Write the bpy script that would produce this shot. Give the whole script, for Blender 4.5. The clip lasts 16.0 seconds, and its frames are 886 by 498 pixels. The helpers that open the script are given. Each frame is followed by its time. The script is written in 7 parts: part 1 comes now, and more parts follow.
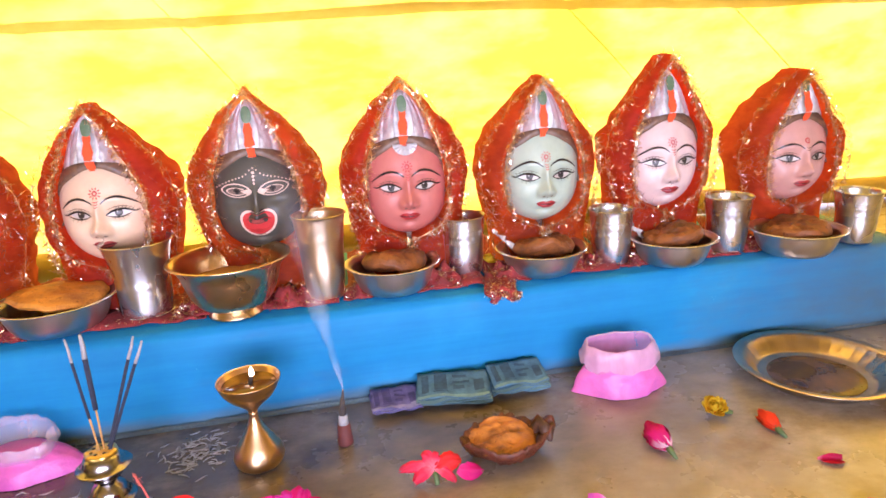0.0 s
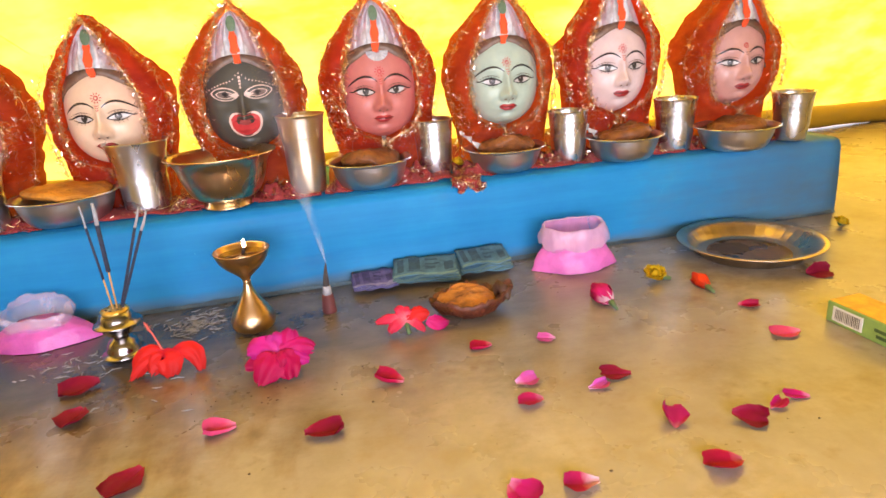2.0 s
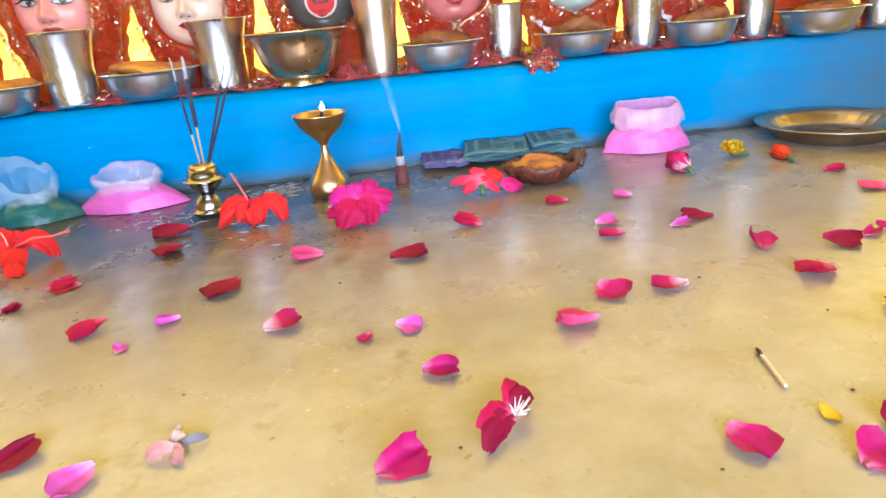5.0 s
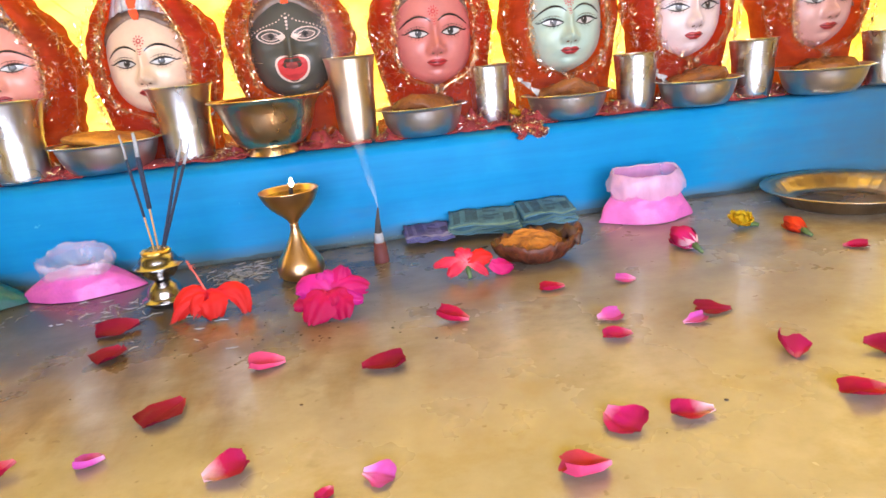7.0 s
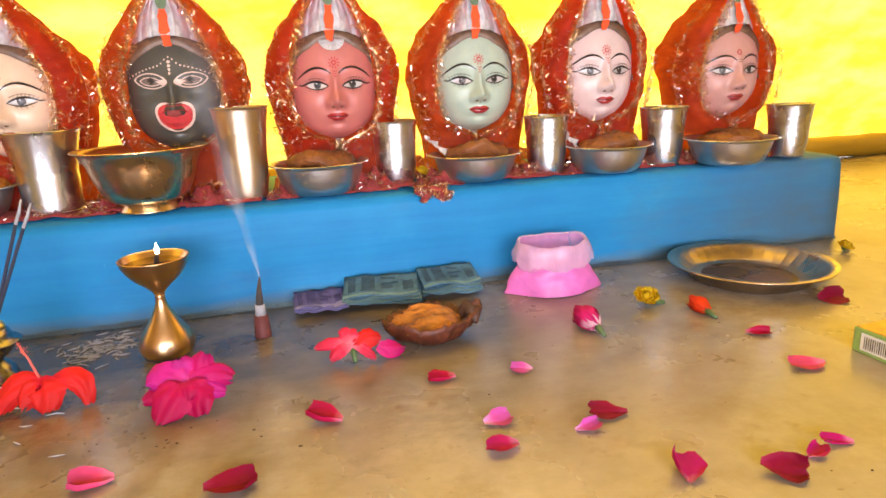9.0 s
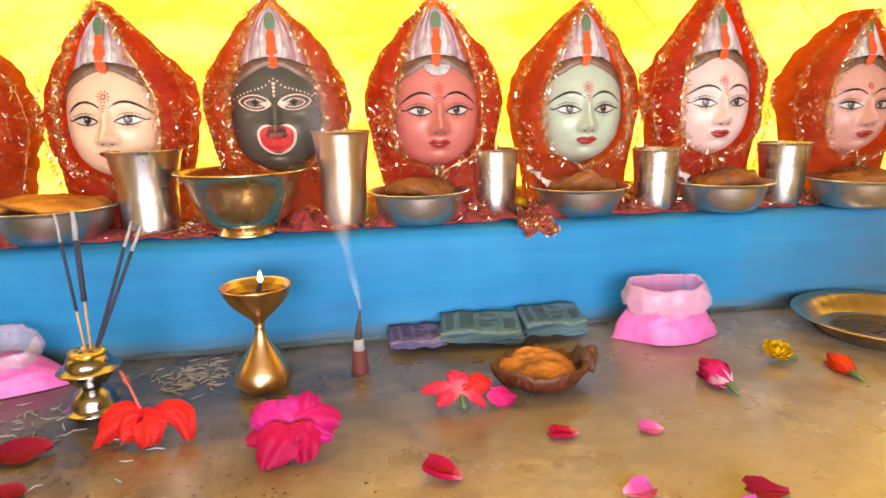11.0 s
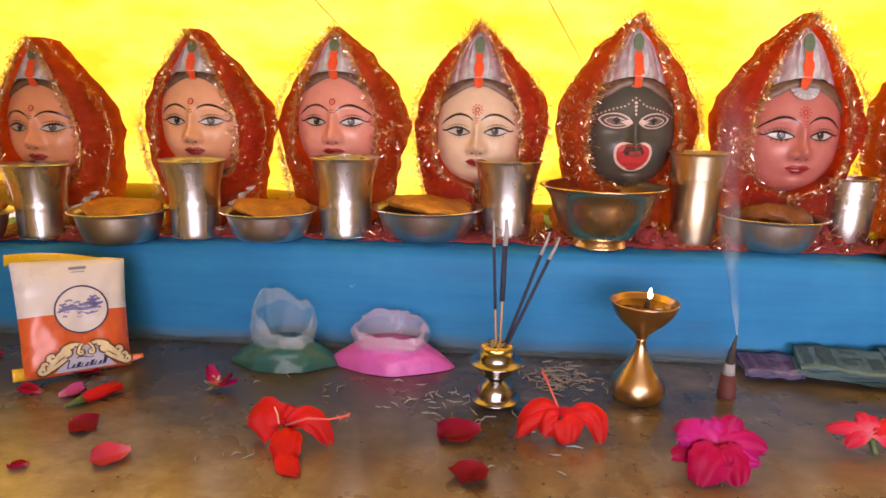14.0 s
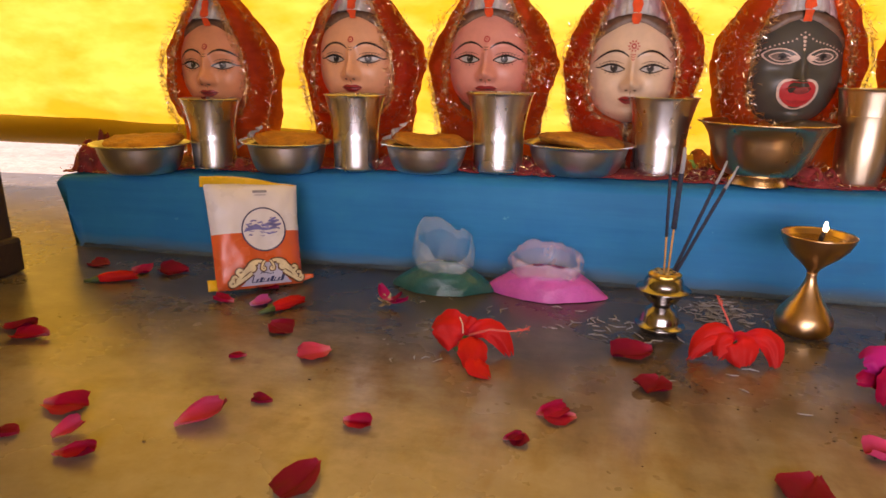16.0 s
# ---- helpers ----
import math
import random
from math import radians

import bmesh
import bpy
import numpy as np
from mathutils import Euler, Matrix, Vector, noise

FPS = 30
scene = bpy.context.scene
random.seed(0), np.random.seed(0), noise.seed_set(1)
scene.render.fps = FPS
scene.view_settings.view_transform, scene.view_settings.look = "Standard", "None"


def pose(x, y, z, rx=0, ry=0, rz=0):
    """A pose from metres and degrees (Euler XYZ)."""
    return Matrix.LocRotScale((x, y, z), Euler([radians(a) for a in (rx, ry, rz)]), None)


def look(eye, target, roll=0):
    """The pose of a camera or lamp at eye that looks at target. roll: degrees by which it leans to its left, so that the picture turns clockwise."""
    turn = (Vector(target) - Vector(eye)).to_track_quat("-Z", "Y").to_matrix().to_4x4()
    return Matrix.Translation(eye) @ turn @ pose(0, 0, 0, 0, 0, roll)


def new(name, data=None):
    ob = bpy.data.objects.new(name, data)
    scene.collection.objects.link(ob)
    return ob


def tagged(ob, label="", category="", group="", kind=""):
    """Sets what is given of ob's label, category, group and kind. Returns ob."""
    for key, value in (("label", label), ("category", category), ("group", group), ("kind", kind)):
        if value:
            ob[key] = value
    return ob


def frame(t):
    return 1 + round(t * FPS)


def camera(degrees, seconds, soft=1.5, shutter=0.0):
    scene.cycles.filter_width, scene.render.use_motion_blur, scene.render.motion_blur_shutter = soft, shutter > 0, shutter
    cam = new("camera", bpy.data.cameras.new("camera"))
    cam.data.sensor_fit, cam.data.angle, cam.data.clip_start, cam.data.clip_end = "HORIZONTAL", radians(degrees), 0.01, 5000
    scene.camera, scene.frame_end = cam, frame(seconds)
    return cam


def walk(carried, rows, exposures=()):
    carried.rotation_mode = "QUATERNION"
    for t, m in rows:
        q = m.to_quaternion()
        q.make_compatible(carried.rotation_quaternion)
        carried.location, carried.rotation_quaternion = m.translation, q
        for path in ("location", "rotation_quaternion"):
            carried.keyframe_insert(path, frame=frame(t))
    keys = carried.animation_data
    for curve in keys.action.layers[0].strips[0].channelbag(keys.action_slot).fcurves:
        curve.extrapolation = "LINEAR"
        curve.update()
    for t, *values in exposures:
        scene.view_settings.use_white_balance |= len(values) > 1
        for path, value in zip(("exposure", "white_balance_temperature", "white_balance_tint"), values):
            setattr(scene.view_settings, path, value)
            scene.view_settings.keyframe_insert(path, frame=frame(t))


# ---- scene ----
cam = camera(70.0, 16.0, soft=1.6)
PATH = [
    (0, (-0.104, 0.105, 0.45), (0.149, 2.009, -0.107), -3.3),
    (0.5, (-0.087, 0.091, 0.43), (0.187, 1.972, -0.191), -3.6),
    (1, (-0.082, 0.064, 0.396), (0.195, 1.936, -0.249), -4.6),
    (1.5, (-0.09, 0.028, 0.366), (0.174, 1.899, -0.287), -4.6),
    (2, (-0.097, -0.029, 0.362), (0.168, 1.847, -0.279), -4.5),
    (2.5, (-0.114, -0.085, 0.355), (0.103, 1.792, -0.301), -4.7),
    (3, (-0.126, -0.139, 0.344), (0.083, 1.745, -0.293), -4.1),
    (3.5, (-0.134, -0.178, 0.313), (0.062, 1.693, -0.367), -4.1),
    (4, (-0.138, -0.158, 0.269), (0.044, 1.696, -0.459), -4.0),
    (4.2, (-0.142, -0.143, 0.255), (0.015, 1.715, -0.469), -4.1),
    (6.3, (-0.156, 0.0, 0.227), (-0.051, 1.887, -0.426), -5.6),
    (6.5, (-0.15, 0.006, 0.238), (-0.029, 1.901, -0.391), -5.6),
    (7, (-0.131, 0.017, 0.257), (0.026, 1.92, -0.337), -5.7),
    (7.5, (-0.102, 0.028, 0.268), (0.118, 1.928, -0.315), -5.1),
    (8, (-0.078, 0.046, 0.279), (0.224, 1.938, -0.292), -4.0),
    (8.2, (-0.073, 0.051, 0.287), (0.251, 1.945, -0.268), -3.8),
    (10.3, (-0.064, 0.135, 0.284), (0.322, 2.042, -0.179), -1.8),
    (10.5, (-0.079, 0.136, 0.288), (0.237, 2.06, -0.156), -2.2),
    (11, (-0.127, 0.145, 0.291), (0.095, 2.083, -0.15), -1.3),
    (11.5, (-0.174, 0.147, 0.294), (-0.033, 2.094, -0.14), -0.6),
    (12, (-0.226, 0.147, 0.296), (-0.164, 2.094, -0.157), -0.0),
    (12.5, (-0.266, 0.142, 0.304), (-0.296, 2.089, -0.156), 0.3),
    (13, (-0.311, 0.14, 0.304), (-0.409, 2.081, -0.165), 0.8),
    (13.5, (-0.343, 0.132, 0.31), (-0.497, 2.072, -0.148), 0.8),
    (14, (-0.386, 0.121, 0.316), (-0.625, 2.057, -0.126), 0.9),
    (14.5, (-0.418, 0.098, 0.316), (-0.725, 2.027, -0.114), 1.6),
    (15, (-0.45, 0.084, 0.318), (-0.834, 1.998, -0.115), 1.2),
    (15.5, (-0.471, 0.072, 0.31), (-0.907, 1.97, -0.148), 1.4),
    (16, (-0.487, 0.064, 0.277), (-0.936, 1.935, -0.27), 1.0),
]
# exposure and white balance: brighter and cooler at first, darker and warmer towards the end
EXPOSURES = [(0, 1.37, 6100, 40), (0.4, 1.08, 6750, 40), (0.8, 1.12, 6750, 37), (1.5, 1.23, 6800, 29), (2.2, 1.20, 6750, 30), (3.5, 1.06, 6000, 30), (4, 1.28, 5250, 22), (6.3, 1.58, 5700, 19), (7.5, 1.26, 6250, 28), (8.2, 1.24, 6500, 30), (10.5, 1.25, 7450, 28), (11, 1.37, 7450, 28), (12.5, 1.46, 7000, 28), (13.5, 0.95, 7350, 39), (14.5, 0.46, 7700, 43), (15, 0.24, 7900, 45), (16, 0.25, 7750, 44)]
walk(cam, [(t, look(eye, target, roll)) for t, eye, target, roll in PATH], EXPOSURES)

# ---------------------------------------------------------------- light
SUN_ELEV, SUN_AZ = 36.0, 11.0          # the sun stands behind the yellow sheet
world = bpy.data.worlds.new("sky")
scene.world = world
world.use_nodes = True
wn = world.node_tree.nodes
sky = wn.new("ShaderNodeTexSky")
sky.sky_type = "NISHITA"
sky.sun_disc = False
sky.sun_elevation = radians(SUN_ELEV)
sky.sun_rotation = radians(SUN_AZ)
world.node_tree.links.new(sky.outputs[0], wn["Background"].inputs[0])
wn["Background"].inputs[1].default_value = 0.10

sun_data = bpy.data.lights.new("sun", "SUN")
sun_data.energy, sun_data.angle, sun_data.color = 4.9, radians(0.5), (1.0, 0.95, 0.86)
sun = new("sun", sun_data)
sun.matrix_world = look((1.2, 6.0, 4.45), (0.0, 0.0, 0.0))

# daylight that enters by the open front of the shelter, behind the camera
front_data = bpy.data.lights.new("front_daylight", "AREA")
front_data.shape, front_data.size, front_data.size_y = "RECTANGLE", 1.4, 0.60
front_data.energy, front_data.color = 6.5, (0.80, 0.88, 0.95)
front_data.spread = radians(90)
front = new("front_daylight", front_data)
front.matrix_world = look((-0.04, -0.72, 0.36), (-0.04, 0.9, 0.28))


# ---------------------------------------------------------------- materials
def nodes_of(name):
    m = bpy.data.materials.new(name)
    m.use_nodes = True
    nt = m.node_tree
    return m, nt, nt.nodes["Principled BSDF"]


def noise_node(nt, scale, detail=4.0, rough=0.6, coord="Object", stretch=None):
    tc = nt.nodes.new("ShaderNodeTexCoord")
    n = nt.nodes.new("ShaderNodeTexNoise")
    n.inputs["Scale"].default_value = scale
    n.inputs["Detail"].default_value = detail
    n.inputs["Roughness"].default_value = rough
    if stretch:
        mp = nt.nodes.new("ShaderNodeMapping")
        mp.inputs["Scale"].default_value = stretch
        nt.links.new(tc.outputs[coord], mp.inputs[0])
        nt.links.new(mp.outputs[0], n.inputs["Vector"])
    else:
        nt.links.new(tc.outputs[coord], n.inputs["Vector"])
    return n


def ramp(nt, src, stops):
    r = nt.nodes.new("ShaderNodeValToRGB")
    el = r.color_ramp.elements
    while len(el) < len(stops):
        el.new(0.5)
    for e, (p, c) in zip(el, stops):
        e.position = p
        e.color = (*c, 1.0)
    nt.links.new(src, r.inputs[0])
    return r


def shade(c, k):
    return tuple(max(0.0, min(1.0, v * k)) for v in c)


def bump(nt, b, src, strength, dist):
    n = nt.nodes.new("ShaderNodeBump")
    n.inputs["Strength"].default_value = strength
    n.inputs["Distance"].default_value = dist
    nt.links.new(src, n.inputs["Height"])
    nt.links.new(n.outputs[0], b.inputs["Normal"])
    return n


def plain(name, color, rough=0.5, metal=0.0, vary=0.12, scale=60.0, bumpy=0.0, dist=0.001, fine=None, coat=0.0, stretch=None):
    """A surface whose colour wavers at two scales, with a fine relief."""
    m, nt, b = nodes_of(name)
    n1 = noise_node(nt, scale, stretch=stretch)
    n2 = noise_node(nt, (fine or scale * 7.0), 3.0)
    r1 = ramp(nt, n1.outputs[0], [(0.3, shade(color, 1 - vary)), (0.7, shade(color, 1 + vary))])
    r2 = ramp(nt, n2.outputs[0], [(0.3, (1 - vary * 0.6,) * 3), (0.7, (1.0,) * 3)])
    mx = nt.nodes.new("ShaderNodeMix")
    mx.data_type, mx.blend_type = "RGBA", "MULTIPLY"
    mx.inputs[0].default_value = 1.0
    nt.links.new(r1.outputs[0], mx.inputs[6])
    nt.links.new(r2.outputs[0], mx.inputs[7])
    nt.links.new(mx.outputs[2], b.inputs["Base Color"])
    rr = nt.nodes.new("ShaderNodeMapRange")
    rr.inputs[3].default_value, rr.inputs[4].default_value = max(0.02, rough - 0.08), min(1.0, rough + 0.08)
    nt.links.new(n1.outputs[0], rr.inputs[0])
    nt.links.new(rr.outputs[0], b.inputs["Roughness"])
    b.inputs["Metallic"].default_value = metal
    b.inputs["Coat Weight"].default_value = coat
    if bumpy:
        bump(nt, b, n2.outputs[0], bumpy, dist)
    return m


def marble():
    """Worn pale marble floor: cloudy, with brown stains and grey scuffs."""
    m, nt, b = nodes_of("floor_marble")
    cloud = noise_node(nt, 3.2, 6.0, 0.62)
    grain = noise_node(nt, 38.0, 5.0, 0.7)
    stain = noise_node(nt, 9.0, 6.0, 0.68, stretch=(0.9, 1.15, 1.0))
    base = ramp(nt, cloud.outputs[0], [(0.28, (0.190, 0.168, 0.134)), (0.5, (0.308, 0.276, 0.240)), (0.75, (0.400, 0.366, 0.342))])
    g = ramp(nt, grain.outputs[0], [(0.30, (0.82, 0.80, 0.76)), (0.62, (1, 1, 1))])
    s = ramp(nt, stain.outputs[0], [(0.50, (1, 1, 1)), (0.60, (0.86, 0.79, 0.66)), (0.72, (0.60, 0.49, 0.36))])
    spots = noise_node(nt, 26.0, 3.0, 0.5)
    sp = ramp(nt, spots.outputs[0], [(0.64, (1, 1, 1)), (0.72, (0.74, 0.68, 0.60)), (0.80, (0.58, 0.50, 0.42))])
    # soot and ash round lamp and incense, with the ledge's shade painted in
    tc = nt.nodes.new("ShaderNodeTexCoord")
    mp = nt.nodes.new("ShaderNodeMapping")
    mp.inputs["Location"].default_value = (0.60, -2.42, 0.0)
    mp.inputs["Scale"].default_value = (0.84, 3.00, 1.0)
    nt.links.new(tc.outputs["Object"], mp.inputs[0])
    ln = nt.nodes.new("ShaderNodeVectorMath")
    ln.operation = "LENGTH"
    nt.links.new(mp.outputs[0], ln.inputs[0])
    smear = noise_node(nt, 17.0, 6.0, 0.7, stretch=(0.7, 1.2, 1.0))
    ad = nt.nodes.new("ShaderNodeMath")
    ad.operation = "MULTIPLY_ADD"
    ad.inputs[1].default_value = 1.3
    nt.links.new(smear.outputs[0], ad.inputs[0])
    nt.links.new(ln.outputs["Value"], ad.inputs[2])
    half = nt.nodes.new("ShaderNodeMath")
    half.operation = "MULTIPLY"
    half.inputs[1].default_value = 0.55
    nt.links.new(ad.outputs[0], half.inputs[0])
    soot_shade = ramp(nt, half.outputs[0], [(0.52, (0.13, 0.118, 0.120)), (0.72, (0.56, 0.53, 0.52)), (0.94, (1, 1, 1))])
    # rusty smears of trodden petals and oil before the incense
    m2 = nt.nodes.new("ShaderNodeMapping")
    m2.inputs["Location"].default_value = (1.25, -2.60, 0.0)
    m2.inputs["Scale"].default_value = (3.1, 4.30, 1.0)
    nt.links.new(tc.outputs["Object"], m2.inputs[0])
    l2 = nt.nodes.new("ShaderNodeVectorMath")
    l2.operation = "LENGTH"
    nt.links.new(m2.outputs[0], l2.inputs[0])
    streak = noise_node(nt, 30.0, 4.0, 0.6, stretch=(1.0, 0.42, 1.0))
    a2 = nt.nodes.new("ShaderNodeMath")
    a2.operation = "MULTIPLY_ADD"
    a2.inputs[1].default_value = -0.30
    nt.links.new(l2.outputs["Value"], a2.inputs[0])
    nt.links.new(streak.outputs[0], a2.inputs[2])
    rust = ramp(nt, a2.outputs[0], [(0.28, (1, 1, 1)), (0.44, (0.80, 0.66, 0.50)), (0.58, (0.50, 0.34, 0.22))])
    tone = noise_node(nt, 5.5, 4.0, 0.6)
    hue = ramp(nt, tone.outputs[0], [(0.36, (1.0, 0.945, 0.78)), (0.50, (0.96, 0.94, 0.87)), (0.64, (0.95, 0.93, 0.93))])
    vein = noise_node(nt, 4.0, 3.0, 0.5, stretch=(1.0, 0.6, 1.0))
    dv = nt.nodes.new("ShaderNodeMath")
    dv.operation = "SUBTRACT"
    dv.inputs[1].default_value = 0.5
    nt.links.new(vein.outputs[0], dv.inputs[0])
    av = nt.nodes.new("ShaderNodeMath")
    av.operation = "ABSOLUTE"
    nt.links.new(dv.outputs[0], av.inputs[0])
    veins = ramp(nt, av.outputs[0], [(0.0, (0.93, 0.91, 0.88)), (0.03, (1, 1, 1))])
    last = base.outputs[0]
    grit = noise_node(nt, 95.0, 2.0, 0.5)
    gr = ramp(nt, grit.outputs[0], [(0.70, (1, 1, 1)), (0.76, (0.62, 0.55, 0.48))])
    for r in (g, s, sp, gr, hue, veins, rust, soot_shade):
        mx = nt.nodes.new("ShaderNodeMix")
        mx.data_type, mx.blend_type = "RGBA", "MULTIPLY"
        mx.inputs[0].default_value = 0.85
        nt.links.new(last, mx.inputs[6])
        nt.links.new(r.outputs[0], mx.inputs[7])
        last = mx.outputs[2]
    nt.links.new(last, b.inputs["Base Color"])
    rr = nt.nodes.new("ShaderNodeMapRange")
    rr.inputs[3].default_value, rr.inputs[4].default_value = 0.35, 0.20
    nt.links.new(cloud.outputs[0], rr.inputs[0])
    nt.links.new(rr.outputs[0], b.inputs["Roughness"])
    b.inputs["Specular IOR Level"].default_value = 0.9
    bump(nt, b, grain.outputs[0], 0.05, 0.002)
    return m


def blue_paint():
    """Brushed sky-blue enamel on plaster, scuffed; greyer towards the far end and the foot."""
    m, nt, b = nodes_of("blue_enamel")
    wide = noise_node(nt, 5.0, 5.0, 0.6)
    brush = noise_node(nt, 60.0, 3.0, 0.6, stretch=(0.08, 0.5, 1.0))
    chip = noise_node(nt, 42.0, 4.0, 0.7)
    base = ramp(nt, wide.outputs[0], [(0.25, (0.003, 0.160, 0.350)), (0.55, (0.003, 0.202, 0.420)), (0.8, (0.009, 0.254, 0.462))])
    bt = ramp(nt, brush.outputs[0], [(0.3, (0.78, 0.84, 0.90)), (0.7, (1, 1, 1))])
    ch = ramp(nt, chip.outputs[0], [(0.70, (0, 0, 0)), (0.76, (1, 1, 1))])
    mx = nt.nodes.new("ShaderNodeMix")
    mx.data_type, mx.blend_type = "RGBA", "MULTIPLY"
    mx.inputs[0].default_value = 1.0
    nt.links.new(base.outputs[0], mx.inputs[6])
    nt.links.new(bt.outputs[0], mx.inputs[7])
    m2 = nt.nodes.new("ShaderNodeMix")
    m2.data_type = "RGBA"
    nt.links.new(ch.outputs[0], m2.inputs[0])
    nt.links.new(mx.outputs[2], m2.inputs[6])
    m2.inputs[7].default_value = (0.05, 0.31, 0.47, 1)
    # grey-brown grime patches; the far end's dimmer light is painted in with them
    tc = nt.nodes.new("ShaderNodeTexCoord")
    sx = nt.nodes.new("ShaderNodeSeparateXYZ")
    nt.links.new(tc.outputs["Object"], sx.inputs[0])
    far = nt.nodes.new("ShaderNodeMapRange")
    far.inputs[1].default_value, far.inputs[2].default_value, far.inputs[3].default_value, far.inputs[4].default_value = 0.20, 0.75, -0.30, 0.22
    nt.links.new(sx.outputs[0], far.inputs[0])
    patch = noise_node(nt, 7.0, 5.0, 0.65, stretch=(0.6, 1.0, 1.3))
    grime_dim = nt.nodes.new("ShaderNodeMath")
    nt.links.new(patch.outputs[0], grime_dim.inputs[0])
    nt.links.new(far.outputs[0], grime_dim.inputs[1])
    gm = ramp(nt, grime_dim.outputs[0], [(0.34, (0, 0, 0)), (0.80, (0.75, 0.75, 0.75))])
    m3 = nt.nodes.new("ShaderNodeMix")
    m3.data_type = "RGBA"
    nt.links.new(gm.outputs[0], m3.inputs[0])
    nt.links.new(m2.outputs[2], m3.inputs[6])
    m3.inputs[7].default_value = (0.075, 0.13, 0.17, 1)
    # darker blue-grey mixed into the paint along the foot, ragged at its top
    foot = nt.nodes.new("ShaderNodeMapRange")
    foot.inputs[1].default_value, foot.inputs[2].default_value, foot.inputs[3].default_value, foot.inputs[4].default_value = 0.002, 0.032, 0.42, -0.36
    nt.links.new(sx.outputs[2], foot.inputs[0])
    foot_noise = noise_node(nt, 22.0, 5.0, 0.65, stretch=(0.35, 1.0, 1.0))
    foot_band = nt.nodes.new("ShaderNodeMath")
    nt.links.new(foot_noise.outputs[0], foot_band.inputs[0])
    nt.links.new(foot.outputs[0], foot_band.inputs[1])
    wm = ramp(nt, foot_band.outputs[0], [(0.38, (0, 0, 0)), (0.95, (0.85, 0.85, 0.85))])
    m4 = nt.nodes.new("ShaderNodeMix")
    m4.data_type = "RGBA"
    nt.links.new(wm.outputs[0], m4.inputs[0])
    nt.links.new(m3.outputs[2], m4.inputs[6])
    m4.inputs[7].default_value = (0.085, 0.135, 0.165, 1)
    nt.links.new(m4.outputs[2], b.inputs["Base Color"])
    b.inputs["Roughness"].default_value = 0.5
    b.inputs["Specular IOR Level"].default_value = 0.08
    bump(nt, b, brush.outputs[0], 0.22, 0.003)
    return m


def sheet_mat(name, color, glow, vary=0.1, scale=4.0, opaque=0.4, rough=0.45, pale=None, creased=0.0):
    """Thin woven sheet that lets daylight through: part diffuse, part translucent."""
    m, nt, b = nodes_of(name)
    n1 = noise_node(nt, scale, 5.0, 0.6, stretch=(0.7, 1.0, 1.6))
    n2 = noise_node(nt, scale * 14, 3.0)
    r = ramp(nt, n1.outputs[0], [(0.40 if pale else 0.3, shade(glow, 1 - vary)), (0.62 if pale else 0.7, pale or shade(glow, 1 + vary))])
    tr = nt.nodes.new("ShaderNodeBsdfTranslucent")
    nt.links.new(r.outputs[0], tr.inputs[0])
    b.inputs["Base Color"].default_value = (*color, 1)
    b.inputs["Roughness"].default_value = rough
    bump(nt, b, n2.outputs[0], 0.15, 0.002)
    if creased:
        n3 = noise_node(nt, 5.0, 2.5, 0.5, stretch=(0.7, 1.0, 1.7))
        cr = nt.nodes.new("ShaderNodeBump")
        cr.inputs["Strength"].default_value, cr.inputs["Distance"].default_value = 0.8, creased
        nt.links.new(n3.outputs[0], cr.inputs["Height"])
        nt.links.new(cr.outputs[0], tr.inputs["Normal"])
    ms = nt.nodes.new("ShaderNodeMixShader")
    ms.inputs[0].default_value = 1 - opaque
    nt.links.new(b.outputs[0], ms.inputs[1])
    nt.links.new(tr.outputs[0], ms.inputs[2])
    nt.links.new(ms.outputs[0], nt.nodes["Material Output"].inputs[0])
    return m


def film_mat(name, color, alpha, rough=0.25):
    """Clear creased polythene."""
    m, nt, b = nodes_of(name)
    n = noise_node(nt, 45.0, 3.0, 0.55, stretch=(1.0, 1.0, 0.35))
    b.inputs["Base Color"].default_value = (*color, 1)
    b.inputs["Roughness"].default_value = rough
    bump(nt, b, n.outputs[0], 0.6, 0.006)
    t = nt.nodes.new("ShaderNodeBsdfTransparent")
    ms = nt.nodes.new("ShaderNodeMixShader")
    rr = nt.nodes.new("ShaderNodeMapRange")
    rr.inputs[1].default_value, rr.inputs[2].default_value = 0.3, 0.7
    rr.inputs[3].default_value, rr.inputs[4].default_value = max(0, alpha - 0.08), min(1, alpha + 0.10)
    nt.links.new(n.outputs[0], rr.inputs[0])
    nt.links.new(rr.outputs[0], ms.inputs[0])
    nt.links.new(t.outputs[0], ms.inputs[1])
    nt.links.new(b.outputs[0], ms.inputs[2])
    nt.links.new(ms.outputs[0], nt.nodes["Material Output"].inputs[0])
    return m


def metal_mat(name, color, rough, tarnish):
    """Turned, handled metal: fine lathe lines, soft smears and tarnish."""
    m, nt, b = nodes_of(name)
    lathe_n = noise_node(nt, 240.0, 2.0, 0.5, stretch=(0.03, 0.03, 1.0))
    smear = noise_node(nt, 16.0, 3.0, 0.55, stretch=(1.0, 1.0, 0.5))
    c = ramp(nt, smear.outputs[0], [(0.34, shade(color, 1 - tarnish)), (0.62, color)])
    nt.links.new(c.outputs[0], b.inputs["Base Color"])
    b.inputs["Metallic"].default_value = 1.0
    rr = nt.nodes.new("ShaderNodeMapRange")
    rr.inputs[3].default_value, rr.inputs[4].default_value = rough + 0.07, max(0.05, rough - 0.07)
    nt.links.new(smear.outputs[0], rr.inputs[0])
    nt.links.new(rr.outputs[0], b.inputs["Roughness"])
    bump(nt, b, lathe_n.outputs[0], 0.05, 0.0005)
    return m


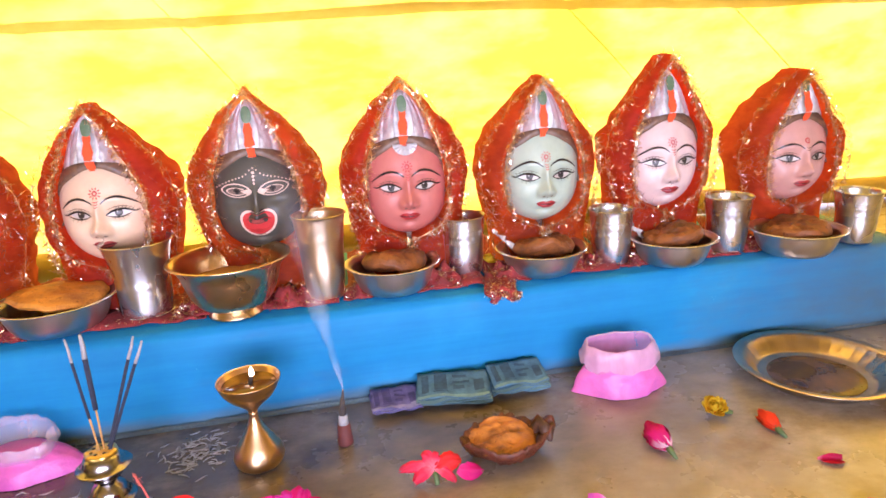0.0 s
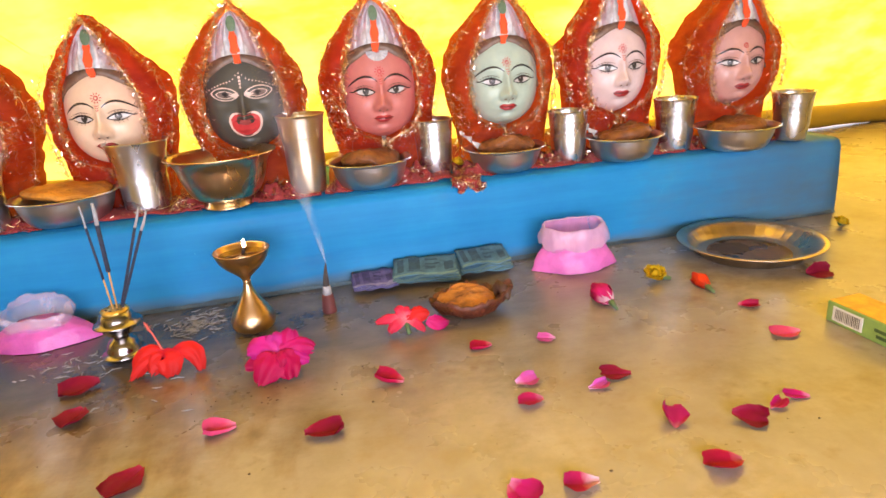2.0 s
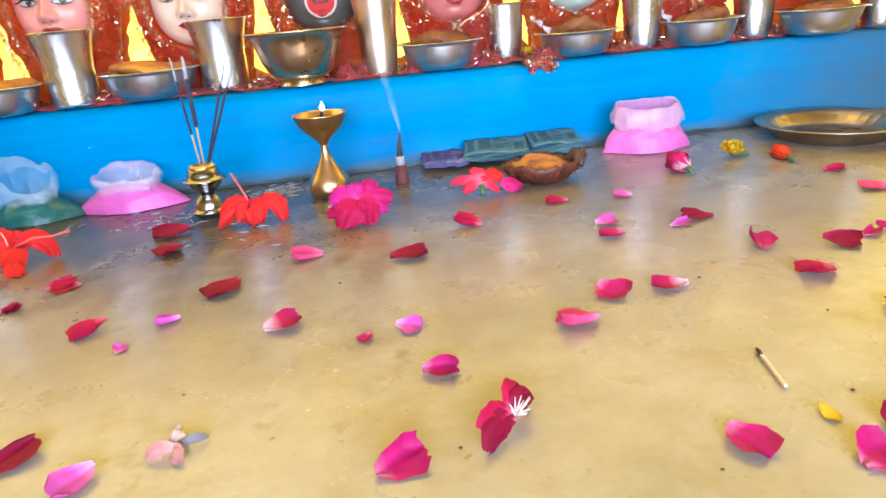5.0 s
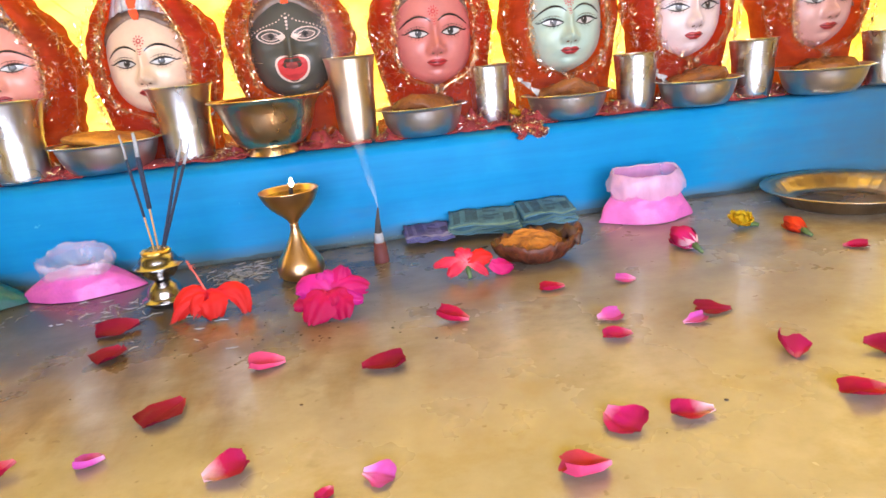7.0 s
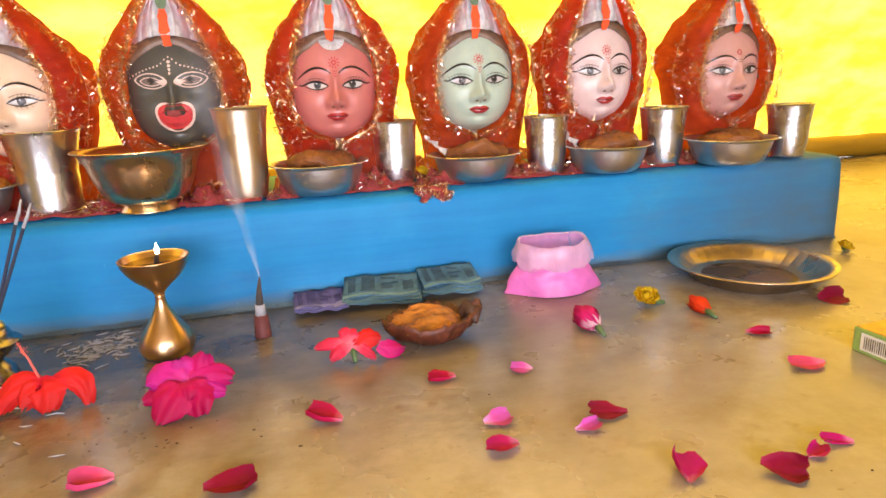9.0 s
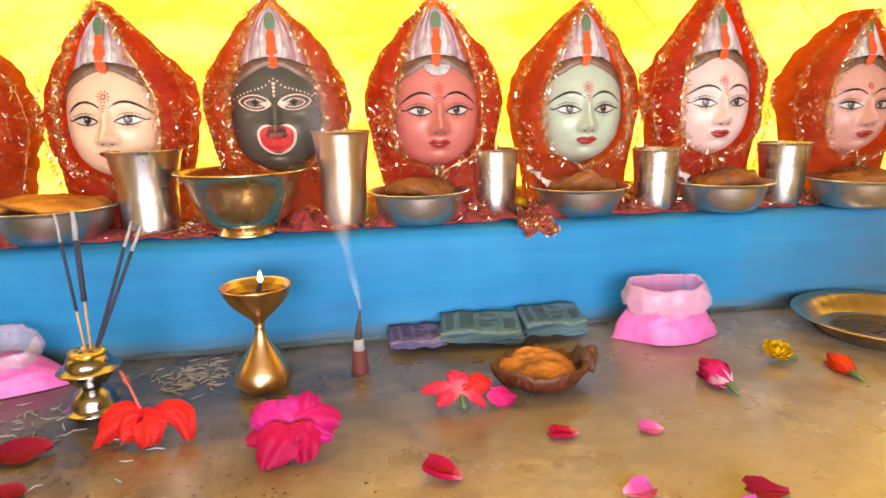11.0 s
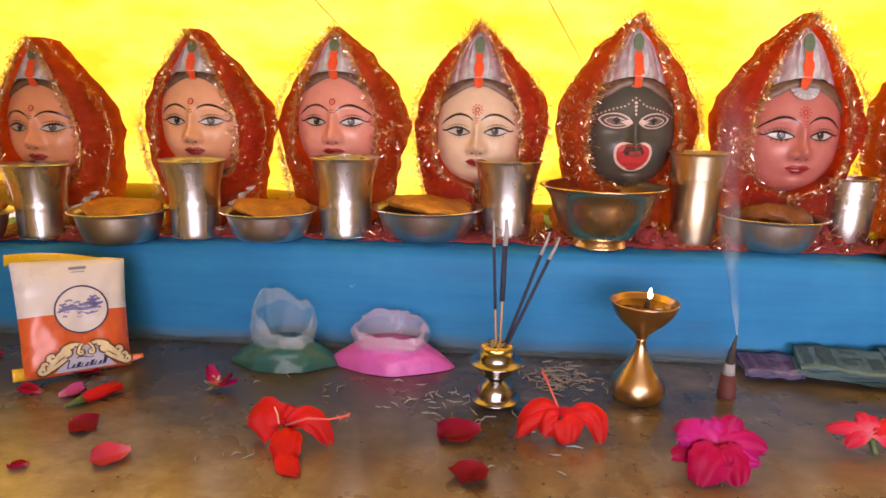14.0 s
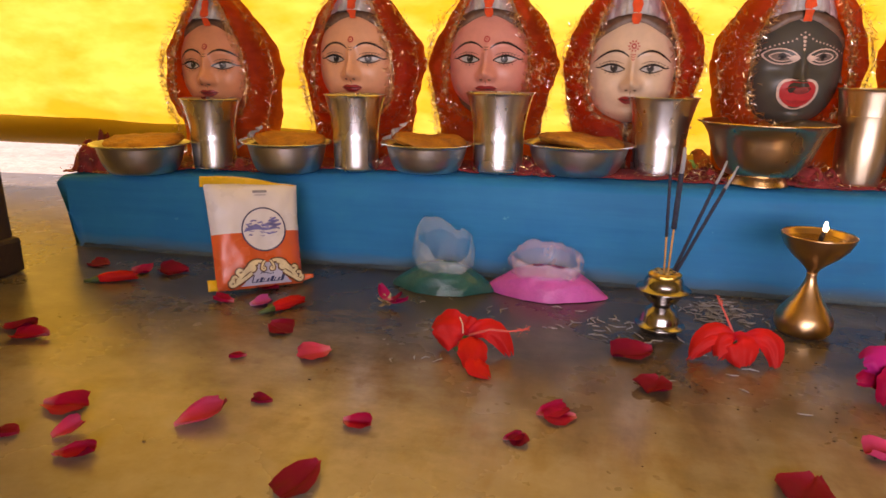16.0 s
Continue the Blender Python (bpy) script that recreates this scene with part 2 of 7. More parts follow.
def petal_mat(name, tip, base, start=0.02, stop=0.45):
    """Petal, pale at its foot (local x = 0) and full-coloured towards the tip (local x = 1), a little translucent."""
    m, nt, b = nodes_of(name)
    tc = nt.nodes.new("ShaderNodeTexCoord")
    sp = nt.nodes.new("ShaderNodeSeparateXYZ")
    nt.links.new(tc.outputs["UV"], sp.inputs[0])
    n = noise_node(nt, 160.0, 3.0, 0.6)
    ad = nt.nodes.new("ShaderNodeMath")
    ad.operation = "MULTIPLY_ADD"
    ad.inputs[1].default_value, ad.inputs[2].default_value = 0.22, -0.11
    nt.links.new(n.outputs[0], ad.inputs[0])
    su = nt.nodes.new("ShaderNodeMath")
    nt.links.new(ad.outputs[0], su.inputs[0])
    nt.links.new(sp.outputs[0], su.inputs[1])
    r = ramp(nt, su.outputs[0], [(start, base), (stop, tip), (1.0, shade(tip, 0.72))])
    nt.links.new(r.outputs[0], b.inputs["Base Color"])
    b.inputs["Roughness"].default_value = 0.6
    b.inputs["Specular IOR Level"].default_value = 0.25
    bump(nt, b, n.outputs[0], 0.35, 0.0015)
    tr = nt.nodes.new("ShaderNodeBsdfTranslucent")
    nt.links.new(r.outputs[0], tr.inputs[0])
    ms = nt.nodes.new("ShaderNodeMixShader")
    ms.inputs[0].default_value = 0.34
    nt.links.new(b.outputs[0], ms.inputs[1])
    nt.links.new(tr.outputs[0], ms.inputs[2])
    nt.links.new(ms.outputs[0], nt.nodes["Material Output"].inputs[0])
    return m


def bread_mat(name, pale, dark, burnt):
    m, nt, b = nodes_of(name)
    n1 = noise_node(nt, 34.0, 5.0, 0.65)
    n2 = noise_node(nt, 130.0, 4.0, 0.7)
    r = ramp(nt, n1.outputs[0], [(0.34, dark), (0.54, pale), (0.74, shade(pale, 1.25))])
    sp = ramp(nt, n2.outputs[0], [(0.57, (1, 1, 1)), (0.68, burnt)])
    mx = nt.nodes.new("ShaderNodeMix")
    mx.data_type, mx.blend_type = "RGBA", "MULTIPLY"
    mx.inputs[0].default_value = 0.9
    nt.links.new(r.outputs[0], mx.inputs[6])
    nt.links.new(sp.outputs[0], mx.inputs[7])
    nt.links.new(mx.outputs[2], b.inputs["Base Color"])
    b.inputs["Roughness"].default_value = 0.55
    bump(nt, b, n2.outputs[0], 0.5, 0.003)
    return m


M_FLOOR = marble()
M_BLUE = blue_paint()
M_PLASTER = plain("whitewashed_plaster", (0.56, 0.54, 0.51), 0.85, vary=0.15, scale=6, bumpy=0.3, dist=0.004)
M_GROUND = plain("dusty_ground", (0.74, 0.70, 0.64), 0.95, vary=0.2, scale=3, bumpy=0.5, dist=0.02)
M_TARP = sheet_mat("yellow_polythene", (0.75, 0.52, 0.03), (0.92, 0.58, 0.030), vary=0.17, scale=6.5, opaque=0.40, pale=(1.0, 0.74, 0.11), creased=0.07)
M_TARP_ROLL = sheet_mat("yellow_polythene_rolled", (0.55, 0.36, 0.03), (0.30, 0.19, 0.01), vary=0.15, scale=6, opaque=0.75)
M_WOOD = plain("dark_wood", (0.040, 0.022, 0.015), 0.6, vary=0.35, scale=18, bumpy=0.4, dist=0.003, stretch=(1, 1, 0.15))
M_BAMBOO = plain("bamboo", (0.30, 0.20, 0.09), 0.6, vary=0.2, scale=20)
M_ROPE = plain("jute_rope", (0.22, 0.16, 0.08), 0.9, vary=0.2, scale=90, bumpy=0.5)
M_STEEL = metal_mat("scuffed_steel", (0.75, 0.76, 0.77), 0.27, 0.20)
M_BOWL_STEEL = metal_mat("dulled_bowl_steel", (0.62, 0.60, 0.57), 0.36, 0.28)
M_DARK_STEEL = metal_mat("tarnished_steel", (0.36, 0.335, 0.32), 0.22, 0.4)
M_BRASSY = metal_mat("yellowed_steel", (0.74, 0.61, 0.45), 0.30, 0.18)
M_BRONZE = metal_mat("bell_metal", (0.70, 0.51, 0.29), 0.29, 0.2)
M_BRASS = metal_mat("brass", (0.66, 0.43, 0.225), 0.31, 0.25)
M_OIL = plain("dark_oil", (0.10, 0.045, 0.012), 0.08, vary=0.2, scale=30)
M_WICK = plain("charred_wick", (0.03, 0.02, 0.015), 0.9, vary=0.3, scale=200)
M_VEIL = [sheet_mat("red_net_veil", (0.44, 0.058, 0.018), (1.0, 0.28, 0.035), 0.30, 30, 0.26, 0.7),
          sheet_mat("deep_red_veil", (0.38, 0.036, 0.016), (1.0, 0.22, 0.028), 0.30, 30, 0.28, 0.7)]
M_CLOTH = plain("crimson_cloth", (0.24, 0.020, 0.018), 0.75, vary=0.5, scale=40, bumpy=0.5, dist=0.003)
M_GOLD = plain("gold_tinsel", (0.72, 0.48, 0.22), 0.30, 1.0, 0.3, 120)
M_SILVER_T = plain("silver_tinsel", (0.80, 0.70, 0.62), 0.26, 1.0, 0.2, 120)
M_LACE = plain("white_lace", (0.58, 0.53, 0.47), 0.85, vary=0.15, scale=200, bumpy=0.5)
M_CROWN = plain("silver_paint", (0.55, 0.565, 0.60), 0.38, 0.35, 0.22, 90, 0.3, 0.001)
M_HAIR = plain("dark_brown_paint", (0.15, 0.080, 0.045), 0.45, 0, 0.3, 120, 0.2)
M_VERMILION = plain("vermilion_powder", (0.80, 0.085, 0.015), 0.85, 0, 0.15, 150, 0.3)
M_JEWEL = plain("green_paint", (0.10, 0.17, 0.09), 0.4, 0, 0.2, 120)
M_WHITE = plain("white_paint", (0.44, 0.40, 0.36), 0.3, 0, 0.06, 120)
M_BLACK = plain("black_paint", (0.018, 0.012, 0.010), 0.3, 0, 0.2, 120)
M_IRIS = plain("brown_grey_paint", (0.040, 0.034, 0.028), 0.5, 0, 0.2, 200)
M_LIP = plain("red_lip_paint", (0.33, 0.022, 0.022), 0.35, 0, 0.15, 200, coat=0.2)
M_DULL = plain("dull_rose_grey_paint", (0.17, 0.12, 0.10), 0.5, 0, 0.2, 200)
M_TONGUE = plain("dull_pink_paint", (0.34, 0.075, 0.068), 0.5, 0, 0.25, 150)
M_DOT = plain("crimson_dots", (0.45, 0.03, 0.03), 0.5, 0, 0.1, 200)


def skin(name, c):
    return plain(name, c, 0.45, 0, 0.07, 35, 0.08, 0.001, fine=160, coat=0.08)


M_PETAL = {
    "d": petal_mat("petal_dark_red", (0.28, 0.002, 0.032), (0.36, 0.02, 0.06), 0.0, 0.25),
    "r": petal_mat("petal_red", (0.50, 0.004, 0.055), (0.66, 0.20, 0.26), 0.02, 0.26),
    "m": petal_mat("petal_magenta", (0.52, 0.008, 0.13), (0.68, 0.22, 0.36), 0.0, 0.3),
    "p": petal_mat("petal_pink", (0.66, 0.10, 0.44), (0.76, 0.38, 0.62), 0.0, 0.4),
    "c": petal_mat("petal_coral", (0.74, 0.07, 0.19), (0.78, 0.24, 0.36), 0.0, 0.35),
    "w": petal_mat("petal_pale_red", (0.48, 0.008, 0.09), (0.76, 0.48, 0.56), 0.12, 0.5),
    "o": petal_mat("petal_vermilion", (0.80, 0.055, 0.010), (0.62, 0.05, 0.015), 0.0, 0.4),
    "y": petal_mat("petal_yellow", (0.86, 0.58, 0.012), (0.84, 0.50, 0.01), 0.0, 0.5),
    "h": petal_mat("hibiscus_red", (0.76, 0.022, 0.016), (0.52, 0.006, 0.02), 0.0, 0.3),
    "W": petal_mat("petal_faded", (0.62, 0.50, 0.42), (0.66, 0.46, 0.40), 0.0, 0.5),
    "F": petal_mat("petal_faded_pink", (0.56, 0.26, 0.22), (0.60, 0.40, 0.34), 0.0, 0.5),
    "G": petal_mat("petal_grey", (0.26, 0.24, 0.24), (0.34, 0.30, 0.28), 0.0, 0.5),
    "P": petal_mat("rose_light_pink", (0.62, 0.018, 0.235), (0.66, 0.05, 0.26), 0.0, 0.5),
    "s": petal_mat("blossom_pale_red", (0.74, 0.03, 0.07), (0.78, 0.20, 0.24), 0.0, 0.5),
    "R": petal_mat("rose_pink", (0.58, 0.008, 0.135), (0.62, 0.03, 0.18), 0.0, 0.5),
    "Q": petal_mat("rose_crimson", (0.50, 0.003, 0.070), (0.52, 0.01, 0.09), 0.0, 0.5),
}
M_GREEN = plain("stem_green", (0.07, 0.12, 0.035), 0.6, 0, 0.25, 120, 0.2)
M_DRY = plain("dry_straw", (0.42, 0.32, 0.18), 0.8, 0, 0.2, 150, 0.3)


# ---------------------------------------------------------------- mesh helpers
def part(name, bm, material, parent=None, label="", smooth=True):
    """Links a bmesh as one mesh object, under parent if given. material: one, or a list of slots."""
    me = bpy.data.meshes.new(name)
    bm.normal_update()
    bm.to_mesh(me)
    bm.free()
    for m in (material if isinstance(material, (list, tuple)) else [material]):
        me.materials.append(m)
    if smooth:
        me.polygons.foreach_set("use_smooth", [True] * len(me.polygons))
    ob = new(name, me)
    if parent is not None:
        ob.parent = parent
    if label:
        ob["label"] = label
    return ob


def thing(name, m, label, category, group="", kind=""):
    ob = new(name)
    ob.empty_display_size = 0.02
    ob.matrix_world = m
    return tagged(ob, label, category, group, kind)


def lathe(profile, n=48, bm=None, at=(0, 0, 0), closed=False, wobble=0.0, flute=0, flute_rows=()):
    """Turns a profile of (r, z) round z. flute: number of flutes in the given rows of the profile."""
    bm = bm or bmesh.new()
    rings = []
    for k, (r, z) in enumerate(profile):
        if r < 1e-6:
            rings.append([bm.verts.new((at[0], at[1], at[2] + z))])
            continue
        ring = []
        for i in range(n):
            a = 2 * math.pi * i / n
            rr = r * (1 + wobble * math.sin(3 * a + k * 0.4))
            if k in flute_rows:
                rr *= 1 + 0.012 * math.cos(flute * a)
            ring.append(bm.verts.new((at[0] + rr * math.cos(a), at[1] + rr * math.sin(a), at[2] + z)))
        rings.append(ring)
    if closed:
        rings.append(rings[0])
    for a, b in zip(rings, rings[1:]):
        if len(a) == 1 and len(b) == 1:
            continue
        for i in range(n):
            j = (i + 1) % n
            if len(a) == 1:
                bm.faces.new((a[0], b[j], b[i]))
            elif len(b) == 1:
                bm.faces.new((a[i], a[j], b[0]))
            else:
                bm.faces.new((a[i], a[j], b[j], b[i]))
    return bm


def tube(points, radii, n=8, bm=None, cap=True):
    """A round tube along points."""
    bm = bm or bmesh.new()
    pts = [Vector(p) for p in points]
    if not isinstance(radii, (list, tuple)):
        radii = [radii] * len(pts)
    rings = []
    side = None
    for i, p in enumerate(pts):
        d = (pts[min(i + 1, len(pts) - 1)] - pts[max(i - 1, 0)]).normalized()
        if side is None:
            side = d.orthogonal().normalized()
        side = (side - d * side.dot(d)).normalized()
        up = d.cross(side)
        rings.append([bm.verts.new(p + radii[i] * (math.cos(2 * math.pi * k / n) * side + math.sin(2 * math.pi * k / n) * up)) for k in range(n)])
    for a, b in zip(rings, rings[1:]):
        for k in range(n):
            bm.faces.new((a[k], a[(k + 1) % n], b[(k + 1) % n], b[k]))
    if cap:
        bm.faces.new(list(reversed(rings[0])))
        bm.faces.new(rings[-1])
    return bm


def grid(fn, nu, nv, bm=None, mat=0, uv=True):
    """A sheet of quads: fn(u, v) gives a place, u and v from 0 to 1."""
    bm = bm or bmesh.new()
    layer = bm.loops.layers.uv.verify() if uv else None
    vs = [[bm.verts.new(fn(i / nu, j / nv)) for i in range(nu + 1)] for j in range(nv + 1)]
    for j in range(nv):
        for i in range(nu):
            f = bm.faces.new((vs[j][i], vs[j][i + 1], vs[j + 1][i + 1], vs[j + 1][i]))
            f.material_index = mat
            if uv:
                for lp, (a, c) in zip(f.loops, ((i, j), (i + 1, j), (i + 1, j + 1), (i, j + 1))):
                    lp[layer].uv = (a / nu, c / nv)
    return bm


def box(sx, sy, sz, bevel=0.002, bm=None, at=(0, 0, 0)):
    bm2 = bmesh.new()
    bmesh.ops.create_cube(bm2, size=1.0)
    bmesh.ops.scale(bm2, vec=(sx, sy, sz), verts=bm2.verts)
    if bevel:
        bmesh.ops.bevel(bm2, geom=bm2.edges[:], offset=bevel, segments=2, affect="EDGES", profile=0.5)
    bmesh.ops.translate(bm2, vec=at, verts=bm2.verts)
    return bm2


def thicken(bm, t):
    """Gives an open sheet a thickness t."""
    bmesh.ops.recalc_face_normals(bm, faces=bm.faces[:])
    bmesh.ops.solidify(bm, geom=bm.faces[:], thickness=t)
    return bm


# ---------------------------------------------------------------- the setting
def ledge_front(x):
    return 0.925 + 0.05 * x


def ledge_top(x):
    return 0.137 if x > -0.75 else 0.137 + (x + 0.75) * 0.05


LEDGE_L, LEDGE_R, LEDGE_DEEP = -1.298, 0.768, 0.30

bm = bmesh.new()
top = [bm.verts.new((x, y, 0.0)) for x, y in ((-3.5, -1.9), (3.5, -1.9), (3.5, 1.60 + 0.11 * 3.5), (-3.5, 1.60 - 0.11 * 3.5))]
low = [bm.verts.new(v.co - Vector((0, 0, 0.12))) for v in top]
bm.faces.new(top)
bm.faces.new(list(reversed(low)))
for k in range(4):
    bm.faces.new((top[k], low[k], low[(k + 1) % 4], top[(k + 1) % 4]))
bmesh.ops.recalc_face_normals(bm, faces=bm.faces[:])
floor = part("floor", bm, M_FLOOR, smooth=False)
tagged(floor, "worn beige marble floor with brown stains", "floor", kind="structure")
ground = part("ground", grid(lambda u, v: (-200 + 400 * u, -200 + 400 * v, -0.03), 4, 4), M_GROUND, smooth=False)
tagged(ground, "bright dusty ground outside the yellow sheet", "ground", kind="structure")


def build_ledge():
    root = thing("ledge", Matrix.Identity(4), "sky-blue painted masonry ledge with worn rounded edges", "ledge", kind="structure")
    bm = bmesh.new()
    # section: front foot, front top edge rounded, top, back
    sec = [(0.0, 0.0), (0.003, 0.03), (0.000, 0.5), (0.001, 0.9), (0.005, 0.975), (0.014, 1.0), (0.15, 1.002), (LEDGE_DEEP - 0.01, 1.0), (LEDGE_DEEP, 0.96), (LEDGE_DEEP, 0.0)]
    n = 90
    rows = []
    for i in range(n + 1):
        x = LEDGE_L + (LEDGE_R - LEDGE_L) * i / n
        row = []
        for d, h in sec:
            wob = 0.0022 * noise.noise((x * 3, h * 3, 2.0)) + 0.0009 * noise.noise((x * 17, h * 9, 7.0))
            xx = x
            if i == 0:
                xx += 0.036 * max(0.0, 1 - h) ** 1.3 + 0.004 + 0.006 * (h > 0.97)
            if i == n:
                xx += 0.006 * (1 - h)
            row.append(bm.verts.new((xx, ledge_front(x) + d + wob, ledge_top(x) * h + (wob if h > 0.9 else 0))))
        rows.append(row)
    for a, b in zip(rows, rows[1:]):
        for k in range(len(sec) - 1):
            bm.faces.new((a[k], b[k], b[k + 1], a[k + 1]))
    bm.faces.new(rows[0])
    bm.faces.new(list(reversed(rows[-1])))
    bmesh.ops.recalc_face_normals(bm, faces=bm.faces[:])
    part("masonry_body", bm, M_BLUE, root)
    # thin strip added along the foot, darker and greyer than the paint
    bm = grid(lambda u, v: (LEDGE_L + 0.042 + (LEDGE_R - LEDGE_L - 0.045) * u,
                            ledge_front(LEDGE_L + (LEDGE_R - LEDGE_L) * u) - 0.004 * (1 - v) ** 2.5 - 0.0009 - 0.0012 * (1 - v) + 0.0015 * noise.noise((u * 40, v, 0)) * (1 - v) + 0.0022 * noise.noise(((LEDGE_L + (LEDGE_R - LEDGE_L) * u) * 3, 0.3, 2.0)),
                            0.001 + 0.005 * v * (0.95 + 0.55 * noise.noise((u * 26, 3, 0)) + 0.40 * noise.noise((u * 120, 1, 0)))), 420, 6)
    part("foot_strip", bm, plain("dull_blue_grey", (0.070, 0.115, 0.140), 0.8, 0, 0.6, 46, 0.5, 0.003, stretch=(0.10, 1, 1)), root, "thin darker blue-grey strip along the foot")
    return root


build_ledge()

def tarp_plane(x, z):
    """The sheet leans forward as the side of a low tent."""
    return 1.56 + 0.11 * x - 0.46 * (z - 0.1)


def tarp_place(x, z):
    """It sags and ripples between its ties."""
    y = tarp_plane(x, z) + 0.012 * math.sin(x * 2.1 + 0.6) + 0.008 * math.sin(x * 5.3 + z * 3.0) + 0.010 * noise.noise((x * 2.5, z * 3.5, 1.0)) + 0.005 * noise.noise((x * 9, z * 9, 4.0))
    # diagonal pull creases
    for cx, cz in ((-0.38, 0.57), (0.35, 0.55), (0.73, 0.55), (-0.62, 0.54), (1.3, 0.6)):
        t = (x - cx) + 0.80 * (z - cz)
        if z < cz + 0.05:
            y -= 0.006 * math.exp(-(t / 0.012) ** 2)
    return y


def roll_z(x):
    return 0.040 + (1.48 - x) * 0.0237 + 0.005 * math.sin(x * 3.1)


tarp_root = thing("yellow_sheet", Matrix.Identity(4), "translucent yellow polythene tent sheet hung as backdrop, sunlit from behind", "tarpaulin", kind="structure")


def sheet_point(u, v):
    x = -3.15 + 6.3 * u
    z = roll_z(x) + (1.98 - roll_z(x)) * v
    return (x, tarp_place(x, z), z)


part("sheet", grid(sheet_point, 480, 150), M_TARP, tarp_root)

bm = bmesh.new()
pts = [(x, tarp_plane(x, roll_z(x)) - 0.012, roll_z(x)) for x in [-3.1 + 6.2 * i / 120 for i in range(121)]]
tube(pts, [0.034 + 0.005 * noise.noise((i * 0.21, 0, 0)) for i in range(121)], 14, bm)
for v in bm.verts:
    v.co.y += 0.003 * noise.noise(v.co * 14)
    v.co.z += 0.003 * noise.noise(v.co * 11 + Vector((5, 0, 0)))
part("rolled_hem", bm, M_TARP_ROLL, tarp_root, "rolled-up amber hem of the sheet")

# the poles that carry the sheet, outside it
bm = bmesh.new()
pts = [(x, tarp_plane(x, 0.565) + 0.035, 0.568 - 0.012 * x + 0.004 * math.sin(x * 5)) for x in [-3.1 + 6.2 * i / 40 for i in range(41)]]
tube(pts, [0.009 + (0.002 if i % 5 == 0 else 0) for i in range(41)], 10, bm)
tagged(part("bamboo_rail", bm, M_BAMBOO), "bamboo rail tied behind the yellow sheet", "pole", kind="structure")
for x0, z0, x1, z1 in ((-0.41, 0.61, -0.28, 0.42), (0.30, 0.60, 0.58, 0.37), (0.66, 0.60, 1.16, 0.27), (-0.82, 0.59, -0.66, 0.41)):
    bm = tube([(x0, tarp_plane(x0, z0) + 0.03, z0), ((x0 + x1) / 2, tarp_plane((x0 + x1) / 2, (z0 + z1) / 2) + 0.028, (z0 + z1) / 2), (x1, tarp_plane(x1, z1) + 0.03, z1)], [0.0009, 0.0016, 0.0007], 8)
    tagged(part("guy_rope", bm, M_ROPE), "thin slack rope behind the yellow sheet", "rope", "ropes behind the sheet")

# unseen enclosure added round and behind the camera to block and shape light
tagged(part("added_wall_west", box(0.12, 4.1, 2.0, 0.004, at=(-3.25, -0.70, 1.0)), M_PLASTER, smooth=False), "unseen added side wall of plain plaster", "wall", kind="structure")
tagged(part("added_wall_east", box(0.12, 4.1, 2.0, 0.004, at=(3.25, -0.70, 1.0)), M_PLASTER, smooth=False), "unseen added side wall of plain plaster", "wall", kind="structure")
bm = bmesh.new()
for sx, sz, at in ((2.29, 2.0, (-2.055, -0.84, 1.0)), (2.41, 2.0, (1.995, -0.84, 1.0)), (1.7, 1.18, (-0.06, -0.84, 1.41)), (1.7, 0.05, (-0.06, -0.84, 0.025))):
    b2 = box(sx, 0.12, sz, 0.0, at=at)
    me = bpy.data.meshes.new("piece")
    b2.to_mesh(me)
    b2.free()
    bm.from_mesh(me)
    bpy.data.meshes.remove(me)
tagged(part("added_wall_south", bm, M_PLASTER, smooth=False), "unseen added wall, its wide opening shaping the front light", "wall", kind="structure")
tagged(part("ceiling", box(6.7, 2.7, 0.1, 0.0, at=(0, -0.3, 2.05)), M_PLASTER, smooth=False), "unseen added ceiling that keeps the sun out", "ceiling", kind="structure")

# ---------------------------------------------------------------- statues with their veils
FACE_C, FACE_R = Vector((0, 0.05, 0.148)), Vector((0.065, 0.053, 0.080))


def gauss(x, z, cx, cz, sx, sz):
    return math.exp(-((x - cx) / sx) ** 2 - ((z - cz) / sz) ** 2)


def face_half(z):
    """Half-width of the face at height z: fuller at the cheeks, narrow at the chin."""
    q = (z - FACE_C.z) / FACE_R.z
    return FACE_R.x * (1.0 - 0.03 * max(0.0, -q) ** 1.5)


def face_drop(z):
    """How far down or up the face z lies, as its share of the half-width lost."""
    d = abs(z - FACE_C.z) / FACE_R.z
    return min(1.0, d ** (2.7 if z < FACE_C.z else 2.1))


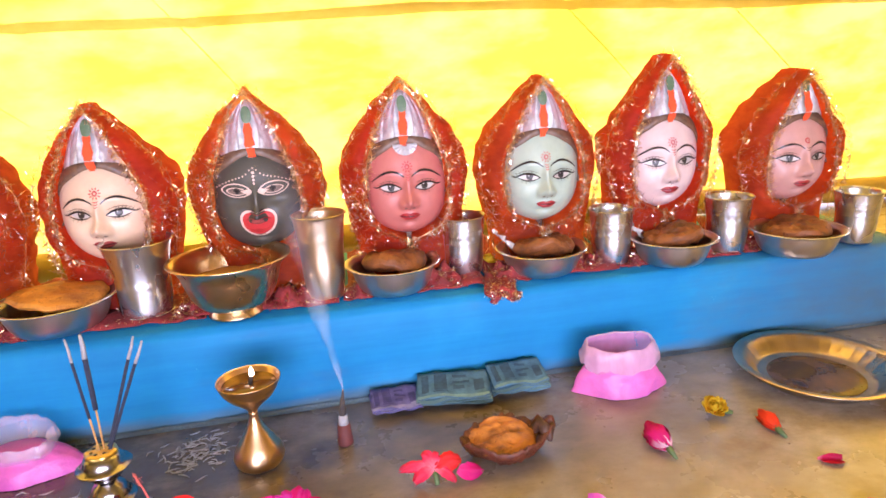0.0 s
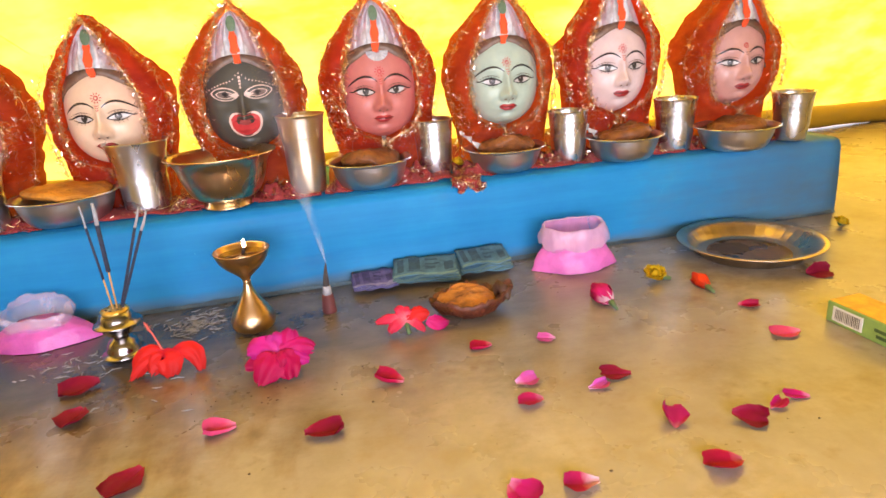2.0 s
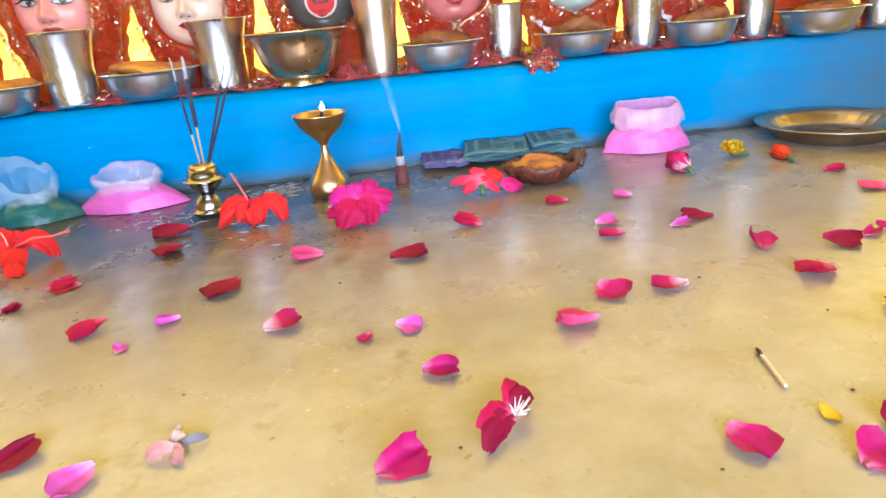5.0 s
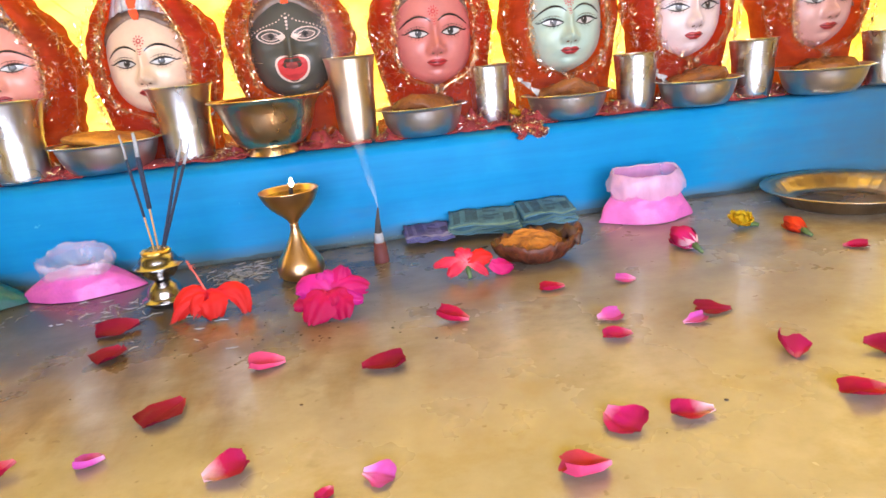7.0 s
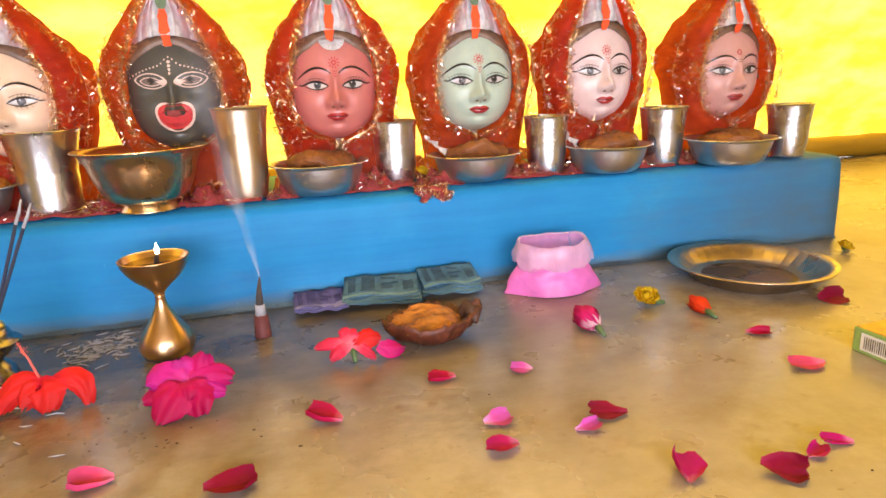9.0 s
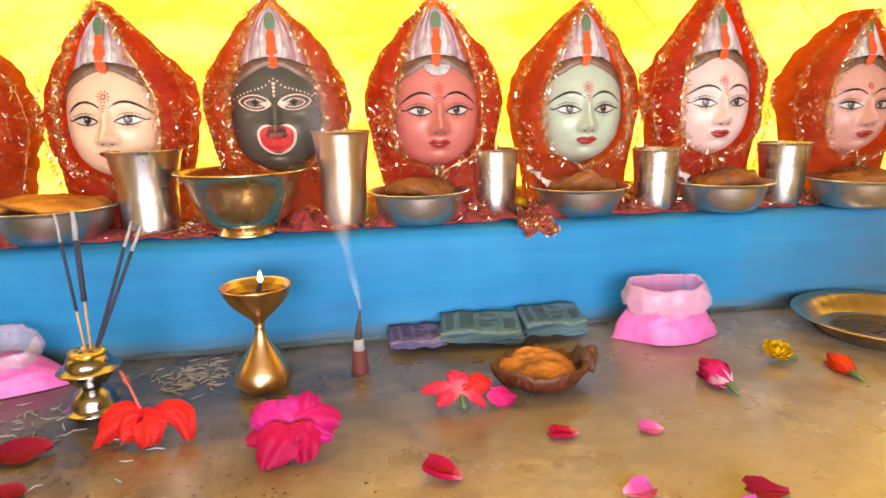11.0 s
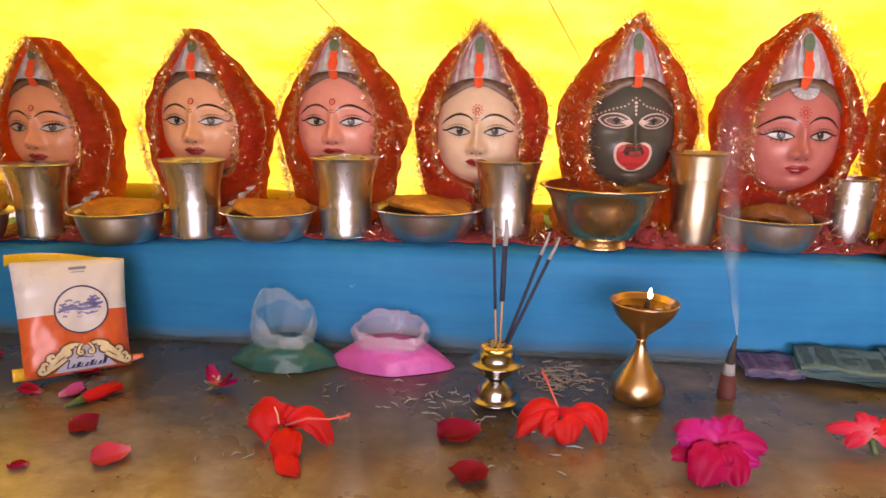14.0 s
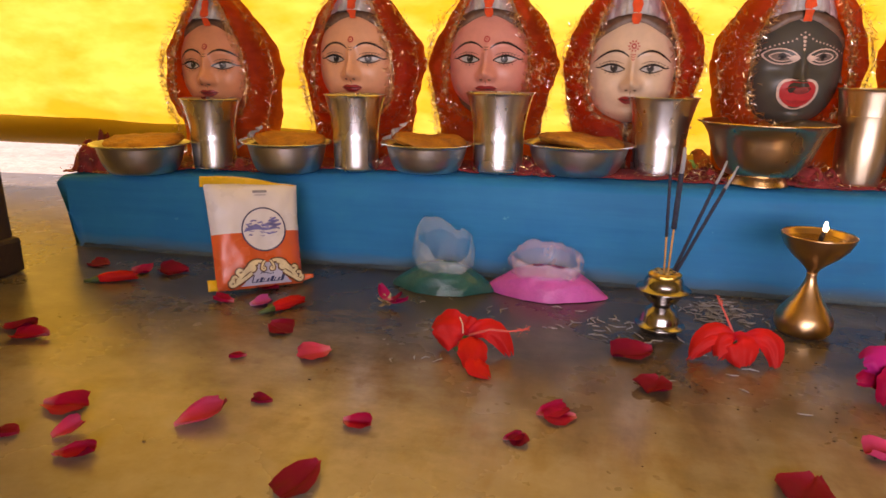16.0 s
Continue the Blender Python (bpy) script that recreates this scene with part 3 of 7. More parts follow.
def face_y(x, z):
    """Front of the face at (x, z)."""
    q = (x / face_half(z)) ** 2 + face_drop(z)
    y = FACE_C.y - FACE_R.y * math.sqrt(max(0.0, 1 - q))
    y -= 0.0185 * gauss(x, z, 0, 0.1240, 0.0082, 0.0105)        # nose: tip, bridge, wings
    y -= 0.0085 * gauss(x, z, 0, 0.1450, 0.0052, 0.0170)
    y -= 0.0075 * (gauss(x, z, -0.0100, 0.1195, 0.0042, 0.0052) + gauss(x, z, 0.0100, 0.1195, 0.0042, 0.0052))
    y += 0.0030 * gauss(x, z, 0, 0.1110, 0.0050, 0.0034)
    y -= 0.0055 * gauss(x, z, 0, 0.1015, 0.0150, 0.0075)        # lips
    y += 0.0025 * gauss(x, z, 0, 0.0920, 0.0120, 0.0030)
    y -= 0.0045 * gauss(x, z, 0, 0.0815, 0.0140, 0.0085)        # chin
    y -= 0.0035 * (gauss(x, z, -0.034, 0.118, 0.016, 0.017) + gauss(x, z, 0.034, 0.118, 0.016, 0.017))
    y += 0.0052 * (gauss(x, z, -0.0245, 0.1450, 0.0150, 0.0085) + gauss(x, z, 0.0245, 0.1450, 0.0150, 0.0085))
    y -= 0.0022 * (gauss(x, z, -0.0250, 0.1640, 0.0180, 0.0050) + gauss(x, z, 0.0250, 0.1640, 0.0180, 0.0050))
    return y


def on_face(x, z, lift):
    return (x, face_y(x, z) - lift, z)


def blob(bm, cx, cz, w, h, mat, lift, point=1.0, tilt=0.0, n=18):
    """A painted lens-shaped patch lying on the face."""
    mid = bm.verts.new(on_face(cx, cz, lift + 0.0004))
    ring = []
    for i in range(n):
        a = 2 * math.pi * i / n
        px, pz = w * math.copysign(abs(math.cos(a)) ** (1 / point if point < 1 else 1), math.cos(a)), h * math.copysign(abs(math.sin(a)) ** point, math.sin(a))
        x, z = cx + px * math.cos(tilt) - pz * math.sin(tilt), cz + px * math.sin(tilt) + pz * math.cos(tilt)
        ring.append(bm.verts.new(on_face(x, z, lift)))
    for i in range(n):
        f = bm.faces.new((mid, ring[i], ring[(i + 1) % n]))
        f.material_index = mat


def stroke(bm, pts, width, mat, lift=0.0007):
    """A painted line on the face; width: at its start, middle and end."""
    prev = None
    n = len(pts)
    for i, (x, z) in enumerate(pts):
        t = i / (n - 1)
        w = width[0] * (1 - t) ** 2 + 2 * width[1] * t * (1 - t) + width[2] * t * t
        x0, z0 = pts[max(0, i - 1)]
        x1, z1 = pts[min(n - 1, i + 1)]
        d = Vector((x1 - x0, z1 - z0)).normalized()
        a = bm.verts.new(on_face(x - d.y * w, z + d.x * w, lift))
        b = bm.verts.new(on_face(x + d.y * w, z - d.x * w, lift))
        if prev:
            f = bm.faces.new((prev[0], prev[1], b, a))
            f.material_index = mat
        prev = (a, b)


# slots: 0 face, 1 hair, 2 crown, 3 vermilion, 4 white, 5 black, 6 iris, 7 lip, 8 dots, 9 jewel, 10 trim
def statue_mesh(dark, slant=0.0):
    bm = bmesh.new()
    nu, nv = 120, 92
    rows = []
    for j in range(nv + 1):
        ph = math.pi * j / nv
        row = []
        for i in range(nu):
            th = 2 * math.pi * i / nu
            th -= 0.45 * math.sin(th)          # closer rows over the nose and mouth
            z = max(FACE_C.z - FACE_R.z * 0.9999, min(FACE_C.z + FACE_R.z * 0.9999, FACE_C.z - FACE_R.z * math.cos(ph)))
            wide = math.sqrt(max(0.0, 1 - face_drop(z)))
            x = face_half(z) * wide * math.sin(th)
            if math.cos(th) > 0:
                y = face_y(x, z)
            else:
                y = FACE_C.y - 0.045 * wide * math.cos(th)
            row.append(bm.verts.new((x, y, z)))
        rows.append(row)
    for a, b in zip(rows, rows[1:]):
        for i in range(nu):
            f = bm.faces.new((a[i], a[(i + 1) % nu], b[(i + 1) % nu], b[i]))
            c = f.calc_center_median()
            if c.y > 0.05:
                f.material_index = 1
    bmesh.ops.remove_doubles(bm, verts=bm.verts[:], dist=0.0004)
    # neck and shoulders down to the ledge
    lathe([(0.026, 0.085), (0.024, 0.065), (0.026, 0.045), (0.040, 0.022), (0.044, 0.0), (0.0, 0.0)], 24, bm, at=(0, 0.062, 0))
    # hair drawn round the face
    first = len(bm.faces)

    def hair(u, v):
        a = radians(-108 + 216 * u)
        xi, zi = 0.0590 * math.sin(a), 0.148 + 0.0575 * math.cos(a) - 0.0035 * math.exp(-((abs(a) - 0.55) / 0.3) ** 2)
        xo, zo = 0.0725 * math.sin(a), 0.148 + 0.092 * math.cos(a)
        yi = face_y(xi, zi) - 0.0008
        w = 0.0009 * noise.noise((a * 14, v * 2, 3.0))
        return (xi + (xo - xi) * v, yi + (0.050 - yi) * v ** 1.5 - 0.0050 * math.sin(math.pi * v ** 0.8) + w, zi + (zo - zi) * v)
    grid(hair, 90, 9, bm, 1, uv=False)
    # hidden hair-coloured ellipsoid added behind the face, blocking the glow inside the veil
    bmesh.ops.create_uvsphere(bm, u_segments=24, v_segments=16, radius=1.0, matrix=Matrix.Translation((0, 0.066, 0.138)) @ Matrix.Diagonal((0.070, 0.026, 0.106, 1)))
    bm.faces.ensure_lookup_table()
    for f in bm.faces[first:]:
        f.material_index = 1
    # fluted leaf-shaped crown
    start = len(bm.faces)

    def crown(u, v):
        # feathered plumes that fan out from a pointed middle leaf
        s = 2 * u - 1
        w = 0.052 * (1 - v) ** 0.75 * (1 + 0.2 * v)
        q = abs(s)
        fan = q * (11.0 - 3.5 * v) - 2.4 * v * (1 - q)
        fl = 0.0042 * (abs(math.sin(fan)) - 0.5) * min(1.0, q * 5) * (1 - 0.4 * v)
        fl += 0.0042 * math.exp(-((q - 0.30 - 0.12 * v) / 0.085) ** 2) * (0.4 + v) * (1 - v) * 2.2
        fl += 0.0009 * noise.noise((s * 11, v * 11, 2.0))
        arch = 0.016 * s * s * (1 - v)
        return (s * w, 0.008 + 0.022 * v + 0.030 * s * s * (1 - v) - fl - 0.006 * (1 - s * s), 0.216 - arch + 0.063 * v)
    grid(crown, 110, 24, bm, 2, uv=False)
    grid(lambda u, v: Vector(crown(1 - u, v)) + Vector((0, 0.010, 0)), 10, 6, bm, 2, uv=False)
    for cz, w, h, m in ((0.2585, 0.0068, 0.0120, 9),):
        vv = (cz - 0.216) / 0.063
        mid = bm.verts.new((0, crown(0.5, vv)[1] - 0.0045, cz))
        ring = [bm.verts.new((w * math.cos(a), crown(0.5, vv)[1] + (h * math.sin(a)) * 0.26 - 0.003, cz + h * math.sin(a))) for a in [2 * math.pi * k / 16 for k in range(16)]]
        for k in range(16):
            bm.faces.new((mid, ring[k], ring[(k + 1) % 16])).material_index = m
    # vermilion down the parting
    prev = None
    for k in range(9):
        z = 0.2515 - 0.0490 * k / 8
        f = max(0.0, min(1.0, (z - 0.206) / 0.014))
        y = crown(0.5, max(0.0, (z - 0.216) / 0.063))[1] * f + (face_y(0, min(z, 0.207)) - 0.004 * (z > 0.204)) * (1 - f) - 0.0022
        w = (0.0040 + 0.0026 * min(1.0, k / 4)) * (1 - 0.35 * (k / 8) ** 4) + 0.0010 * math.sin(k * 2.1 + slant * 9)
        dx = slant * 0.004 * k / 8
        a, b = bm.verts.new((dx - w, y, z)), bm.verts.new((dx + w, y, z))
        if prev:
            bm.faces.new((prev[0], prev[1], b, a)).material_index = 3
        prev = (a, b)
    steps = [k / 16 for k in range(17)]
    for s in (-1, 1):
        ez = 0.1600 if dark else 0.1450
        if not dark:
            # brow: springs from beside the nose, arches and falls to the temple
            brow = [(s * (0.0055 + 0.0455 * t), 0.1580 + 0.0105 * math.sin(math.pi * min(1.0, 0.04 + 0.90 * t ** 0.85)) - 0.0070 * t ** 2.2) for t in steps]
            stroke(bm, brow, (0.0007, 0.0024, 0.0005), 5, 0.0009)
            for k in range(1, 14):
                x, z = brow[k + 1]
                stroke(bm, [(x, z), (x + s * 0.0006, z + 0.0014), (x + s * 0.0011, z + 0.0024)], (0.0003, 0.00022, 0.0001), 5, 0.0009)
            blob(bm, s * 0.0245, ez - 0.0006, 0.0134, 0.0051, 4, 0.0006, 1.35, s * 0.06)
            iris, pupil = 0.0050, 0.0025
        else:
            blob(bm, s * 0.0250, ez, 0.0215, 0.0102, 10, 0.0006, 1.4, s * 0.10)
            blob(bm, s * 0.0250, ez, 0.0190, 0.0086, 0, 0.0009, 1.4, s * 0.10)
            blob(bm, s * 0.0250, ez - 0.0008, 0.0140, 0.0058, 10, 0.0011, 1.4, s * 0.10)
            blob(bm, s * 0.0250, ez - 0.0008, 0.0122, 0.0046, 11, 0.0013, 1.4, s * 0.10)
            iris, pupil = 0.0046, 0.0022
        blob(bm, s * 0.0242, ez - 0.0002, iris, iris, 6, 0.0014)
        blob(bm, s * 0.0242, ez - 0.0002, pupil, pupil, 5, 0.0018)
        if not dark:
            blob(bm, s * 0.0242 - 0.0014, ez + 0.0018, 0.0010, 0.0010, 4, 0.0022)
            up = [(s * (0.0095 + 0.0400 * t), ez - 0.0022 + 0.0068 * math.sin(math.pi * min(1.0, t * 1.12)) ** 0.8 + 0.0030 * max(0.0, t - 0.80) / 0.2) for t in steps]
            lo = [(s * (0.0100 + 0.0310 * t), ez - 0.0024 - 0.0042 * math.sin(math.pi * t) + 0.0010 * t) for t in steps]
            stroke(bm, up, (0.0008, 0.0022, 0.0005), 5, 0.0020)
            stroke(bm, lo, (0.0004, 0.0013, 0.0004), 5, 0.0020)
            stroke(bm, [(s * (0.0115 + 0.0300 * t), ez + 0.0050 + 0.0040 * math.sin(math.pi * t)) for t in steps], (0.0002, 0.0006, 0.0002), 1, 0.0009)
            for k in range(7):
                t = 0.30 + 0.095 * k
                x, z = s * (0.0095 + 0.0400 * t), ez - 0.0010 + 0.0068 * math.sin(math.pi * min(1, t * 1.12))
                stroke(bm, [(x, z), (x + s * (0.0004 + 0.0045 * (t - 0.35)), z + 0.0024), (x + s * (0.001 + 0.0070 * (t - 0.35)), z + 0.0042)], (0.00034, 0.00024, 0.0001), 5, 0.0012)
            for k in range(4):
                t = 0.25 + 0.18 * k
                x, z = s * (0.0100 + 0.0310 * t), ez - 0.0024 - 0.0050 * math.sin(math.pi * t)
                stroke(bm, [(x, z), (x + s * 0.0010, z - 0.0016), (x + s * 0.0020, z - 0.0030)], (0.00028, 0.00022, 0.0001), 5, 0.0012)
        blob(bm, s * 0.0058, 0.1330 if dark else 0.1152, 0.0022, 0.0013, 5 if dark else 1, 0.0005)
    if dark:
        # broad open mouth with a pale rim and a dull tongue, dotted brow line, crescent on the forehead
        for w, h, cz, mat, lift in ((0.0245, 0.0205, 0.1150, 10, 0.0010), (0.0212, 0.0172, 0.1150, 8, 0.0020), (0.0165, 0.0120, 0.1130, 7, 0.0030)):
            mid = bm.verts.new(on_face(0, cz, lift + 0.0006))
            ring = []
            for i in range(36):
                a = 2 * math.pi * i / 36
                ca, sa = math.cos(a), math.sin(a)
                ring.append(bm.verts.new(on_face(w * ca * (1 + 0.20 * sa), cz + h * math.copysign(abs(sa) ** 0.8, sa) - 0.22 * h * math.exp(-(ca / 0.35) ** 2) * (sa > 0), lift)))
            for i in range(36):
                bm.faces.new((mid, ring[i], ring[(i + 1) % 36])).material_index = mat
        blob(bm, 0, 0.1185, 0.0085, 0.0048, 12, 0.0038, 0.8)
        stroke(bm, [(0.0082 * math.sin(a), 0.2110 - 0.0078 * math.cos(a)) for a in [-1.7 + 3.4 * k / 12 for k in range(13)]], (0.0003, 0.0024, 0.0003), 10)
        for k in range(23):
            t = (k - 11) / 11
            blob(bm, 0.052 * t, 0.1790 + 0.010 * math.exp(-(t / 0.16) ** 2) - 0.014 * t * t, 0.0012, 0.0012, 10, 0.0008, n=8)
        for k in range(4):
            blob(bm, 0.0, 0.1830 - 0.0048 * k, 0.0024 - 0.0003 * k, 0.0020, 10, 0.0009, n=8)
    else:
        # bowed upper lip, full lower lip, the dark line between
        def lip(u, v, lower):
            x = 0.0152 * (2 * u - 1)
            q = 1 - (2 * u - 1) ** 2
            mouth = 0.1022 + 0.0012 * (1 - q) - 0.0004 * math.cos(6 * math.pi * u) * q
            edge = mouth - 0.0062 * q ** 0.8 if lower else mouth + 0.0060 * q ** 0.9 - 0.0024 * math.exp(-((2 * u - 1) / 0.20) ** 2)
            return on_face(x, mouth + (edge - mouth) * v, 0.0009 + 0.0016 * math.sin(math.pi * v) * q)
        for lower in (False, True):
            grid(lambda u, v: lip(u if lower else 1 - u, 1 - v if lower else 1 - v, lower), 20, 5, bm, 7, uv=False)
        stroke(bm, [(0.0160 * (2 * t - 1), 0.1022 + 0.0014 * (2 * t - 1) ** 2 - 0.0004 * math.cos(6 * math.pi * t) * (1 - (2 * t - 1) ** 2)) for t in steps], (0.0003, 0.0009, 0.0003), 5, 0.0016)
        stroke(bm, [(0.0, 0.1145), (0.0, 0.1115), (0.0, 0.1090)], (0.0005, 0.0004, 0.0003), 1, 0.0006)
    return bm


def forehead_marks(bm, style):
    if style == "ring":
        blob(bm, 0, 0.1720, 0.0044, 0.0046, 8, 0.0008, n=14)
        blob(bm, 0, 0.1720, 0.0026, 0.0028, 0, 0.0012, n=12)
        blob(bm, 0, 0.1720, 0.0012, 0.0012, 8, 0.0015, n=10)
        for k in range(2):
            stroke(bm, [(-0.0030, 0.1610 - 0.0036 * k), (0.0, 0.1604 - 0.0036 * k), (0.0030, 0.1610 - 0.0036 * k)], (0.0005, 0.0007, 0.0005), 1)
    else:
        for k in range(10):
            a = 2 * math.pi * k / 10
            stroke(bm, [(r * math.cos(a), 0.1735 + r * math.sin(a)) for r in (0.0050, 0.0066, 0.0082)], (0.0008, 0.0012, 0.0003), 8, 0.0008)
        blob(bm, 0, 0.1735, 0.0036, 0.0038, 8, 0.0008, n=12)
        blob(bm, 0, 0.1735, 0.0018, 0.0018, 0, 0.0012, n=10)
        for k in range(3):
            stroke(bm, [(-0.0036 + 0.0007 * k, 0.1632 - 0.0034 * k), (0.0, 0.1618 - 0.0034 * k), (0.0036 - 0.0007 * k, 0.1632 - 0.0034 * k)], (0.0004, 0.0008, 0.0004), 8)


def forehead_pendant(bm):
    """Ribbed silver half-moon that hangs from the parting."""
    def p(u, v):
        a = math.pi * (1 + u)
        r = 0.004 + 0.0135 * v
        x, z = r * math.cos(a), 0.2040 + 0.85 * r * math.sin(a)
        return (x, min(face_y(x, z), face_y(0, z) + 0.006) - 0.0030 - 0.0012 * abs(math.sin(9 * a)) * v, z)
    grid(p, 60, 6, bm, 2, uv=False)


def curve_at(table, z):
    for (z0, w0), (z1, w1) in zip(table, table[1:]):
        if z <= z1:
            t = (z - z0) / (z1 - z0)
            t = t * t * (3 - 2 * t) * 0.35 + t * 0.65
            return w0 + (w1 - w0) * t
    return table[-1][1]


OPENING = [(0.0, 0.003), (0.066, 0.004), (0.073, 0.029), (0.084, 0.048), (0.104, 0.0585), (0.13, 0.0610), (0.155, 0.0600), (0.18, 0.0565), (0.205, 0.046), (0.235, 0.033), (0.262, 0.019), (0.285, 0.0)]
OUTLINE = [(0.0, 0.076), (0.05, 0.077), (0.10, 0.086), (0.15, 0.0960), (0.185, 0.0895), (0.215, 0.073), (0.247, 0.048), (0.274, 0.021), (0.292, 0.0)]


def veil_ring(table, top, s, y, seed, amp):
    """A point on a hood-shaped line: s from 0 (one foot) over the peak to 1 (the other foot)."""
    side = -1 if s < 0.5 else 1
    t = 1 - abs(2 * s - 1)
    z = top * (1 - (1 - t) ** 1.12)
    w = curve_at(table, z)
    k = amp * noise.noise((s * 9 + seed, y * 20, seed * 1.7)) + amp * 0.5 * noise.noise((s * 30, y * 40, seed))
    return Vector((side * (w + k * (0.3 + w * 8)), y + k * 1.5, z + (k * 0.6 if 0 < t < 1 else 0) * (z > 0.01)))


def veil_bm(seed):
    bm = bmesh.new()
    rings = [(OPENING, 0.285, 0.016, 0.0015), (OPENING, 0.287, 0.006, 0.003), None, (OUTLINE, 0.292, 0.045, 0.006), (OUTLINE, 0.290, 0.075, 0.008), None, None]
    n = 72
    rows = []
    for k in range(6):
        row = []
        for i in range(n + 1):
            s = i / n
            if k in (0, 1):
                tb, top, y, amp = rings[k]
                p = veil_ring(tb, top, s, y, seed, amp)
            elif k == 2:
                a, b = veil_ring(OPENING, 0.287, s, 0.006, seed, 0.003), veil_ring(OUTLINE, 0.292, s, 0.045, seed, 0.006)
                p = a.lerp(b, 0.55) + Vector((0.004 * noise.noise((s * 21, seed, 3)), -0.012 - 0.013 * noise.noise((s * 19, seed, 0)), 0))
            elif k in (3, 4):
                tb, top, y, amp = rings[k]
                p = veil_ring(tb, top, s, y, seed, amp)
            else:
                f = 0.60
                b = veil_ring(OUTLINE, 0.280, s, 0.0, seed, 0.008)
                p = Vector((b.x * f, 0.098, b.z * 0.93))
            p.z = max(0.001, p.z)
            row.append(bm.verts.new(p))
        rows.append(row)
    # the edge tucks in against the cheeks
    tuck = []
    for i in range(n + 1):
        p = veil_ring(OPENING, 0.285, i / n, 0.016, seed, 0.0015)
        up = max(0.0, min(1.0, (p.z - 0.175) / 0.04))
        tuck.append(bm.verts.new((p.x * (0.90 + 0.14 * up), 0.040 + 0.012 * up, max(0.001, 0.148 + (p.z - 0.148) * (0.93 + 0.09 * up)))))
    for a, b in zip([tuck] + rows, rows):
        for i in range(n):
            bm.faces.new((a[i], a[i + 1], b[i + 1], b[i]))
    keep = set(tuck) | set(rows[0])
    bmesh.ops.subdivide_edges(bm, edges=bm.edges[:], cuts=2, use_grid_fill=True, smooth=0.6)
    for v in bm.verts:
        if v in keep or v.co.y < 0.010 and v.co.z < 0.07:
            continue
        q = v.co * 1.0
        k = 0.0042 * noise.noise((q.x * 26 + seed, q.y * 26, q.z * 9)) + 0.0016 * noise.noise((q.x * 80 + seed, q.y * 80, q.z * 45))
        v.co += Vector((0.5 if q.x > 0 else -0.5, -0.8, 0.1)) * k
        v.co.z = max(0.001, v.co.z)
    return bm


def strip(bm, p, d, w, mat, rng):
    """One thin, bent shred of tinsel."""
    side = Vector((rng.uniform(-1, 1), rng.uniform(-1, 1), rng.uniform(-1, 1))).cross(d)
    if side.length < 1e-6:
        return
    side = side.normalized()
    bend = side.cross(d).normalized() * d.length * rng.uniform(-0.35, 0.35)
    side = side * w
    mid = p + d * 0.55 + bend + Vector((0, 0, -0.08 * d.length))
    q = [bm.verts.new(p - side), bm.verts.new(p + side), bm.verts.new(mid + side), bm.verts.new(mid - side)]
    bm.faces.new(q).material_index = mat
    tip = bm.verts.new(p + d)
    bm.faces.new((q[3], q[2], tip)).material_index = mat


def tinsel_bm(table, top, y, seed, count, core, reach, s0=0.06, s1=0.94, spread=0.0045):
    """A fringe of tinsel shreds on a thin cord."""
    rng = random.Random(seed)
    bm = bmesh.new()
    path = [veil_ring(table, top, s0 + (s1 - s0) * i / 60, y, seed, 0.0025) for i in range(61)]
    tube(path, core, 5, bm)
    for i in range(count):
        s = rng.uniform(s0, s1)
        p = veil_ring(table, top, s, y, seed, 0.0025) + Vector((rng.gauss(0, spread), rng.gauss(-0.002, 0.002), rng.gauss(0, spread)))
        d = Vector((rng.gauss(0, 1), rng.gauss(-0.35, 0.6), rng.gauss(0, 1))).normalized() * rng.uniform(0.45 * reach, reach)
        strip(bm, p, d, rng.uniform(0.00016, 0.00042), 0 if rng.random() < 0.68 else 1, rng)
    return bm


SKINS = [skin("orange_pink_paint", (0.72, 0.30, 0.155)), skin("peach_paint", (0.76, 0.38, 0.21)), skin("rose_paint", (0.68, 0.27, 0.20)),
         skin("cream_paint", (0.64, 0.455, 0.31)), skin("near_black_paint", (0.058, 0.056, 0.044)), skin("coral_red_paint", (0.47, 0.145, 0.118)),
         skin("mint_paint", (0.345, 0.430, 0.335)), skin("pale_pink_paint", (0.60, 0.455, 0.42)), skin("salmon_paint", (0.52, 0.275, 0.23))]
M_TRIM = plain("pale_rose_trim", (0.60, 0.44, 0.36), 0.5, 0, 0.15, 150)
WORDS = ["orange-pink", "peach", "rose-pink", "cream", "black", "coral-red", "mint-green", "pale pink", "salmon-pink"]
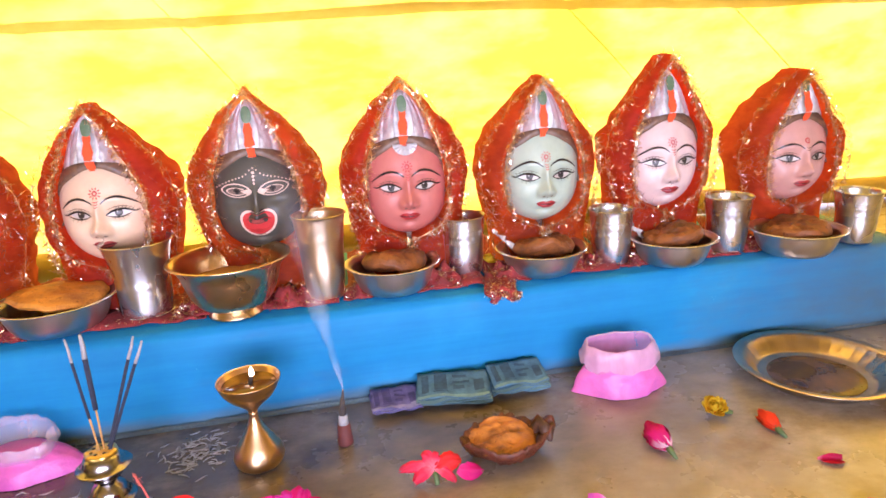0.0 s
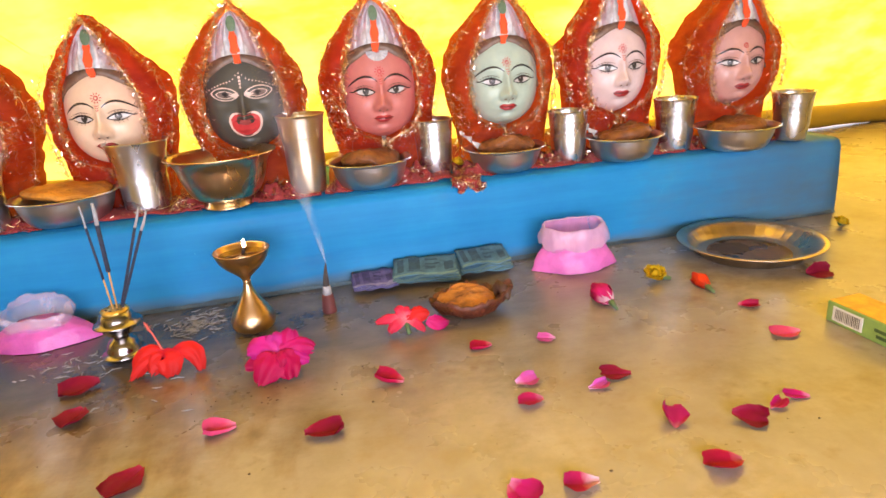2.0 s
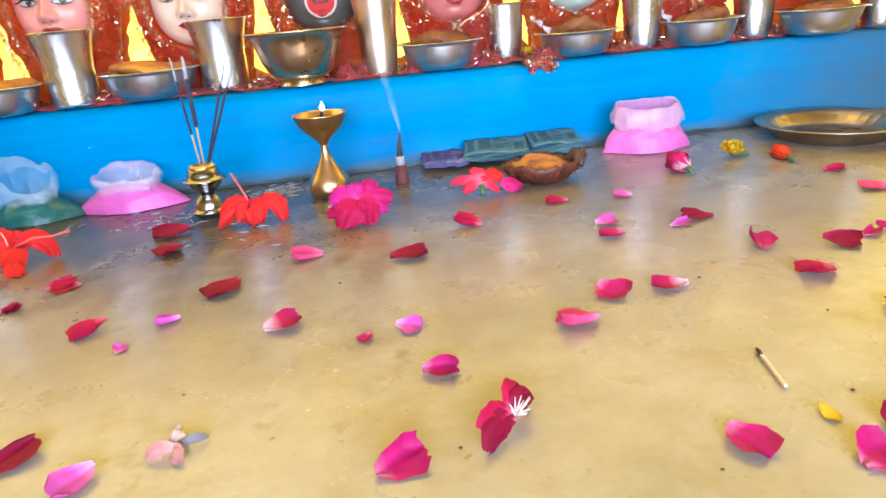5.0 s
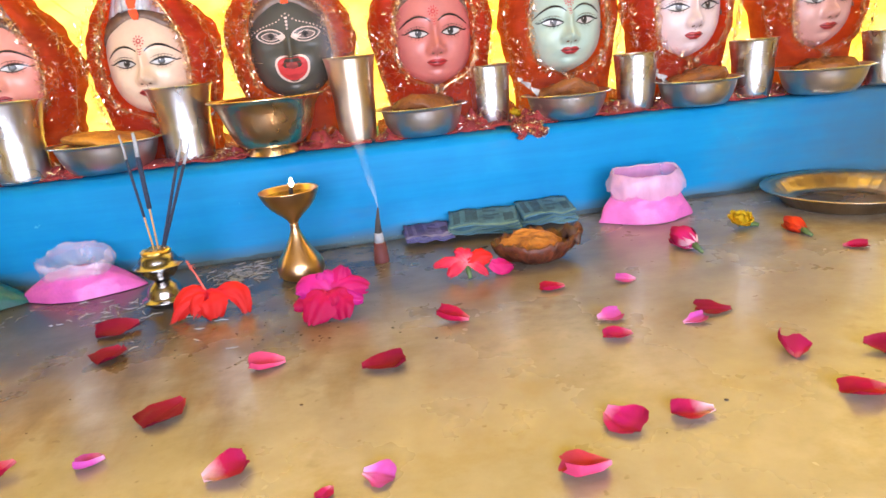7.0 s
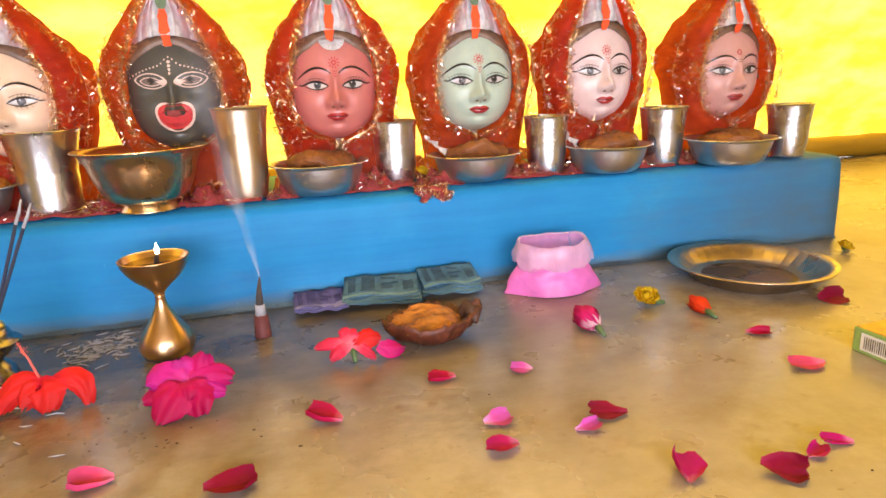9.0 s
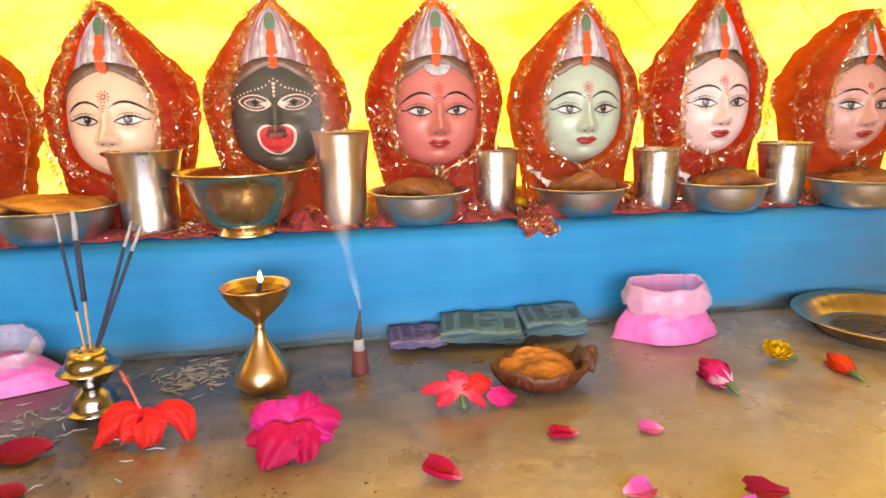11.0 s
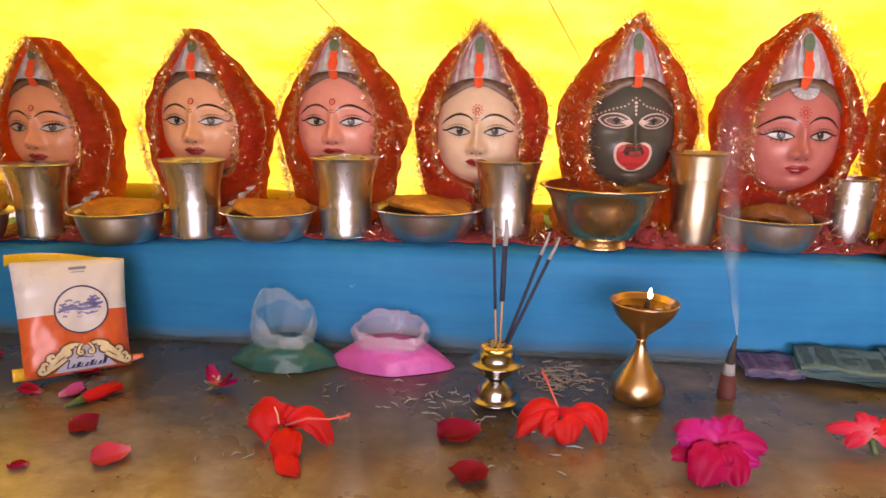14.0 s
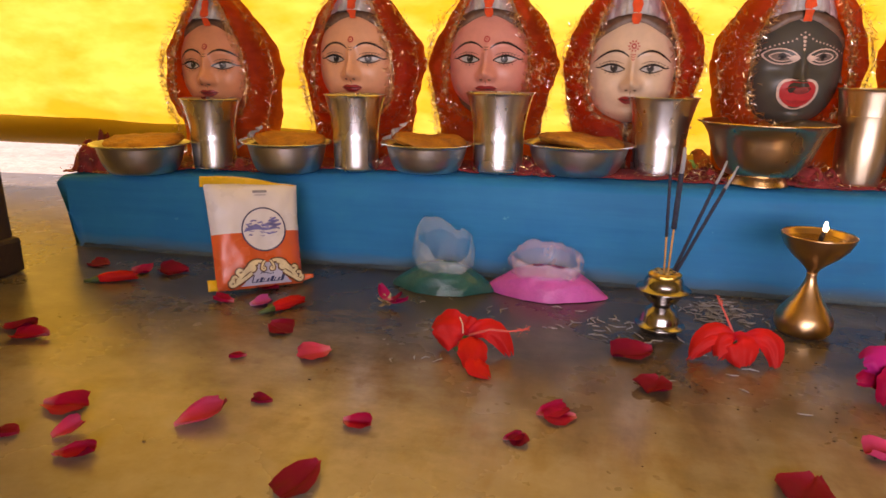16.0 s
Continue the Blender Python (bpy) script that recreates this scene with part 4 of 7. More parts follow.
# x, y of the forehead, height of the veil's peak over the ledge, turn in degrees
HEADS = [(-1.079, 0.958, 0.280, 2), (-0.852, 0.982, 0.283, 2), (-0.651, 0.994, 0.282, 0), (-0.450, 0.999, 0.289, 0), (-0.242, 0.995, 0.298, 3),
         (-0.030, 1.002, 0.300, 1), (0.178, 1.012, 0.290, 0), (0.382, 1.022, 0.309, 2), (0.600, 1.010, 0.276, 2)]
MARKS = ["ring", "ring", "ring", "sun", None, "sun", "sun", "sun", "ring"]
for k, (hx, hy, top, turn) in enumerate(HEADS):
    zs = top / 0.290
    m = pose(hx, hy, ledge_top(hx) + 0.001, 0, 0, turn)
    bm = statue_mesh(k == 4, (0.5, 0.2, 0, 0, 0.4, -0.6, -0.5, 0, 0)[k])
    if k == 5:
        forehead_pendant(bm)
    if MARKS[k]:
        forehead_marks(bm, MARKS[k])
    st = part("painted_statue", bm, [SKINS[k], M_HAIR, M_CROWN, M_VERMILION, M_WHITE, M_BLACK, M_IRIS, M_LIP, M_DOT, M_JEWEL, M_TRIM, M_DULL, M_TONGUE])
    if k < 3:
        # faces of these three are raised to fit the camera's view
        for v in st.data.vertices:
            t = max(0.0, min(1.0, (v.co.z - 0.02) / 0.05))
            c = max(0.0, min(1.0, (v.co.z - 0.205) / 0.075))
            v.co.z += (0.0135, 0.0140, 0.0115)[k] * t * t * (3 - 2 * t) * (1 - c)
    st.matrix_world = m @ Matrix.Diagonal((1.03 if k < 3 else 1.0, 1, 0.5 + 0.5 * zs, 1))
    tagged(st, "%s painted clay bust with silver crown under a veil" % WORDS[k], "statue", "row of painted busts")
    veil = part("red_veil", veil_bm(k * 3.7), M_VEIL[k % 2])
    veil.matrix_world = m @ Matrix.Diagonal((1, 1, zs, 1))
    tagged(veil, "red net veil trimmed with tinsel over the %s bust" % WORDS[k], "veil", "veils on the busts")
    tin = part("tinsel_edging", tinsel_bm(OPENING, 0.287, 0.004, k + 11, 2300, 0.0004, 0.0100, 0.08, 0.92, 0.0032), [M_GOLD, M_SILVER_T], veil, "shaggy gold and silver tinsel", smooth=False)
    tagged(tin, kind="stuff")
    rg = random.Random(k + 60)
    bm = bmesh.new()
    tufts = [(rg.choice((rg.uniform(0.08, 0.30), rg.uniform(0.70, 0.92))), rg.uniform(0.3, 1.0)) for i in range(9)]
    for i in range(620):
        cs, ct = rg.choice(tufts)
        s = min(0.98, max(0.02, cs + rg.gauss(0, 0.030)))
        t = min(1.02, max(0.0, ct + rg.gauss(0, 0.16)))
        a1, a2 = veil_ring(OPENING, 0.287, s, 0.0, k * 3.7, 0.003), veil_ring(OUTLINE, 0.292, s, 0.032, k * 3.7, 0.006)
        p = a1.lerp(a2, t) + Vector((0, -0.016 * math.sin(math.pi * t) - 0.003, 0))
        d = Vector((rg.gauss(0, 1), rg.gauss(-0.4, 0.5), rg.gauss(0, 1))).normalized() * rg.uniform(0.003, 0.0095)
        strip(bm, p, d, rg.uniform(0.00018, 0.00045), 0 if rg.random() < 0.62 else 1, rg)
    tagged(part("tinsel_specks", bm, [M_GOLD, M_SILVER_T], veil, "tinsel specks over the net", smooth=False), kind="stuff")
    if k in (0, 1, 3, 6, 7):
        side = -1 if k in (6, 7) else 1
        def frill(u, v):
            g = noise.noise((u * 9, k * 3.0, 1.0))
            return (side * (0.048 + 0.036 * u + 0.004 * v * math.sin(u * 19 + k)), -0.012 + 0.018 * u - 0.0045 * v * (1 + math.sin(u * 31 + k)) + 0.003 * g, 0.030 + 0.036 * u + (0.0085 + 0.004 * g) * v * (0.45 + 0.55 * math.sin(math.pi * min(1.0, u + 0.08))) - 0.003 * g)
        bm = grid(frill, 40, 5)
        grid(lambda u, v: Vector(frill(1 - u, v)) + Vector((0, 0.0007, 0)), 40, 5, bm)
        part("lace_frill", bm, M_LACE, veil, "crumpled white lace frill")
    tin = part("outer_tinsel", tinsel_bm(OUTLINE, 0.290, 0.030, k + 31, 640, 0.0003, 0.014, 0.03, 0.97, 0.0026), [M_GOLD, M_SILVER_T], veil, "loose tinsel fringe", smooth=False)
    tagged(tin, kind="stuff")

# crumpled crimson cloth with tinsel that lies along the ledge between the vessels
rng = random.Random(5)
for k in range(9):
    hx, hy = HEADS[k][0], HEADS[k][1]
    front = ledge_front(hx) + 0.034

    def cloth(u, v, hx=hx, front=front, hy=hy, k=k):
        x = hx - 0.100 + 0.200 * u
        y = front + (hy + 0.16 - front) * v + 0.006 * noise.noise((u * 5, k, 0))
        return (x, y, ledge_top(x) + 0.003 + 0.020 * max(0.0, noise.noise((u * 7 + k * 5, v * 4, 1.0)) + 0.25) * (0.25 + v) + 0.004 * v)
    bm = thicken(grid(cloth, 28, 12), 0.0012)
    cl = tagged(part("offering_cloth", bm, M_CLOTH), "crumpled crimson cloth with tinsel lying on the blue ledge", "cloth", "cloths under the busts")
    bm = bmesh.new()
    for i in range(240):
        u, v = rng.random(), rng.random() ** 1.4
        p = Vector(cloth(u, v)) + Vector((0, 0, 0.002))
        d = Vector((rng.gauss(0, 1), rng.gauss(0, 1), abs(rng.gauss(0, 0.7)))).normalized() * rng.uniform(0.003, 0.009)
        strip(bm, p, d, rng.uniform(0.0002, 0.0006), 0 if rng.random() < 0.5 else 1, rng)
    tagged(part("scattered_tinsel", bm, [M_GOLD, M_SILVER_T], cl, smooth=False), kind="stuff")


# one cloth corner hangs over the ledge's edge
def flap(u, v):
    x = 0.064 + 0.046 * u + 0.005 * math.sin(v * 9)
    if v < 0.5:
        return (x, ledge_front(x) + 0.06 - 0.135 * v, ledge_top(x) + 0.006 + 0.010 * max(0, noise.noise((u * 5, v * 5, 9))))
    w = (v - 0.5) * 2
    return (x, ledge_front(x) - 0.0075 - 0.004 * math.sin(u * 9), ledge_top(x) + 0.004 - 0.016 * w * (0.25 + 0.75 * abs(math.sin(5.5 * u + 0.9))))


cl = tagged(part("hanging_cloth", thicken(grid(flap, 18, 16), 0.0012), M_CLOTH), "corner of crimson tinsel cloth hanging over the ledge", "cloth")
bm = bmesh.new()
for i in range(320):
    u, v = rng.random(), rng.uniform(0.2, 1)
    p = Vector(flap(u, v)) + Vector((0, -0.002, 0.001))
    strip(bm, p, Vector((rng.gauss(0, 1), rng.gauss(-0.5, 0.6), rng.gauss(-0.2, 1))).normalized() * rng.uniform(0.003, 0.008), rng.uniform(0.0002, 0.0005), 0 if rng.random() < 0.5 else 1, rng)
tagged(part("tinsel_fringe", bm, [M_GOLD, M_SILVER_T], cl, smooth=False), kind="stuff")


# crumpled heaps of the same cloth in the gaps between the vessels
for k, (x, back, w, h) in enumerate(((-1.252, 0.030, 0.060, 0.075), (-1.000, 0.040, 0.050, 0.024), (-0.772, 0.040, 0.046, 0.026), (-0.574, 0.045, 0.044, 0.026), (-0.345, 0.050, 0.034, 0.020), (-0.205, 0.048, 0.046, 0.034), (-0.110, 0.050, 0.036, 0.020), (0.008, 0.052, 0.050, 0.034), (0.110, 0.050, 0.044, 0.030), (0.240, 0.055, 0.034, 0.022), (0.320, 0.050, 0.034, 0.024), (0.430, 0.055, 0.034, 0.022), (0.520, 0.050, 0.036, 0.022))):
    cy, w, h = ledge_front(x) + back + 0.016, w * 0.72, h * 0.72

    def heap(u, v):
        a, b = 2 * u - 1, 2 * v - 1
        rim = max(0.0, 1 - (a * a + b * b) ** 1.4)
        z = h * rim * (0.75 + 0.9 * noise.noise((a * 2.2 + k * 3, b * 2.2, k))) + 0.004 * abs(noise.noise((a * 6, b * 6, k + 5.0)))
        return (x + w * a * (1 + 0.2 * noise.noise((b * 2, k, 1.0))), cy + 0.030 * b * (1 + 0.2 * noise.noise((a * 2, k, 2.0))), ledge_top(x) + 0.002 + max(0.0, z))
    cl = tagged(part("crumpled_cloth", thicken(grid(heap, 26, 20), 0.001), M_CLOTH), "crumpled heap of crimson tinsel cloth between the vessels", "cloth", "cloth heaps between the vessels")
    bm = bmesh.new()
    for i in range(150):
        u, v = rng.random(), rng.betavariate(1.0, 1.6)
        p = Vector(heap(u, v)) + Vector((0, -0.001, 0.0015))
        d = Vector((rng.gauss(0, 1), rng.gauss(-0.4, 0.8), abs(rng.gauss(0, 0.7)))).normalized() * rng.uniform(0.004, 0.012)
        strip(bm, p, d, rng.uniform(0.0002, 0.0005), 0 if rng.random() < 0.6 else 1, rng)
    tagged(part("scattered_tinsel", bm, [M_GOLD, M_SILVER_T], cl, smooth=False), kind="stuff")


# ---------------------------------------------------------------- vessels on the ledge
def tumbler(h, rb, rw, rt, bands):
    """Outer and inner wall of a beaten tumbler: base, waist, flaring mouth with a rolled rim."""
    out = [(0.0, 0.0008), (rb * 0.8, 0.0008), (rb * 0.91, 0.0), (rb * 0.985, 0.0022)]
    n = 26
    for i in range(1, n + 1):
        t = i / n
        r = rb + (rw - rb) * math.sin(min(1.0, t / 0.45) * math.pi / 2) if t < 0.45 else rw + (rt - rw) * ((t - 0.45) / 0.55) ** 1.6
        for b in bands:
            r += 0.0006 * math.exp(-((t - b) / 0.012) ** 2)
        out.append((r, 0.003 + (h - 0.003) * t))
    inner = [(r - 0.0012, z) for r, z in reversed(out[4:])]
    return out + [(rt + 0.0006, h + 0.0004), (rt - 0.0002, h + 0.0009)] + inner[1:] + [(rb * 0.9, 0.006), (0.0, 0.005)]


def ring_profile(r, z, t):
    return [(r + t * math.cos(a), z + t * math.sin(a)) for a in [2 * math.pi * k / 8 for k in range(9)]]


def add_tumbler(x, y, h, rb, rw, rt, bands, mat, label, tilt=0.0):
    t = part("steel_tumbler", lathe(tumbler(h, rb, rw, rt, bands), 56), mat)
    t.matrix_world = pose(x, y, ledge_top(x) + 0.003, 0, tilt, random.uniform(0, 360))
    part("rolled_rim", lathe(ring_profile(rt + 0.0004, h, 0.0010), 56), mat, t)
    part("base_ring", lathe(ring_profile(rb - 0.0005, 0.0035, 0.0009), 48), mat, t)
    for k in bands:
        q = 0.003 + (h - 0.003) * k
        rr = rb + (rw - rb) * math.sin(min(1.0, k / 0.45) * math.pi / 2) if k < 0.45 else rw + (rt - rw) * ((k - 0.45) / 0.55) ** 1.6
        part("pressed_rib", lathe(ring_profile(rr, q, 0.0005), 48), mat, t)
    return tagged(t, label, "tumbler", "tumblers on the ledge")


BIG = "waisted stainless steel tumbler with a flared rim"
SMALL = "small ribbed stainless steel tumbler"
add_tumbler(-1.055, 0.926, 0.104, 0.0328, 0.0330, 0.0440, (0.42,), M_STEEL, BIG + " before the first bust")
add_tumbler(-0.822, 0.918, 0.104, 0.0318, 0.0320, 0.0425, (0.42,), M_STEEL, BIG)
add_tumbler(-0.622, 0.946, 0.107, 0.0342, 0.0350, 0.0458, (0.42,), M_STEEL, BIG)
add_tumbler(-0.406, 0.986, 0.105, 0.0340, 0.0355, 0.0458, (0.42,), M_STEEL, BIG)
add_tumbler(-0.160, 0.980, 0.122, 0.0255, 0.0300, 0.0368, (0.72,), M_BRASSY, "tall tapered yellowed steel tumbler on the ledge")
add_tumbler(0.050, 1.028, 0.090, 0.0275, 0.0310, 0.0345, (0.55, 0.7, 0.78), M_STEEL, SMALL)
add_tumbler(0.280, 1.008, 0.085, 0.0260, 0.0300, 0.0335, (0.55, 0.7, 0.78), M_STEEL, SMALL)
add_tumbler(0.475, 1.010, 0.088, 0.0270, 0.0315, 0.0365, (0.55, 0.7, 0.78), M_STEEL, SMALL)
add_tumbler(0.684, 0.988, 0.083, 0.0255, 0.0300, 0.0350, (0.55, 0.7, 0.78), M_STEEL, SMALL)


def bowl_profile(h, rf, rt, lip=0.008):
    out = [(0.0, 0.001), (rf * 0.9, 0.0008), (rf, 0.0)]
    for i in range(1, 15):
        t = i / 14
        out.append((rf + (rt - lip - rf) * t ** 0.50, h * t ** 1.45))
    out += [(rt - lip * 0.5, h + 0.0004), (rt - 0.001, h + 0.0006), (rt, h + 0.0014), (rt - 0.001, h + 0.0022), (rt - lip * 0.6, h + 0.0012), (rt - lip - 0.0012, h - 0.002)]
    for i in range(13, 0, -1):
        t = i / 14
        out.append((rf + (rt - lip - rf) * t ** 0.50 - 0.0014, h * t ** 1.45 + 0.0012))
    return out + [(rf * 0.9, 0.0022), (0.0, 0.0022)]


BREAD = [bread_mat("golden_bread", (0.52, 0.21, 0.022), (0.27, 0.085, 0.012), (0.22, 0.10, 0.05)),
         bread_mat("browned_bread", (0.21, 0.066, 0.014), (0.085, 0.026, 0.009), (0.35, 0.20, 0.12))]


def bread_bm(r, seed, rough, thick=0.010):
    """A fried, slightly puffed round flatbread with a wavy rim."""
    bm = bmesh.new()
    prof = [(0.0, 1.0), (0.35, 0.98), (0.62, 0.9), (0.82, 0.72), (0.94, 0.45), (1.0, 0.0), (0.93, -0.4), (0.7, -0.75), (0.4, -0.95), (0.0, -1.0)]
    fine = [(a0 + (a1 - a0) * k / 4, b0 + (b1 - b0) * k / 4) for (a0, b0), (a1, b1) in zip(prof, prof[1:]) for k in range(4)] + [prof[-1]]
    lathe([(r * a, thick * b) for a, b in fine], 52, bm)
    for v in bm.verts:
        q = Vector((v.co.x * 30, v.co.y * 30, seed * 3.1))
        ang = math.atan2(v.co.y, v.co.x)
        rad = v.co.xy.length / r
        v.co.z += rough * (noise.noise(q) * 0.009 + noise.noise(q * 2.7) * 0.005 + noise.noise(q * 6) * 0.0022) + 0.004 * rad * rad * math.sin(2 * ang + seed)
        v.co.xy *= 1 + 0.05 * noise.noise((math.cos(ang) * 2, math.sin(ang) * 2, seed))
    return bm


# x, y, height, foot radius, rim radius, bread kind, bread tilt
BOWLS = [(-1.151, 0.883, 0.042, 0.038, 0.070, 0, 10), (-0.920, 0.900, 0.041, 0.036, 0.0635, 0, 8), (-0.717, 0.916, 0.037, 0.035, 0.0640, 0, 5), (-0.513, 0.966, 0.040, 0.040, 0.0760, 0, 7),
         (-0.062, 0.985, 0.041, 0.036, 0.0690, 1, 9), (0.165, 0.998, 0.037, 0.036, 0.0690, 1, 8), (0.368, 0.982, 0.038, 0.035, 0.0660, 1, 9), (0.563, 0.965, 0.038, 0.036, 0.0700, 1, 4)]
for k, (x, y, h, rf, rt, kind, tilt) in enumerate(BOWLS):
    z = ledge_top(x) + 0.003
    b = part("steel_bowl", lathe(bowl_profile(h, rf, rt), 56), M_BOWL_STEEL)
    b.matrix_world = pose(x, y, z)
    part("rolled_rim", lathe(ring_profile(rt - 0.0006, h + 0.0014, 0.0012), 56), M_STEEL, b)
    tagged(b, "shallow stainless steel bowl holding a fried flatbread", "bowl", "bowls on the ledge")
    lift = (0.042, 0.041, 0.037, 0.041, 0.038, 0.036, 0.037, 0.032)[k]
    br = part("fried_flatbread", bread_bm(rt * (0.69 if kind else 0.80), k + 1.0, 1.0 if kind else 0.35, 0.015 if kind else 0.010), BREAD[kind])
    br.matrix_world = pose(x + 0.003, y + 0.004, z + lift + 0.002, tilt if kind else 5, -3 + k if kind else 0, 37 * k)
    tagged(br, ("browned, crumpled" if kind else "golden, puffed") + " fried flatbread lying in a steel bowl", "flatbread", "flatbreads in bowls")

bz = thing("bell_metal_bowl", pose(-0.282, 0.955, ledge_top(-0.28) + 0.003), "wide golden bell-metal bowl on a ring foot", "bowl")
H, R = 0.077, 0.0815
def bell(t):
    return 0.030 + (R - 0.012 - 0.030) * t ** 0.48 + 0.007 * max(0.0, (t - 0.78) / 0.22) ** 2, 0.012 + (H - 0.012) * t ** 1.4


prof = [(0.0, 0.012)] + [bell(i / 20) for i in range(21)]
prof += [(R - 0.001, H + 0.0008), (R, H + 0.0018), (R - 0.001, H + 0.003), (R - 0.006, H + 0.002)]
prof += [(bell(i / 20)[0] - 0.002, bell(i / 20)[1] + 0.002) for i in range(19, 0, -1)] + [(0.0, 0.0145)]
part("body", lathe(prof, 64), M_BRONZE, bz)
part("ring_foot", lathe([(0.030, 0.0125), (0.032, 0.009), (0.036, 0.002), (0.037, 0.0), (0.034, 0.0), (0.030, 0.006), (0.0, 0.010)], 48), M_BRONZE, bz)
bm = bmesh.new()
lathe([(0.0, 0.054), (0.02, 0.0535), (0.05, 0.052), (0.060, 0.0485), (0.058, 0.044), (0.0, 0.044)], 40, bm)
for v in bm.verts:
    v.co.z += 0.003 * noise.noise(v.co * 60)
pd = part("sweet_pudding", bm, bread_mat("pudding", (0.48, 0.27, 0.10), (0.34, 0.17, 0.05), (0.35, 0.2, 0.1)))
pd.matrix_world = pose(-0.282, 0.955, ledge_top(-0.28) + 0.003)
tagged(pd, "thick brown pudding filling the bell-metal bowl", "food")


# ---------------------------------------------------------------- on the floor before the ledge
lamp = thing("brass_oil_lamp", pose(-0.249, 0.798, 0.0), "hourglass-shaped brass oil lamp, lit, on the floor", "oil lamp")
base = [(0.0, 0.002), (0.019, 0.001), (0.0215, 0.0), (0.0250, 0.002), (0.0282, 0.006), (0.0298, 0.012), (0.0292, 0.018), (0.0262, 0.025), (0.0210, 0.033), (0.0158, 0.041), (0.0112, 0.049), (0.0078, 0.056), (0.0058, 0.062), (0.0050, 0.067), (0.0056, 0.069), (0.0049, 0.071), (0.0, 0.071)]
part("foot", lathe(base, 48), M_BRASS, lamp)
cup = [(0.0, 0.0755), (0.0052, 0.076), (0.0078, 0.081), (0.0160, 0.0885), (0.0258, 0.0965), (0.0334, 0.1055), (0.0376, 0.1140), (0.0387, 0.1178), (0.0392, 0.1185), (0.0383, 0.1193), (0.0365, 0.1175), (0.032, 0.110), (0.022, 0.100), (0.010, 0.090), (0.0, 0.088)]
cup = [(r_ * 0.94, z_ - 0.0055) for r_, z_ in cup]
part("cup", lathe(cup, 48), M_BRASS, lamp)
part("oil", lathe([(0.0, 0.107), (0.031, 0.107), (0.0314, 0.1063), (0.0, 0.1025)], 40), M_OIL, lamp, "dark oil")
part("wick", tube([(0.002, 0, 0.104), (0.003, 0, 0.1125), (0.005, -0.001, 0.118)], [0.0028, 0.0026, 0.0014], 8), M_WICK, lamp)
mf, nt, b = nodes_of("flame")
b.inputs["Base Color"].default_value = (1, 0.8, 0.5, 1)
b.inputs["Emission Color"].default_value = (1.0, 0.78, 0.46, 1)
b.inputs["Emission Strength"].default_value = 14.0
part("flame", lathe([(0.0, 0.122), (0.0020, 0.1232), (0.0027, 0.1252), (0.0024, 0.1285), (0.0011, 0.132), (0.0, 0.1345)], 14, at=(0.005, -0.001, -0.0055)), mf, lamp, "small bright flame")

burner = thing("incense_holder", pose(-0.405, 0.756, 0.0), "silver incense stick holder shaped as two stacked saucers", "incense holder")
prof = [(0.0, 0.001), (0.017, 0.001), (0.0205, 0.003), (0.0235, 0.0065), (0.0268, 0.0088), (0.0272, 0.0096), (0.0262, 0.0105), (0.0215, 0.0115), (0.0205, 0.015), (0.0195, 0.020), (0.0160, 0.0265), (0.0110, 0.030), (0.0095, 0.033), (0.0, 0.033)]
part("foot", lathe(prof, 40), M_DARK_STEEL, burner)
prof = [(0.0, 0.033), (0.0095, 0.033), (0.0150, 0.0365), (0.0195, 0.0420), (0.0215, 0.0475), (0.0282, 0.0498), (0.0290, 0.0508), (0.0280, 0.0518), (0.0222, 0.0530), (0.0215, 0.0570), (0.0190, 0.0625), (0.0150, 0.0660), (0.0, 0.066)]
part("saucer", lathe(prof, 40, flute=12, flute_rows=(5, 6, 7)), M_DARK_STEEL, burner)
bm = lathe([(0.0, 0.0695), (0.006, 0.0695), (0.010, 0.0690), (0.0140, 0.0700), (0.0172, 0.0672), (0.0165, 0.0650), (0.0, 0.0648)], 60)
for v in bm.verts:
    a, r_ = math.atan2(v.co.y, v.co.x), v.co.xy.length
    if r_ > 0.009:
        v.co.xy *= 1 + 0.035 * math.cos(6 * a)
        v.co.z += 0.0004 * math.cos(6 * a)
part("pierced_cap", bm, metal_mat("yellow_brass", (0.78, 0.53, 0.14), 0.3, 0.25), burner, "six-petalled pierced brass cap")
bm = bmesh.new()
for a in range(7):
    lathe([(0.0, 0.0006), (0.0017, 0.0004), (0.0019, 0.0)], 8, bm, at=(0.0095 * math.cos(a * 0.9), 0.0095 * math.sin(a * 0.9), 0.0697))
part("cap_holes", bm, M_BLACK, burner)
M_INCENSE = plain("blue_black_incense", (0.022, 0.030, 0.055), 0.9, 0, 0.3, 200, 0.4)
M_ASH = plain("grey_ash", (0.30, 0.30, 0.31), 0.95, 0, 0.15, 150, 0.4)
M_BAMBOO_STICK = plain("bamboo_splint", (0.50, 0.27, 0.08), 0.7, 0, 0.15, 100)
